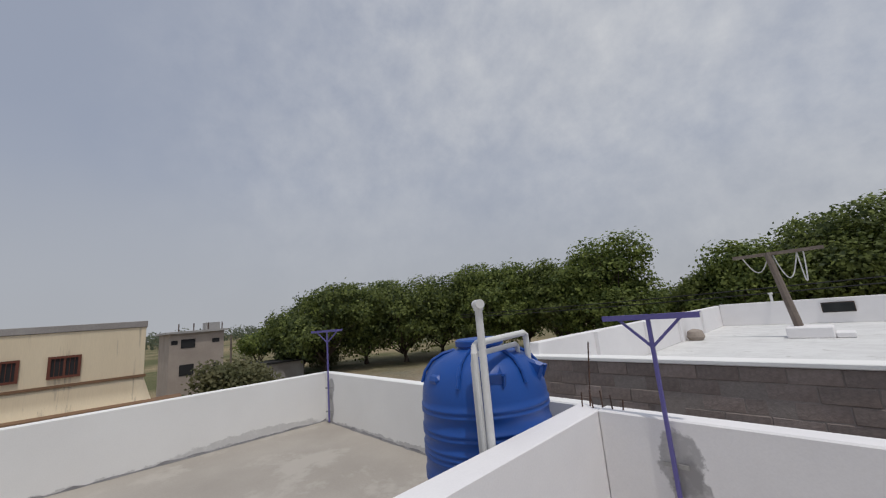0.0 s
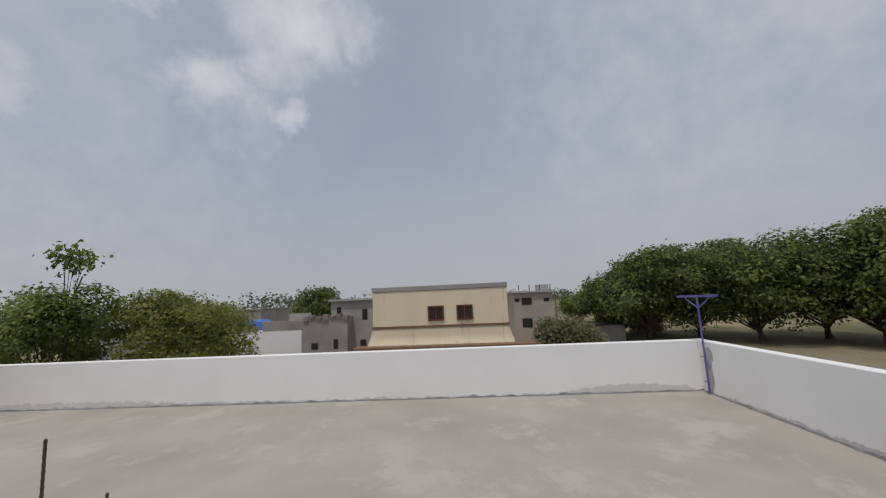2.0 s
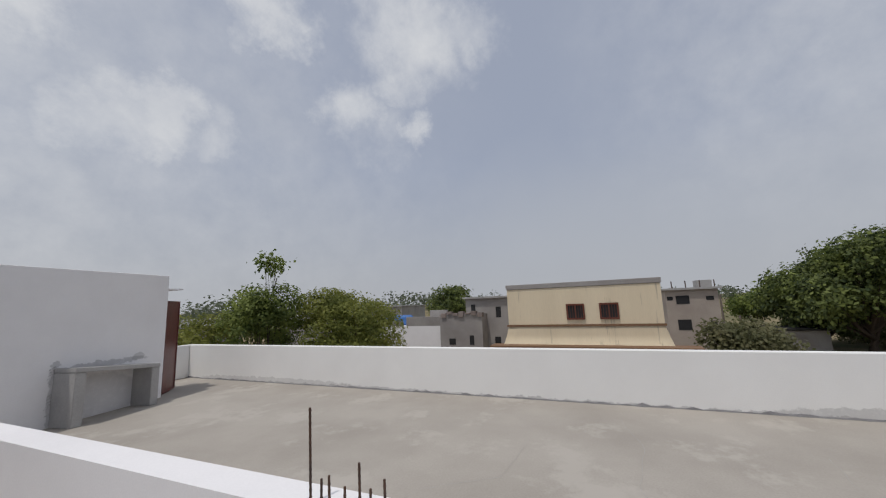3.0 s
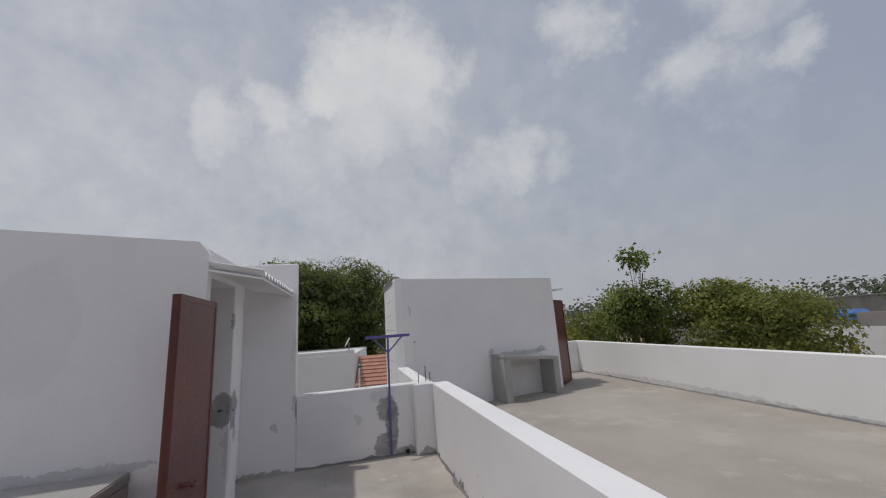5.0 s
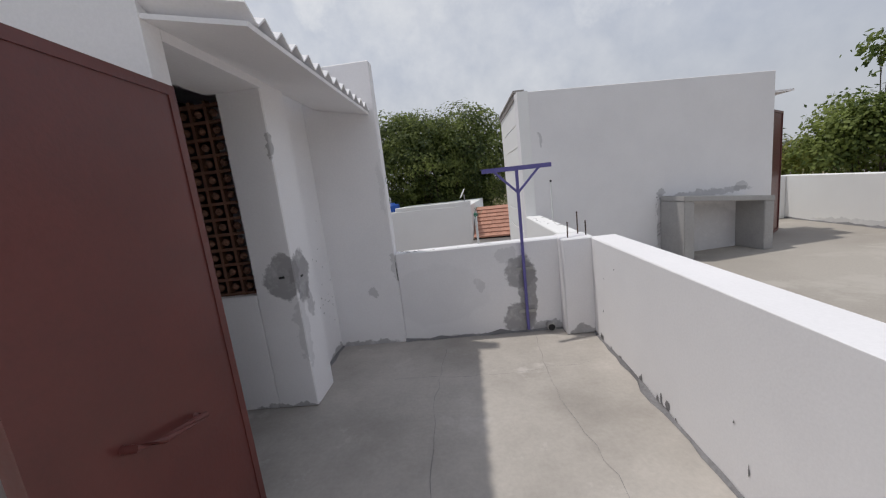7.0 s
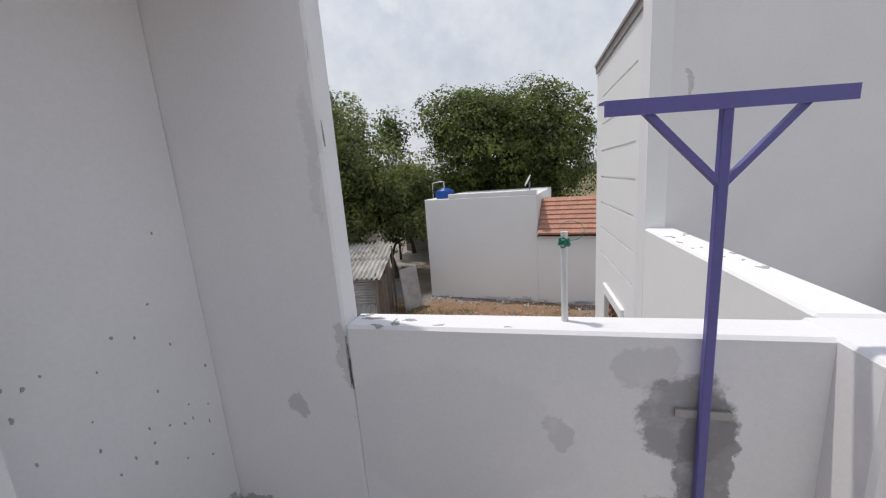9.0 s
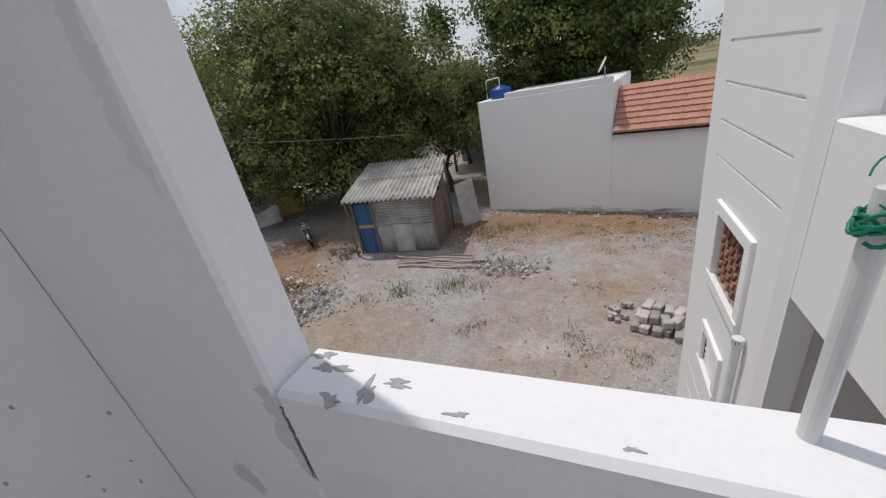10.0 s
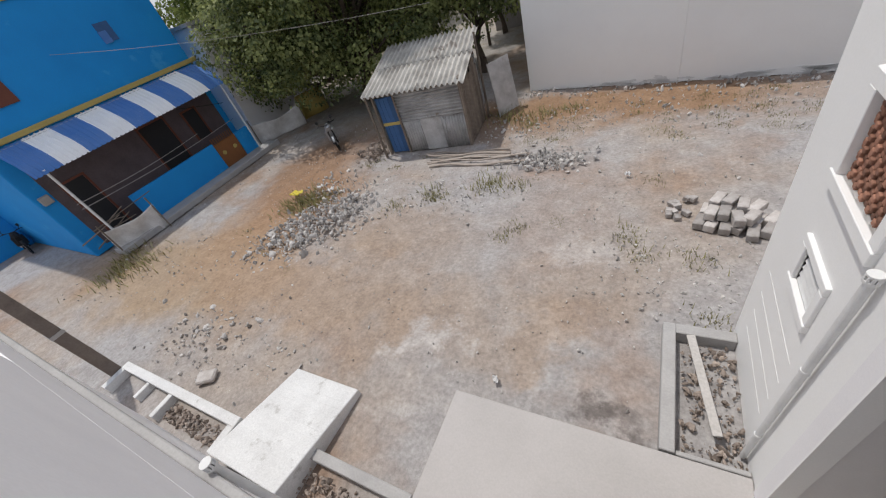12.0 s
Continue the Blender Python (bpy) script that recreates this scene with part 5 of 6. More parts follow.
# bamboo poles beside the shed
for i in range(7):
    L = rnd.uniform(2.6, 3.6)
    t = thing("bamboo_pole", "dry weathered bamboo pole lying on the ground beside the shed", "pole", pose(-7.05 + 0.09 * i + rnd.uniform(-0.1, 0.1), 15.0 - 0.13 * i, GZ + 0.03 + 0.025 * (i % 3), 0, 0, -1 + 0.9 * i + rnd.uniform(-3, 3)), "bamboo poles")
    bm = bmesh.new()
    tube(bm, [(L * k / 10, 0.04 * math.sin(k * 0.8 + i), 0.02 * math.sin(k + i)) for k in range(11)], rnd.uniform(0.026, 0.04), 7)
    part("stem", bm, BAMBOO, t)


# ---------------------------------------------------------------- tin shed
shed = thing("shed", "small shed of weathered tin sheets under an asbestos roof", "shed", pose(-8.62, 15.22, GZ, 0, 0, 6.5))
SW, SD = 3.03, 2.05


def shed_roof(u, v):
    x = -0.15 + u * 3.5
    return (x - 0.25 * v, -0.30 + v * 3.3, 2.10 + v * 0.62 - 0.05 * u + 0.046 * math.sin(x / 0.175 * 2 * math.pi))


part("roof_sheet", sheet(lambda u, v: shed_roof(u, v * 0.56), 192, 4, 0.008, "roof_sheet", ASBESTOS), None, shed)
part("roof_sheet", sheet(lambda u, v: Vector(shed_roof(u * 0.985 + 0.01, 0.5 + v * 0.5)) + Vector((0, 0, 0.03)), 192, 4, 0.008, "roof_sheet", ASBESTOS), None, shed)
part("front_sheet", sheet(lambda u, v: (0.86 + u * 2.17, -0.02 + 0.036 * math.sin(v * 1.0 / 0.105 * 2 * math.pi), 1.05 + v * 0.95), 2, 100, 0.004, "front_sheet", TIN), None, shed)
part("front_sheet", sheet(lambda u, v: (0.86 + u * 0.62, 0.026 * math.sin(u * 0.62 / 0.09 * 2 * math.pi), v * 1.06), 70, 2, 0.004, "front_sheet", TIN), None, shed)
part("front_panel", boxed((1.49, -0.01, 0.0), (2.2, 0.012, 1.07)), TIN, shed)
part("front_sheet", sheet(lambda u, v: (2.2 + u * 0.83, 0.026 * math.sin(u * 0.83 / 0.09 * 2 * math.pi), v * 1.04), 80, 2, 0.004, "front_sheet", TIN), None, shed)
part("back_wall", boxed((0.0, SD, 0.0), (SW, SD + 0.05, 2.2)), TIN, shed)
part("side_wall", boxed((0.0, 0.05, 0.0), (0.04, SD, 2.0)), TIN, shed)
# Added near-black sheet; gives the plank gaps the shed's inner darkness.
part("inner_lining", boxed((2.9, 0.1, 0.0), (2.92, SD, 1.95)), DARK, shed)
for i in range(11):
    h = random.uniform(1.7, 2.2)
    o = part("side_plank", boxed((SW, 0.02 + i * 0.18, 0.0), (SW + 0.025, 0.02 + i * 0.18 + random.uniform(0.11, 0.17), h)), OLD_WOOD, shed)
for x, y, h in ((0.04, -0.04, 2.1), (0.80, -0.03, 2.1), (SW, -0.02, 2.1), (SW + 0.14, 1.95, 2.75), (-0.05, -0.26, 2.12)):
    bm = bmesh.new()
    rod(bm, (x, y, 0), (x + 0.03, y, h), 0.045, 0.035, 8)
    part("post", bm, OLD_WOOD, shed)
for y in (0.0, 1.5):
    bm = bmesh.new()
    rod(bm, (-0.15, y, 2.02 + 0.19 * y), (3.2, y, 2.0 + 0.19 * y), 0.045, 0.04, 8)
    part("rafter", bm, OLD_WOOD, shed)
door = part("door", boxed((0.12, 0.03, 0.02), (0.76, 0.05, 1.92)), BLUE_DOOR, shed, "faded blue plank door")
for i in range(4):
    part("plank", boxed((0.125 + i * 0.16, 0.016, 0.03), (0.125 + i * 0.16 + 0.145, 0.03, 1.9)), BLUE_DOOR, door)
part("cross_bar", boxed((0.12, 0.0, 1.0), (0.76, 0.017, 1.1)), YELLOW_BAND, door, "ochre cross bar")
panel = thing("scrap_sheet", "weathered grey board leaning beside the shed", "board", pose(-5.25, 17.45, GZ, 0, 0, 62))
part("board", boxed((0, 0, 0), (0.95, 0.03, 1.75), turn=Matrix.Rotation(radians(-7), 4, "X")), TIN, panel)
stones("brush_heap", [((rnd.gauss(-9.25, 0.28), rnd.gauss(15.2, 0.28), GZ + abs(rnd.gauss(0, 0.14))), rnd.uniform(0.02, 0.09)) for i in range(170)], SOIL_STONE, "heap of broken wood and rubble beside the shed door", "rubble")


# ---------------------------------------------------------------- white house with clay tiles
WM = pose(-4.70, 19.46, GZ, 0, 0, -8.2)
white_house = thing("white_house", "white house with blank side wall and clay tiled lean-to roof", "house", WM)
part("wall", boxed((0, 0, 0), (4.78, 6.0, 4.38), bevel=0.02), WHITE_NEW, white_house)
part("parapet", boxed((1.1, 0.02, 4.384), (4.76, 0.22, 4.56), bevel=0.015), WHITE_NEW, white_house)
part("wall", boxed((4.782, 0.003, 0), (12.0, 6.0, 2.75)), WHITE_NEW, white_house)
bm = bmesh.new()
for i in range(34):
    blotch(bm, (rnd.uniform(2.2, 9.5), 0.0, abs(rnd.gauss(0.03, 0.07))), X, Z, rnd.uniform(0.08, 0.4), rnd.uniform(0.02, 0.075), 500 + i, 0.004, 18, 0.7)
part("peeling_base", bm, WORN_WHITE, white_house)["kind"] = "stuff"
roof = part("tiled_roof", boxed((4.80, 0, -0.03), (11.8, 2.35, 0.0), turn=Matrix.Translation((0, -0.25, 2.80)) @ Matrix.Rotation(radians(32), 4, "X") ), DARK, white_house)
part("gable_board", boxed((4.785, 0, -0.06), (4.85, 2.3, 0.05), turn=Matrix.Translation((0, -0.25, 2.80)) @ Matrix.Rotation(radians(32), 4, "X")), OLD_PLASTER, white_house)
tb = bmesh.new()
box(tb, (0.0, 0.0, -0.02), (0.249, 0.34, 0.06), bevel=0.006)
box(tb, (0.09, 0.0, 0.03), (0.16, 0.34, 0.075), bevel=0.012)
tile = finish("roof_tile", tb, TERRACOTTA)
slope = Matrix.Translation((0, -0.25, 2.80)) @ Matrix.Rotation(radians(32), 4, "X")
for j in range(8):
    for i in range(28):
        o = part("roof_tile", tile, None, roof)
        o.matrix_basis = slope @ pose(4.83 + i * 0.25, 0.0 + j * 0.29, 0.075, -10 + rnd.uniform(-0.8, 0.8), rnd.uniform(-0.8, 0.8), rnd.uniform(-0.6, 0.6))
roof_tank = thing("roof_tank", "small bright blue plastic tank on the white house roof", "water tank", WM @ pose(0.75, 0.6, 4.38))
bm = bmesh.new()
lathe(bm, [(0.38, 0), (0.40, 0.04), (0.40, 0.30), (0.36, 0.36), (0.2, 0.40), (0.19, 0.45), (0.02, 0.46)], 28)
part("body", bm, TANK_BLUE, roof_tank, smooth=True)
rp = thing("roof_pipe", "bent white pipe beside the roof tank", "pipe", WM @ pose(0.22, 0.5, 4.38))
bm = bmesh.new()
tube(bm, [(0, 0, 0), (0, 0, 0.65), (0.06, 0, 0.70), (0.5, 0, 0.74), (0.55, 0, 0.70), (0.55, 0, 0.40)], 0.025, 8)
part("pipe", bm, PVC, rp)
dish = thing("satellite_dish", "pale satellite dish on the white house roof", "dish", WM @ pose(4.5, 0.15, 4.56))
bm = bmesh.new()
rod(bm, (0, 0, 0), (0, 0, 0.32), 0.025)
part("mast", bm, STEEL, dish)


def dish_fn(u, v):
    a, r = u * 2 * math.pi, 0.015 + v * 0.23
    p = Vector((r * math.cos(a), r * math.sin(a) * 1.15, 0.45 * r * r))
    return Matrix.Translation((-0.05, 0, 0.36)) @ Matrix.Rotation(radians(-165), 4, "Z") @ Matrix.Rotation(radians(62), 4, "Y") @ p


part("reflector", sheet(dish_fn, 28, 5, 0.01, "reflector", PVC), None, dish)
# old wall and further rooms behind
structure("wall_lane", boxed((-9.5, 30.0, GZ), (-4.6, 30.25, 1.0)), OLD_PLASTER, "weathered grey compound wall beyond the lane")


# ---------------------------------------------------------------- bright blue house
BH = pose(-18.0, 8.6, GZ)
blue_house = thing("blue_house", "two-storey bright blue house with striped awning", "house", BH)
part("wall", boxed((-8.0, 0.0, 0.0), (0.0, 7.7, 7.75), bevel=0.03), BLUE_WALL, blue_house)
part("roof_band", boxed((-8.05, -0.05, 7.35), (0.05, 7.75, 7.45)), YELLOW_BAND, blue_house)
part("floor_band", boxed((-0.1, -0.2, 4.16), (0.14, 7.9, 4.32), bevel=0.01), YELLOW_BAND, blue_house, "ochre string course")
win = part("window", boxed((0.0, 5.25, 5.65), (0.03, 5.75, 6.25)), BLUE_DOOR, blue_house, "small dark blue upper window")
part("shutter", boxed((0.03, 5.22, 5.62), (0.05, 5.50, 6.0)), BLUE_SHEET, win)
part("window", boxed((0.0, 1.2, 5.0), (0.04, 1.9, 5.7)), WOOD_RED, blue_house, "red-brown upper shutter")
# Thin panel on the house wall; the awning's shade is in its colour.
dark_room = part("porch_back", boxed((0.004, 0.5, 0.22), (0.03, 7.4, 3.6)), SHADE_ROOM, blue_house, "thin brown panel behind the porch, its shade put into the colour")
# No real openings: near-black panels carry the darkness of the rooms behind.
for a, b, z0, z1 in ((0.9, 1.6, 0.25, 2.5), (4.05, 5.1, 0.25, 2.9), (5.9, 6.5, 1.5, 2.7)):
    part("porch_opening", boxed((0.03, a, z0), (0.05, b, z1)), DARK, dark_room, "near-black panel standing in for an unlit opening")
    for lo, hi in (((0.03, a - 0.07, z0), (0.075, a, z1 + 0.07)), ((0.03, b, z0), (0.075, b + 0.07, z1 + 0.07)), ((0.03, a, z1), (0.075, b, z1 + 0.07))):
        part("opening_frame", boxed(lo, hi), WOOD_RED, dark_room)
for z, y0, y1 in ((1.75, 0.6, 7.3), (1.95, 0.6, 5.5)):
    bm = bmesh.new()
    tube(bm, [(0.9, y0 + (y1 - y0) * k / 10, z - 0.1 * math.sin(math.pi * k / 10)) for k in range(11)], 0.012, 5)
    part("clothes_wire", bm, STEEL, blue_house)
awning = part("awning", boxed((0.12, 0.25, 4.0), (0.2, 7.5, 4.06)), STEEL, blue_house, "blue and white striped sheet awning")
for k in range(9):
    y0 = 0.25 + k * 0.82
    m_ = BLUE_SHEET if k % 2 == 0 else WHITE_SHEET

    def strip(u, v, y0=y0):
        x = 0.10 + u * 1.35
        return (x, y0 + v * 0.82, 4.10 - 0.70 * u - 0.24 * u ** 6 + 0.026 * (abs(((v * 0.82 / 0.165) % 1) - 0.5) < 0.14))
    part("sheet_strip", sheet(strip, 8, 60, 0.006, "sheet_strip", m_, False), None, awning)
low_wall = part("porch_wall", boxed((0.85, 1.9, 0.0), (1.0, 5.7, 1.35), bevel=0.015), BLUE_WALL, blue_house)
part("porch_wall", boxed((0.85, 6.9, 0.0), (1.0, 7.6, 1.25), bevel=0.015), BLUE_WALL, blue_house)
gate = part("gate", boxed((0.88, 5.72, 0.08), (0.93, 6.88, 1.25), bevel=0.006), GATE, blue_house, "brown sheet-metal gate with spiked top")
for i in range(10):
    part("spike", boxed((0.89, 5.76 + i * 0.115, 1.25), (0.91, 5.79 + i * 0.115, 1.50)), GATE, gate)
for y in (6.0, 6.6):
    bm = bmesh.new()
    rod(bm, (0.93, y, 0.8), (0.95, y, 0.8), 0.09, seg=16)
    part("roundel", bm, YELLOW_BAND, gate)
part("plinth", boxed((1.003, 0.3, 0.0), (1.75, 8.2, 0.22), bevel=0.02), CEMENT, blue_house, "grey cement plinth step")
bm = bmesh.new()
rod(bm, (1.35, 0.7, 0.2), (1.35, 0.6, 3.28), 0.04, seg=12)
part("awning_post", bm, PVC, blue_house)
bm = bmesh.new()
rod(bm, (1.35, 7.4, 0.2), (1.35, 7.4, 3.28), 0.035, seg=12)
part("awning_post", bm, PVC, blue_house)
part("side_wall", boxed((-7.0, -2.6, 0.0), (-6.85, -0.004, 3.0), bevel=0.02), BLUE_WALL, blue_house)
bm = bmesh.new()
box(bm, (0.0, 0.12, 2.2), (0.15, 0.42, 2.5), bevel=0.02)
part("meter_box", bm, STEEL, blue_house)


def sacking(name, m, w, h, label, seed):
    t = thing(name, label, "tarpaulin", m)
    r_ = random.Random(seed)
    ph = [r_.uniform(0, 6) for _ in range(4)]

    def fn(u, v):
        x = u * w
        return (x, 0.28 * math.sin(v * 1.6) + 0.07 * math.sin(5 * u + ph[0]) + 0.05 * math.sin(11 * u + 3 * v + ph[1]), h * (1 - v) * (1 - 0.18 * math.sin(3.1 * u)) + 0.03 * math.sin(7 * u + ph[2]) * (1 - v))
    part("cloth", sheet(fn, 30, 12, 0.012, "cloth", TARP), None, t)
    for u in (0.02, 0.98):
        bm_ = bmesh.new()
        rod(bm_, (u * w, -0.03, 0), (u * w, -0.03, h + 0.25), 0.025)
        part("stake", bm_, OLD_WOOD, t)
    return t


sacking("sack_screen", pose(-16.35, 8.9, GZ, 0, 0, 80), 1.7, 1.05, "white woven sack screen tied to stakes", 1)
sacking("sack_screen", pose(-17.3, 16.5, GZ, 0, 0, 62), 2.6, 1.1, "white tarpaulin screen beside the blue house", 2)
ochre = thing("ochre_sheet", "faded ochre sheet hung on a frame", "sheet", pose(-16.6, 19.2, GZ, 0, 0, 70))
part("cloth", sheet(lambda u, v: (u * 1.5, 0.08 * math.sin(6 * u), 0.05 + v * 1.2), 16, 4, 0.015, "cloth", YELLOW_BAND), None, ochre)
for i in range(7):
    t = thing("stick", "thin bare stick leaning in a heap by the porch", "stick", pose(-16.9, 9.1 + 0.1 * i, GZ + 0.25 + 0.06 * i, 0, 0, 0), "sticks")
    bm = bmesh.new()
    rod(bm, (rnd.uniform(-0.9, -0.3), rnd.uniform(-1.0, 0.2), rnd.uniform(0, 0.4)), (rnd.uniform(0.2, 0.5), rnd.uniform(0.2, 1.4), rnd.uniform(0.3, 0.9)), 0.025, 0.015, 6)
    part("branch", bm, OLD_WOOD, t)
side_house = thing("grey_house", "pale grey house behind the blue house", "house", pose(-24.5, 17.2, GZ))
part("wall", boxed((0, 0, 0), (6.4, 5, 5.3), bevel=0.02), WHITE, side_house)
part("roof_slab", boxed((-0.2, -0.2, 5.304), (6.6, 5.2, 5.45)), CEMENT, side_house)


# ---------------------------------------------------------------- motorcycles
def motorcycle(m, label, paint=BIKE_PAINT):
    t = thing("motorcycle", label, "motorcycle", m, "motorcycles")

    def wheel(x):
        bm_ = bmesh.new()
        for k in range(20):
            a0, a1 = 2 * math.pi * k / 20, 2 * math.pi * (k + 1) / 20
            rod(bm_, (x + 0.27 * math.cos(a0), 0, 0.31 + 0.27 * math.sin(a0)), (x + 0.27 * math.cos(a1), 0, 0.31 + 0.27 * math.sin(a1)), 0.042, seg=7, caps=False)
        w_ = part("wheel", bm_, RUBBER, t)
        bm_ = bmesh.new()
        rod(bm_, (x, -0.05, 0.31), (x, 0.05, 0.31), 0.07, seg=12)
        for k in range(6):
            a0 = math.pi * k / 6
            rod(bm_, (x - 0.24 * math.cos(a0), 0, 0.31 - 0.24 * math.sin(a0)), (x + 0.24 * math.cos(a0), 0, 0.31 + 0.24 * math.sin(a0)), 0.01, seg=5)
        part("rim", bm_, STEEL, w_)
    wheel(0.0)
    wheel(1.25)
    bm_ = bmesh.new()
    tube(bm_, [(1.25, 0.09, 0.31), (1.08, 0.09, 0.75), (1.0, 0.0, 0.95), (0.55, 0, 0.80), (0.1, 0, 0.72)], 0.03, 7)
    tube(bm_, [(1.25, -0.09, 0.31), (1.08, -0.09, 0.75), (1.0, 0.0, 0.95)], 0.03, 7)
    tube(bm_, [(0.0, 0.08, 0.31), (0.45, 0.1, 0.42), (0.7, 0.1, 0.45)], 0.03, 7)
    part("chassis", bm_, DARK, t)
    bm_ = bmesh.new()
    box(bm_, (0.55, -0.13, 0.76), (0.98, 0.13, 1.0), bevel=0.08)
    part("fuel_tank", bm_, paint, t)
    bm_ = bmesh.new()
    box(bm_, (-0.15, -0.11, 0.74), (0.56, 0.11, 0.84), bevel=0.04)
    part("seat", bm_, RUBBER, t)
    bm_ = bmesh.new()
    box(bm_, (0.4, -0.14, 0.25), (0.85, 0.14, 0.62), bevel=0.06)
    part("engine", bm_, STEEL, t)
    bm_ = bmesh.new()
    tube(bm_, [(0.92, -0.36, 1.06), (1.02, -0.2, 1.08), (1.04, 0, 1.02), (1.02, 0.2, 1.08), (0.92, 0.36, 1.06)], 0.018, 7)
    part("handlebar", bm_, DARK, t)
    bm_ = bmesh.new()
    box(bm_, (0.98, -0.20, 0.42), (1.06, 0.20, 0.86), bevel=0.03)
    part("leg_shield", bm_, paint, t)
    for s_ in (-1, 1):
        bm_ = bmesh.new()
        rod(bm_, (1.0, s_ * 0.26, 1.08), (0.98, s_ * 0.30, 1.24), 0.012, seg=6)
        rod(bm_, (0.98, s_ * 0.30, 1.24), (0.995, s_ * 0.30, 1.24), 0.06, seg=12)
        part("mirror", bm_, DARK, t)
    part("side_panel", boxed((-0.1, -0.14, 0.5), (0.45, 0.14, 0.74), bevel=0.05), paint, t)
    bm_ = bmesh.new()
    box(bm_, (1.08, -0.1, 0.82), (1.2, 0.1, 1.02), bevel=0.04)
    part("headlight", bm_, paint, t)
    for x in (0.0, 1.25):
        part("mudguard", sheet(lambda u, v, x=x: (x + 0.335 * math.cos(0.5 + u * 2.2), -0.06 + 0.12 * v, 0.31 + 0.335 * math.sin(0.5 + u * 2.2)), 12, 2, 0.01, "mudguard", paint), None, t)


motorcycle(pose(-12.33, 16.6, GZ, 5, 0, -46), "silver and black motorcycle parked under the tree")
motorcycle(pose(-24.6, 8.2, GZ, -8, 0, -6), "dark motorcycle parked beside the blue house", DARK)


# ---------------------------------------------------------------- plants
def leaf_cloud(name, mat_, blobs, count, size, seed, droop=0.3):
    """Many small pointed leaves on and inside a union of ellipsoids: (centre, radii)."""
    r_ = np.random.RandomState(seed)
    vol = np.array([b[1][0] * b[1][1] + b[1][0] * b[1][2] for b in blobs])
    sprigs = max(count // 26, 8)
    sp = r_.randint(0, sprigs, count)
    pick = r_.choice(len(blobs), sprigs, p=vol / vol.sum())
    c, rad = np.array([b[0] for b in blobs])[pick], np.array([b[1] for b in blobs])[pick]
    sd = r_.normal(size=(sprigs, 3))
    sd[:, 2] += 0.25
    sd /= np.linalg.norm(sd, axis=1)[:, None]
    base = (c + rad * sd * (0.60 + 0.50 * r_.rand(sprigs) ** 0.5)[:, None])[sp]
    off = r_.normal(size=(count, 3)) * size * np.array([1.7, 1.7, 1.0])
    off -= sd[sp] * (np.abs((off * sd[sp]).sum(1)) * 0.6)[:, None]
    pos = base + off
    nrm = sd[sp] * 0.9 + np.array([0, 0, 0.5]) + r_.normal(size=(count, 3)) * 0.45
    nrm /= np.linalg.norm(nrm, axis=1)[:, None]
    ax = np.cross(nrm, r_.normal(size=(count, 3)))
    ax[:, 2] -= droop
    ax /= np.linalg.norm(ax, axis=1)[:, None]
    side = np.cross(ax, nrm)
    side /= np.linalg.norm(side, axis=1)[:, None] + 1e-9
    s = size * (0.6 + 0.8 * r_.rand(count))[:, None]
    v = np.empty((count, 4, 3))
    v[:, 0] = pos
    v[:, 1] = pos + ax * s * 0.5 + side * s * 0.33
    v[:, 2] = pos + ax * s
    v[:, 3] = pos + ax * s * 0.5 - side * s * 0.33
    me = bpy.data.meshes.new(name)
    me.vertices.add(count * 4)
    me.vertices.foreach_set("co", v.reshape(-1).astype(np.float32))
    me.loops.add(count * 4)
    me.loops.foreach_set("vertex_index", np.arange(count * 4, dtype=np.int32))
    me.polygons.add(count)
    me.polygons.foreach_set("loop_start", np.arange(0, count * 4, 4, dtype=np.int32))
    me.polygons.foreach_set("loop_total", np.full(count, 4, dtype=np.int32))
    me.materials.append(mat_)
    me.update()
    me.validate()
    return me


def trunk_mesh(blobs, height, r, seed):
    r_ = random.Random(seed)
    bm_ = bmesh.new()
    pts = [Vector((r_.uniform(-0.1, 0.1) * k, r_.uniform(-0.1, 0.1) * k, height * k / 4)) for k in range(5)]
    for k in range(4):
        rod(bm_, pts[k], pts[k + 1], r * (1 - 0.12 * k) * (1.25 if k == 0 else 1), r * (1 - 0.12 * (k + 1)), 9, False)
    for b in blobs:
        a = pts[r_.randint(2, 4)]
        e = Vector(b[0])
        mid = a.lerp(e, 0.5) + Vector((0, 0, -0.1 * (e - a).length))
        rod(bm_, a, mid, r * 0.45, r * 0.28, 7, False)
        rod(bm_, mid, e, r * 0.28, r * 0.06, 6, False)
        for q in range(3):
            f = e + Vector((r_.uniform(-1, 1) * b[1][0], r_.uniform(-1, 1) * b[1][1], r_.uniform(-0.3, 0.9) * b[1][2])) * 0.8
            rod(bm_, mid.lerp(e, 0.6), f, r * 0.12, r * 0.03, 5, False)
    return finish("trunk", bm_, BARK)


def crown_blobs(centre, radii, k, seed, flat=0.75):
    r_ = random.Random(seed)
    out = []
    for i in range(k):
        a, h = 2 * math.pi * (i * 0.618 % 1), r_.uniform(-0.7, 0.85)
        w = math.sqrt(max(1 - h * h, 0.05)) * r_.uniform(0.45, 0.75)
        s = r_.uniform(0.34, 0.52)
        out.append(((centre[0] + radii[0] * w * math.cos(a), centre[1] + radii[1] * w * math.sin(a), centre[2] + radii[2] * h * 0.72),
                    (radii[0] * s, radii[1] * s, radii[2] * s * flat)))
    return out


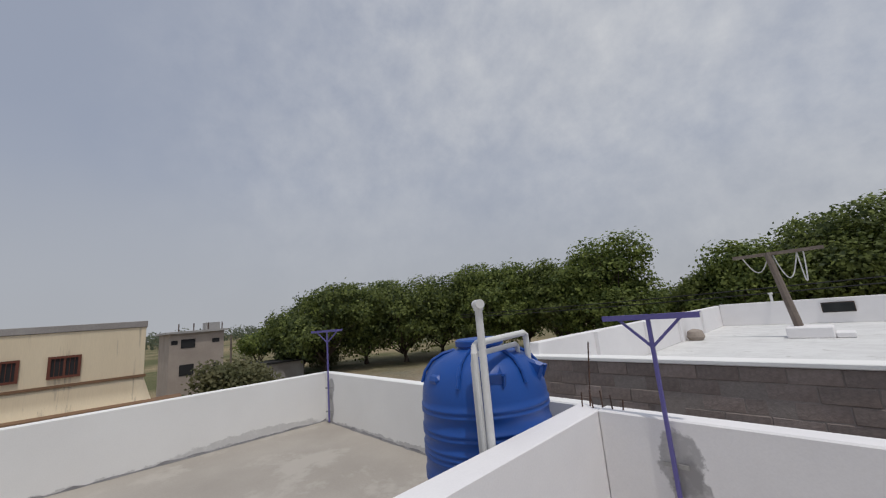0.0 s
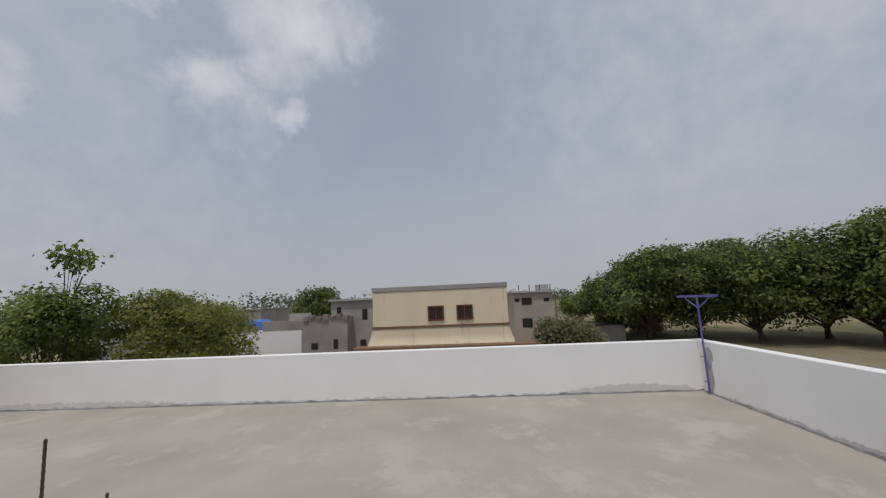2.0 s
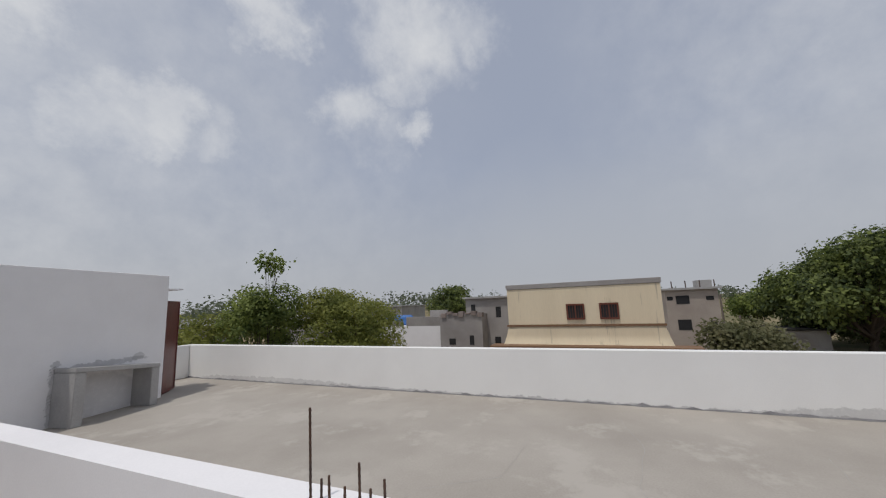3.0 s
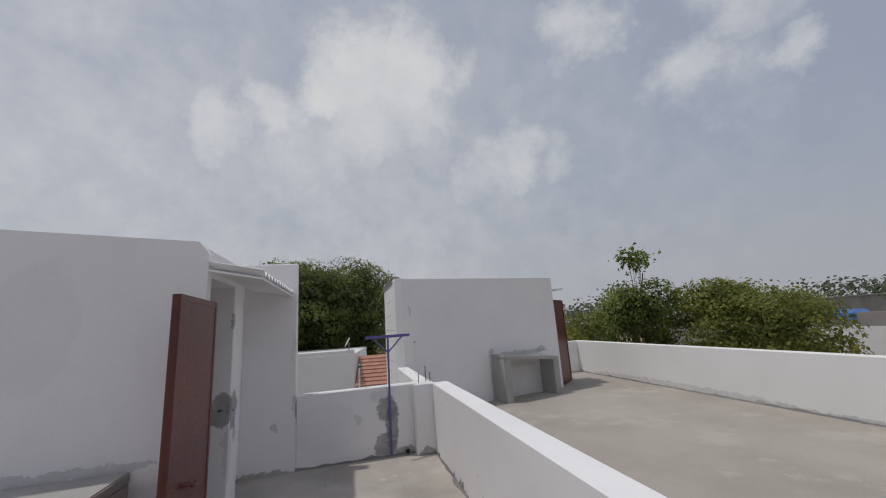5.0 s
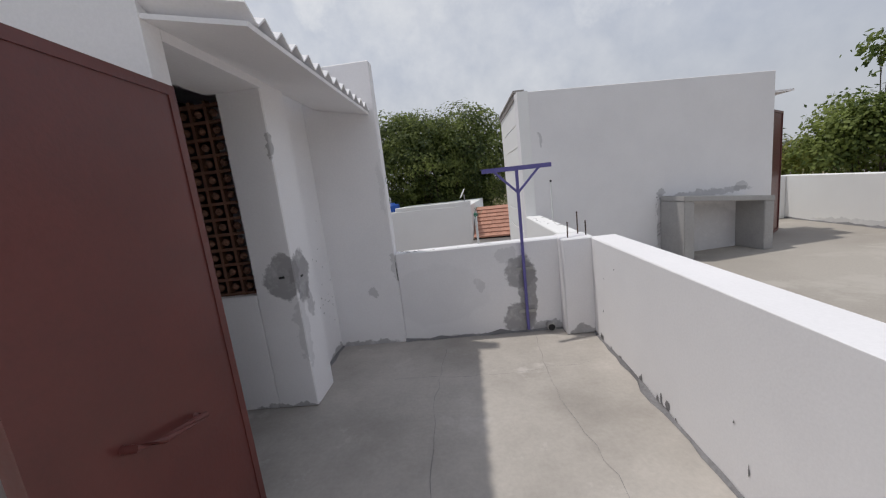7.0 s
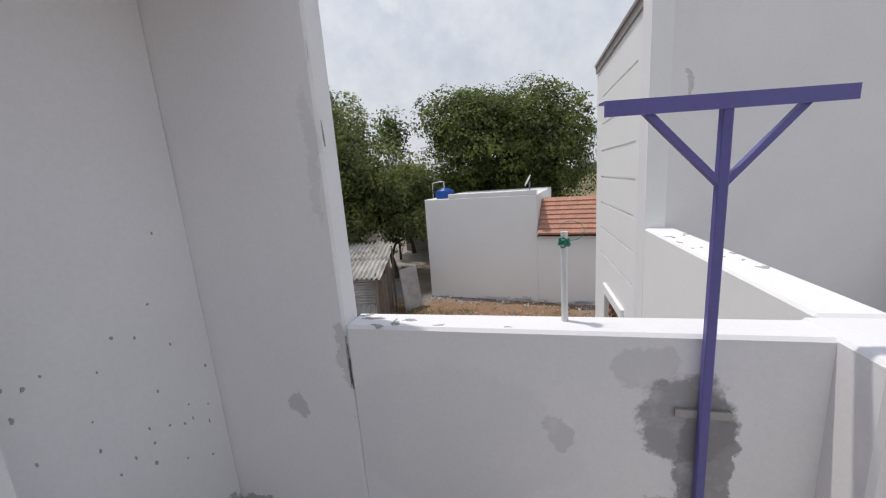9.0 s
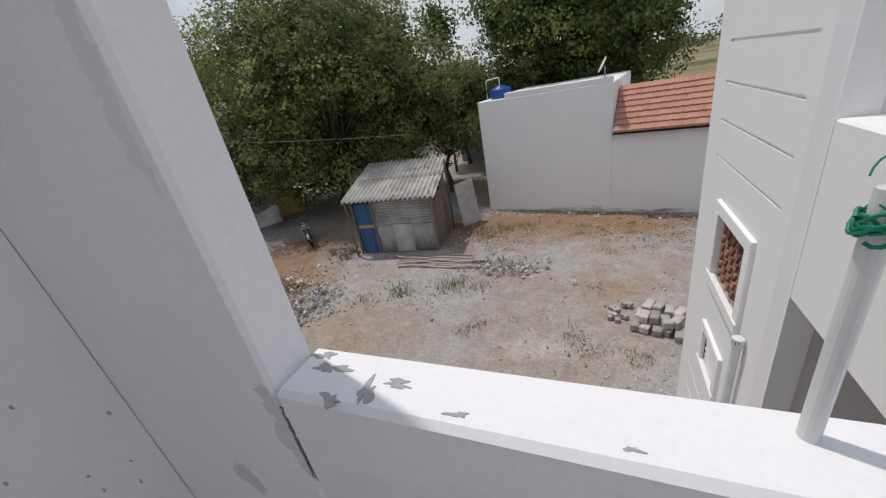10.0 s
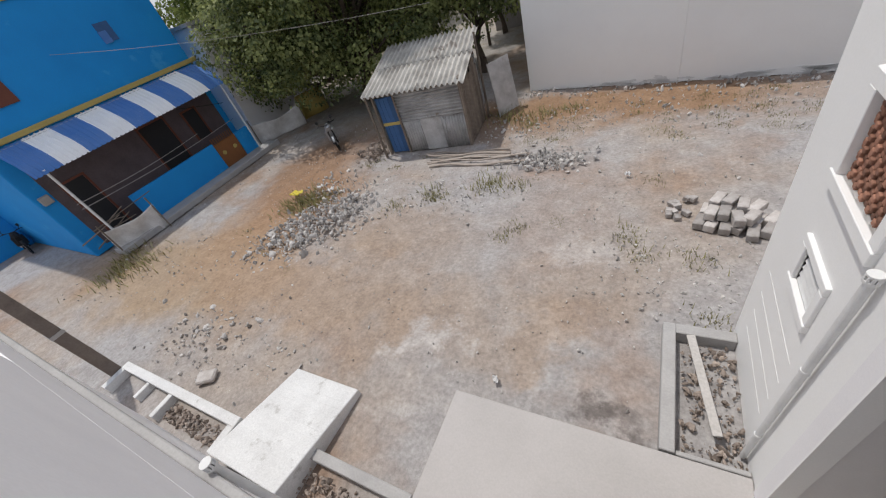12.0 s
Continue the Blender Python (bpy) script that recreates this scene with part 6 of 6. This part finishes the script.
def tree(m, label, mat_, centre, radii, k, leaves, size, trunk_h, trunk_r, seed, group="", category="tree", name="tree", hanging=()):
    t = thing(name, label, category, m, group)
    blobs = crown_blobs(centre, radii, k, seed) + list(hanging)
    part("trunk", trunk_mesh(blobs, trunk_h, trunk_r, seed), None, t)
    part("crown", leaf_cloud("crown", mat_, blobs, leaves, size, seed), None, t)
    return t


# by the yard
tree(pose(-13.8, 21.6, GZ), "large green neem tree with drooping sprays behind the shed", LEAF_NEEM, (0.3, 0, 5.1), (6.8, 5.3, 5.6), 34, 125000, 0.155, 3.2, 0.34, 5,
     hanging=[((-3.3, -3.0, 3.0), (1.9, 1.3, 1.5)), ((-1.6, -3.5, 2.9), (1.5, 1.2, 1.2)), ((0.2, -3.8, 3.2), (1.5, 1.2, 1.1)), ((-4.6, -2.6, 4.2), (1.4, 1.3, 1.5)), ((-2.6, -3.2, 5.0), (2.0, 1.4, 1.6)), ((-3.9, -2.6, 2.0), (1.0, 0.9, 0.9))])
tree(pose(-7.6, 22.6, GZ), "dark leafy tree hanging over the shed roof", LEAF_NEEM, (0, 0, 4.2), (2.6, 2.4, 2.8), 14, 22000, 0.15, 2.4, 0.16, 6)
tree(pose(-1.9, 29.0, GZ), "broad dense green tree behind the white house", LEAF_DARK, (0, 0, 6.3), (5.8, 5.0, 5.7), 30, 80000, 0.18, 3.4, 0.36, 7)
tree(pose(-8.6, 29.0, GZ), "small yellow-green tree beyond the lane", LEAF_LIGHT, (0, 0, 4.2), (2.4, 2.2, 2.6), 12, 9000, 0.2, 2.4, 0.14, 9)
tree(pose(-8.9, 27.0, GZ), "thin sparse young tree with feathery top", LEAF_MID, (0.2, 0, 7.6), (0.9, 0.8, 2.2), 9, 1500, 0.2, 6.0, 0.07, 10)
tree(pose(-30, 30, GZ), "hazy green tree far behind the blue house", LEAF_MID, (0, 0, 6.5), (6, 5, 5), 18, 16000, 0.3, 3.5, 0.3, 11)
tree(pose(-22, 38, GZ), "hazy green tree far behind the blue house", LEAF_MID, (0, 0, 6.5), (7, 5, 5), 18, 16000, 0.32, 3.5, 0.3, 12)
# wide belt of mango trees behind the back parapets
BELT = [(0.93, -0.37, 52, 4.2, 9.0), (0.905, -0.42, 50, 5.6, 10.8), (0.86, -0.51, 54, 6.0, 11.6), (0.803, -0.596, 51, 6.4, 11.6), (0.74, -0.67, 55, 6.4, 12.4), (0.69, -0.72, 52, 6.0, 12.3), (0.640, -0.77, 50, 5.6, 12.4), (0.57, -0.82, 53, 5.6, 11.9), (0.50, -0.866, 50, 5.4, 12.2),
        (0.43, -0.90, 49, 5.2, 13.2), (0.385, -0.923, 46, 4.8, 13.6), (0.295, -0.955, 58, 2.2, 6.8), (0.20, -0.98, 48, 2.6, 8.2), (0.13, -0.99, 46, 4.2, 10.9), (0.04, -1.0, 52, 6.0, 12.8), (-0.03, -1.0, 48, 6.2, 13.2), (-0.12, -0.99, 48, 6.4, 13.6), (-0.22, -0.97, 50, 6.4, 12.6)]
for i, (ax, ay, dist, r, h) in enumerate(BELT):
    tree(pose(-0.7 + ax * dist, -2.0 + ay * dist, GZ), "broad dark green mango tree in a belt of trees", LEAF_MID if i in (6, 7, 9, 10, 13) else LEAF_DARK,
         (0, 0, 0.6 + (h - 0.6) * 0.5), (r * 1.12, r, (h - 0.6) * 0.52), 24, 17000, 0.36, 2.0, 0.3, 30 + i, "belt of trees")
# thorn scrub beyond the twin terrace
tree(pose(16.8, 12.4, GZ), "wide yellow-green thorny shrub beyond the parapet", LEAF_LIGHT, (0, 0, 3.9), (3.0, 3.3, 2.95), 18, 26000, 0.15, 2.0, 0.12, 50, category="shrub", name="shrub")
tree(pose(14.2, 16.0, GZ), "feathery green thorn tree with a bare top", LEAF_MID, (0, 0, 4.4), (2.0, 2.0, 3.0), 12, 13000, 0.15, 2.4, 0.12, 51)
tree(pose(12.4, 18.0, GZ), "low yellow-green shrub beyond the parapet", LEAF_LIGHT, (0, 0, 3.5), (2.2, 2.6, 2.2), 12, 11000, 0.15, 1.8, 0.10, 52, category="shrub", name="shrub")
tree(pose(14.2, 15.7, GZ), "thin bare-stemmed shoot above the shrubs", LEAF_MID, (0.1, 0, 8.2), (0.55, 0.55, 0.55), 6, 380, 0.2, 7.4, 0.05, 53)
tree(pose(54, 21.0, GZ), "round dark tree among far houses", LEAF_DARK, (0, 0, 5.6), (3.6, 3.6, 3.0), 12, 8000, 0.34, 2.2, 0.2, 54)
tree(pose(52, -17.3, GZ), "small round tree in a dry field", LEAF_MID, (0, 0, 4.0), (3.0, 2.6, 1.9), 10, 6000, 0.28, 2.2, 0.15, 55)
for i, (x, y, r, h) in enumerate(((25.5, -7.8, 2.0, 3.6), (27.0, -9.6, 2.4, 3.3), (30, -10.5, 2.5, 2.6), (36, -11.0, 3.0, 2.2), (52, -26, 4.0, 2.0))):
    tree(pose(x, y, GZ), "grey-green dry thorn scrub in the field", LEAF_DRY, (0, 0, h * 0.6), (r, r * 0.7, h * 0.62), 12, 6500, 0.22, 0.5, 0.06, 60 + i, "scrub", "shrub", "shrub")

# far tree line round the horizon, its haze put into the leaf colour
r_far = np.random.RandomState(77)
blobs = []
for k in range(300):
    a, dist = 2 * math.pi * r_far.rand(), 190 + 320 * r_far.rand()
    s = 3 + 6 * r_far.rand()
    blobs.append(((dist * math.cos(a), dist * math.sin(a), GZ + s * 0.55), (s * 2.6, s * 2.6, s * (0.7 + 0.4 * r_far.rand()))))
far = part("far_tree_line", leaf_cloud("far_tree_line", LEAF_FAR, blobs, 70000, 1.8, 78), None, None)
tagged(far, "line of far trees and scrub, haze put into their desaturated green", "trees", kind="stuff")

# weeds in the yard
verts_, faces_ = [], []
r_w = random.Random(91)
clumps = [(-4.3, 13.3, 0.34), (-4.1, 13.2, 0.25), (-5.75, 12.8, 0.3), (-0.8, 11.5, 0.22), (-0.48, 11.0, 0.2), (0.3, 11.0, 0.22), (-6.7, 12.2, 0.25), (-5.6, 12.6, 0.2), (-3.45, 13.2, 0.25), (-3.2, 11.3, 0.15), (-3.0, 11.6, 0.15), (-10.5, 12.3, 0.45), (-10.1, 12.0, 0.4), (-14.8, 8.6, 0.5), (-15.6, 8.2, 0.5), (0.45, 9.75, 0.15), (-10.8, 12.1, 0.4), (-9.9, 12.3, 0.35), (-10.3, 12.6, 0.35), (-9.5, 12.4, 0.3), (-5.0, 17.4, 0.4), (-4.4, 17.2, 0.35), (-3.6, 17.3, 0.3), (-2.9, 17.6, 0.25), (-4.0, 16.6, 0.25), (-16.0, 8.9, 0.45)]
for i in range(34):
    clumps.append((r_w.uniform(-13, 4), r_w.uniform(9, 18.5), r_w.uniform(0.03, 0.10)))
for i in range(40):
    clumps.append((r_w.uniform(-4.5, 3), r_w.gauss(16.8, 0.8), r_w.uniform(0.03, 0.10)))
for cx, cy, h in clumps:
    for q in range(int(50 + 160 * h)):
        x, y = cx + r_w.gauss(0, max(h * 0.8, 0.14)), cy + r_w.gauss(0, max(h * 0.8, 0.12))
        hh, a = h * r_w.uniform(0.2, 0.7), r_w.uniform(0, 6.28)
        w_ = 0.006 + 0.02 * h
        k = len(verts_)
        tip = (x + math.cos(a) * hh * 0.6, y + math.sin(a) * hh * 0.6, GZ + hh)
        verts_ += [(x - math.sin(a) * w_, y + math.cos(a) * w_, GZ - 0.02), (x + math.sin(a) * w_, y - math.cos(a) * w_, GZ - 0.02), tip]
        faces_.append((k, k + 1, k + 2))
weeds = part("weeds", mesh_of("weeds", verts_, faces_, DRY_GRASS), None, None)
tagged(weeds, "dry brown-green weeds and grass tufts", "weeds", kind="stuff")


# ---------------------------------------------------------------- houses beyond the twin terrace
cream = thing("cream_house", "cream house with rain-streaked wall and two barred windows", "house", pose(18.38, -3.56, GZ, 0, 0, -2.7))
part("wall", boxed((0.0, 0.0, 3.0), (9.0, 7.08, 6.23), bevel=0.02), CREAM, cream)
part("lower_wall", boxed((0.05, 0.05, 0), (9.0, 7.05, 3.0)), CREAM, cream)
part("coping", boxed((-0.04, -0.04, 6.234), (9.0, 7.12, 6.47), bevel=0.01), OLD_PLASTER, cream, "weathered grey coping")
part("string_course", boxed((-0.06, -0.06, 4.32), (0.0, 7.14, 4.42)), CREAM_TRIM, cream)
part("flared_skirt", sheet(lambda u, v: (-0.02 - 0.5 * max(0, v - 0.45) ** 1.5, -0.3 * v + u * (7.08 + 0.6 * v), 4.30 - v * 0.98), 12, 10, 0.05, "flared_skirt", CREAM), None, cream)
part("eave", boxed((-0.85, -1.2, 3.34), (0.1, 7.9, 3.46), bevel=0.01), CREAM_TRIM, cream)
for y0 in (1.85, 3.35):
    # Near-black pane on the wall for the unlit room behind the bars.
    w = part("window", boxed((-0.03, y0, 4.70), (0.02, y0 + 0.72, 5.34)), DARK, cream, "small barred window with red-brown frame")
    for nm, lo, hi in (("frame_rail", (-0.07, y0 - 0.06, 4.64), (-0.03, y0 + 0.78, 4.72)), ("frame_rail", (-0.07, y0 - 0.06, 5.32), (-0.03, y0 + 0.78, 5.40)), ("frame_stile", (-0.07, y0 - 0.06, 4.72), (-0.03, y0 + 0.02, 5.32)), ("frame_stile", (-0.07, y0 + 0.70, 4.72), (-0.03, y0 + 0.78, 5.32)), ("frame_stile", (-0.06, y0 + 0.33, 4.72), (-0.032, y0 + 0.39, 5.32))):
        part(nm, boxed(lo, hi), WOOD_RED, w)
    for k in range(5):
        part("bar", boxed((-0.05, y0 + 0.10 + k * 0.125, 4.72), (-0.035, y0 + 0.115 + k * 0.125, 5.32)), WOOD_RED, w)

grey = thing("unfinished_house", "unfinished two-storey cement block house with dark window holes", "house", pose(33.3, -9.4, GZ))
part("wall", boxed((0, 0, 0), (7, 3.5, 6.0)), TAN_BLOCK, grey)
part("roof_slab", boxed((-0.25, -0.25, 6.0), (7.2, 3.75, 6.15)), CEMENT, grey)
# Holes are near-black panels on a solid wall, dark as unlit rooms.
for y0, z0, w_, h_ in ((1.9, 4.9, 0.9, 0.65), (1.95, 2.9, 0.9, 0.8), (0.3, 5.15, 0.5, 0.3), (0.3, 3.3, 0.4, 0.3), (3.0, 5.2, 0.4, 0.3)):
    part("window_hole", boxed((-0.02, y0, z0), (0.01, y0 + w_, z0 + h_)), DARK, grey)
part("stair_box", boxed((0.4, 0.2, 6.15), (1.6, 1.2, 6.7)), CEMENT, grey)
for i in range(4):
    bm = bmesh.new()
    rod(bm, (0.2, 0.1 + i * 0.95, 6.15), (0.2, 0.1 + i * 0.95, 6.7), 0.04)
    part("column_bar", bm, RUST, grey)

old = thing("old_house", "old weathered grey masonry house with small dark openings", "house", pose(24.0, 4.6, GZ))
part("wall", boxed((0, 0, 0), (6, 3.1, 5.9)), OLD_PLASTER, old)
part("roof_edge", boxed((-0.2, -0.1, 5.9), (6, 3.25, 6.02)), CEMENT, old)
part("lower_wall", boxed((-1.2, 1.6, 0), (0, 4.6, 4.9)), OLD_PLASTER, old)
# Near-black panels laid on the walls in place of shaded openings.
for x, y0, z0, w_, h_ in ((-0.02, 0.6, 4.6, 0.35, 0.7), (-0.02, 0.7, 2.6, 0.4, 0.7), (-1.22, 2.2, 2.9, 0.3, 0.6), (-1.22, 3.5, 2.9, 0.45, 0.4), (-0.02, 2.4, 5.0, 0.3, 0.5)):
    part("opening", boxed((x, y0, z0), (x + 0.03, y0 + w_, z0 + h_)), DARK, old)
for i in range(7):
    part("ledge", boxed((-1.3, 1.55 + 0.43 * i, 4.7 + 0.1 * (i % 3)), (-0.9, 1.9 + 0.43 * i, 4.98 + 0.1 * (i % 2))), GREY_BLOCK, old)
pale = thing("low_house", "low pale house with broken grey parapet", "house", pose(23.5, 9.2, GZ))
part("wall", boxed((0, 0, 0), (7, 6.5, 4.1)), WHITE, pale)
part("parapet", boxed((0, 0, 4.104), (0.3, 3.0, 4.75)), OLD_PLASTER, pale)
part("parapet", boxed((0, 3.4, 4.104), (0.3, 6.5, 4.45)), OLD_PLASTER, pale)
part("parapet", boxed((2.5, 0.8, 4.104), (2.8, 2.2, 5.15)), OLD_PLASTER, pale)
part("tarpaulin", boxed((1.2, 3.6, 4.104), (2.4, 5.6, 4.85), bevel=0.15), BLUE_SHEET, pale, "faded blue tarpaulin")
for i, (x, y, w_, d_, h_) in enumerate(((30, 26, 6, 5, 4.2), (38, 34, 8, 6, 4.6), (60, 33, 10, 8, 5.4), (70, 60, 12, 8, 5.0), (20.5, 33, 6, 4, 4.3), (28, 48, 8, 5, 4.6))):
    h = thing("far_house", "small flat-roofed pale house far off", "house", pose(x, y, GZ), "far houses")
    part("wall", boxed((0, 0, 0), (w_, d_, h_)), WHITE if i % 2 else OLD_PLASTER, h)
    part("roof_slab", boxed((-0.2, -0.2, h_ + 0.002), (w_ + 0.2, d_ + 0.2, h_ + 0.15)), CEMENT, h)
low_shed = thing("field_shed", "low grey block shed with flat dark roof", "shed", pose(44, -20.0, GZ))
part("wall", boxed((0, 0, 0), (4, 6.0, 1.9)), OLD_PLASTER, low_shed)
part("roof", boxed((-0.3, -0.3, 1.904), (4.2, 6.4, 2.05), turn=Matrix.Rotation(radians(1.5), 4, "X")), DARK, low_shed)
for i, (x, y, h) in enumerate(((47, -13.0, 5.5), (44, -13.6, 3.4))):
    t = thing("field_post", "dark wooden post in the field", "post", pose(x, y, GZ))
    bm = bmesh.new()
    rod(bm, (0, 0, 0), (0.05, 0, h), 0.12, 0.09)
    part("post", bm, POLE, t)

# ---------------------------------------------------------------- terrace of the house behind
rear = structure("rear_house_body", boxed((-14.0, -24.0, GZ), (3.45, -8.17, 0.2)), OLD_PLASTER, "lower storey of the white terraced house behind")
structure("floor_rear", boxed((-14.0, -24.0, 0.204), (3.45, -8.17, 0.30)), WORN_WHITE, "pale whitewashed roof terrace floor behind", "floor")
structure("wall_rear_east", boxed((3.25, -23.0, 0.3), (3.45, -8.17, 1.2), bevel=0.015), WHITE, "white parapet of the rear terrace")
structure("wall_rear_far", boxed((-14.0, -23.0, 0.3), (3.245, -22.8, 1.24), bevel=0.015), WHITE, "white far parapet of the rear terrace")
for y in (-10.5, -13.5, -16.5, -19.5):
    structure("wall_rear_pier", boxed((3.17, y - 0.12, 0.3), (3.247, y + 0.12, 1.18)), WHITE, "white pier of the rear parapet", "column")
structure("trim_rear_coping", boxed((-14.0, -8.26, 0.93), (3.45, -7.96, 0.99), bevel=0.01), WHITE_NEW, "white coping of the block wall", "trim")
board = thing("black_board", "black rectangular board leaning on the far parapet", "board", pose(-0.85, -22.76, 0.72, -6, 0, 0))
part("panel", boxed((0, 0, 0), (0.85, 0.04, 0.34), bevel=0.008), BLACK_SIGN, board)
part("rim", boxed((-0.02, -0.02, -0.02), (0.87, 0.0, 0.36)), RUST, board)
basin = thing("cement_basin", "whitewashed cement block base of a leaning post", "base", pose(0.2, -17.6, 0.3))
part("block", boxed((-0.5, -0.4, 0), (0.5, 0.4, 0.32), bevel=0.03), WHITE, basin)
part("step", boxed((-0.9, -0.3, 0), (-0.502, 0.35, 0.16), bevel=0.03), WHITE, basin)
lean_post = thing("leaning_post", "leaning brown post with cross-arm and hanging wires", "pole", pose(0.42, -17.7, 0.62))
bm = bmesh.new()
rod(bm, (0, 0, 0), (0.32, 0, 2.3), 0.11, 0.09, 8)
part("post", bm, POLE, lean_post)
bm = bmesh.new()
box(bm, (-0.95, -0.05, 2.20), (1.2, 0.05, 2.30))
part("cross_arm", bm, POLE, lean_post)
for x0, x1, sag in ((0.3, 0.95, 0.5), (0.2, -0.35, 0.75), (-0.35, -0.5, 0.9)):
    bm = bmesh.new()
    tube(bm, [(x0 + (x1 - x0) * k / 10, -0.06, 2.2 - sag * math.sin(math.pi * k / 10)) for k in range(11)], 0.018, 5)
    part("loose_wire", bm, TARP, lean_post)
pot = thing("straw_bundle", "small straw coloured bundle on the rear terrace", "bundle", pose(2.95, -17.0, 0.3))
bm = bmesh.new()
lathe(bm, [(0.2, 0), (0.27, 0.12), (0.22, 0.3), (0.1, 0.36), (0.02, 0.37)], 14)
part("bundle", bm, BAMBOO, pot)
vp = thing("vent_pipe", "short white vent pipe on the far parapet", "pipe", pose(1.4, -22.7, 1.24))
bm = bmesh.new()
rod(bm, (0, 0, 0), (0, 0, 0.3), 0.05)
rod(bm, (0, 0, 0.3), (0, 0, 0.38), 0.08)
part("pipe", bm, PVC, vp)
for z0, z1 in ((1.75, 1.95), (1.5, 1.72)):
    cable((-30, -21.0, z1 + 0.9), (24, -27.0, z0), 0.4, 0.025, "sagging dark overhead cable behind the rear terrace")

# block wall of the rear house, brick by brick
rear_wall = structure("wall_blocks", boxed((-14.0, -8.16, GZ), (3.45, -8.013, 0.925)), MORTAR, "rough cement block wall facing the terraces")
bb = boxed((-0.2145, -0.02, -0.0895), (0.2145, 0.055, 0.0895), bevel=0.008)
block_mesh = finish("block", bb, GREY_BLOCK)
for j in range(8):
    for i in range(24):
        x = -6.8 + i * 0.435 + (0.217 if j % 2 else 0)
        if x > 3.25:
            continue
        o = part("block", block_mesh, None, rear_wall)
        o.matrix_basis = pose(x, -8.06 + rnd.uniform(-0.012, 0.012), 0.835 - j * 0.185, 0, rnd.uniform(-0.7, 0.7), rnd.uniform(-0.8, 0.8))

# litter
for i, (x, y, m_, label) in enumerate(((-10.9, 12.5, YELLOW_PLASTIC, "crumpled yellow plastic sheet on the rubble"), (-10.1, 12.9, TARP, "crumpled white plastic bag on the rubble"), (-9.5, 12.75, TARP, "crumpled white plastic bag on the rubble"), (-2.3, 8.0, TARP, "small white scrap on the earth"), (-0.95, 13.6, TARP, "white scrap near the blocks"))):
    t = thing("plastic_scrap", label, "litter", pose(x, y, GZ + 0.04 + (0.1 if i < 3 else 0), 0, 0, 40 * i), "litter")
    k = 0.45 if i == 0 else 0.22 if i < 3 else 0.12
    part("sheet", sheet(lambda u, v, k=k, i=i: ((u - 0.5) * k, (v - 0.5) * k * 0.6, 0.05 * math.sin(9 * u + i) * math.sin(7 * v + 2 * i) + 0.04), 8, 6, 0.006, "sheet", m_), None, t)
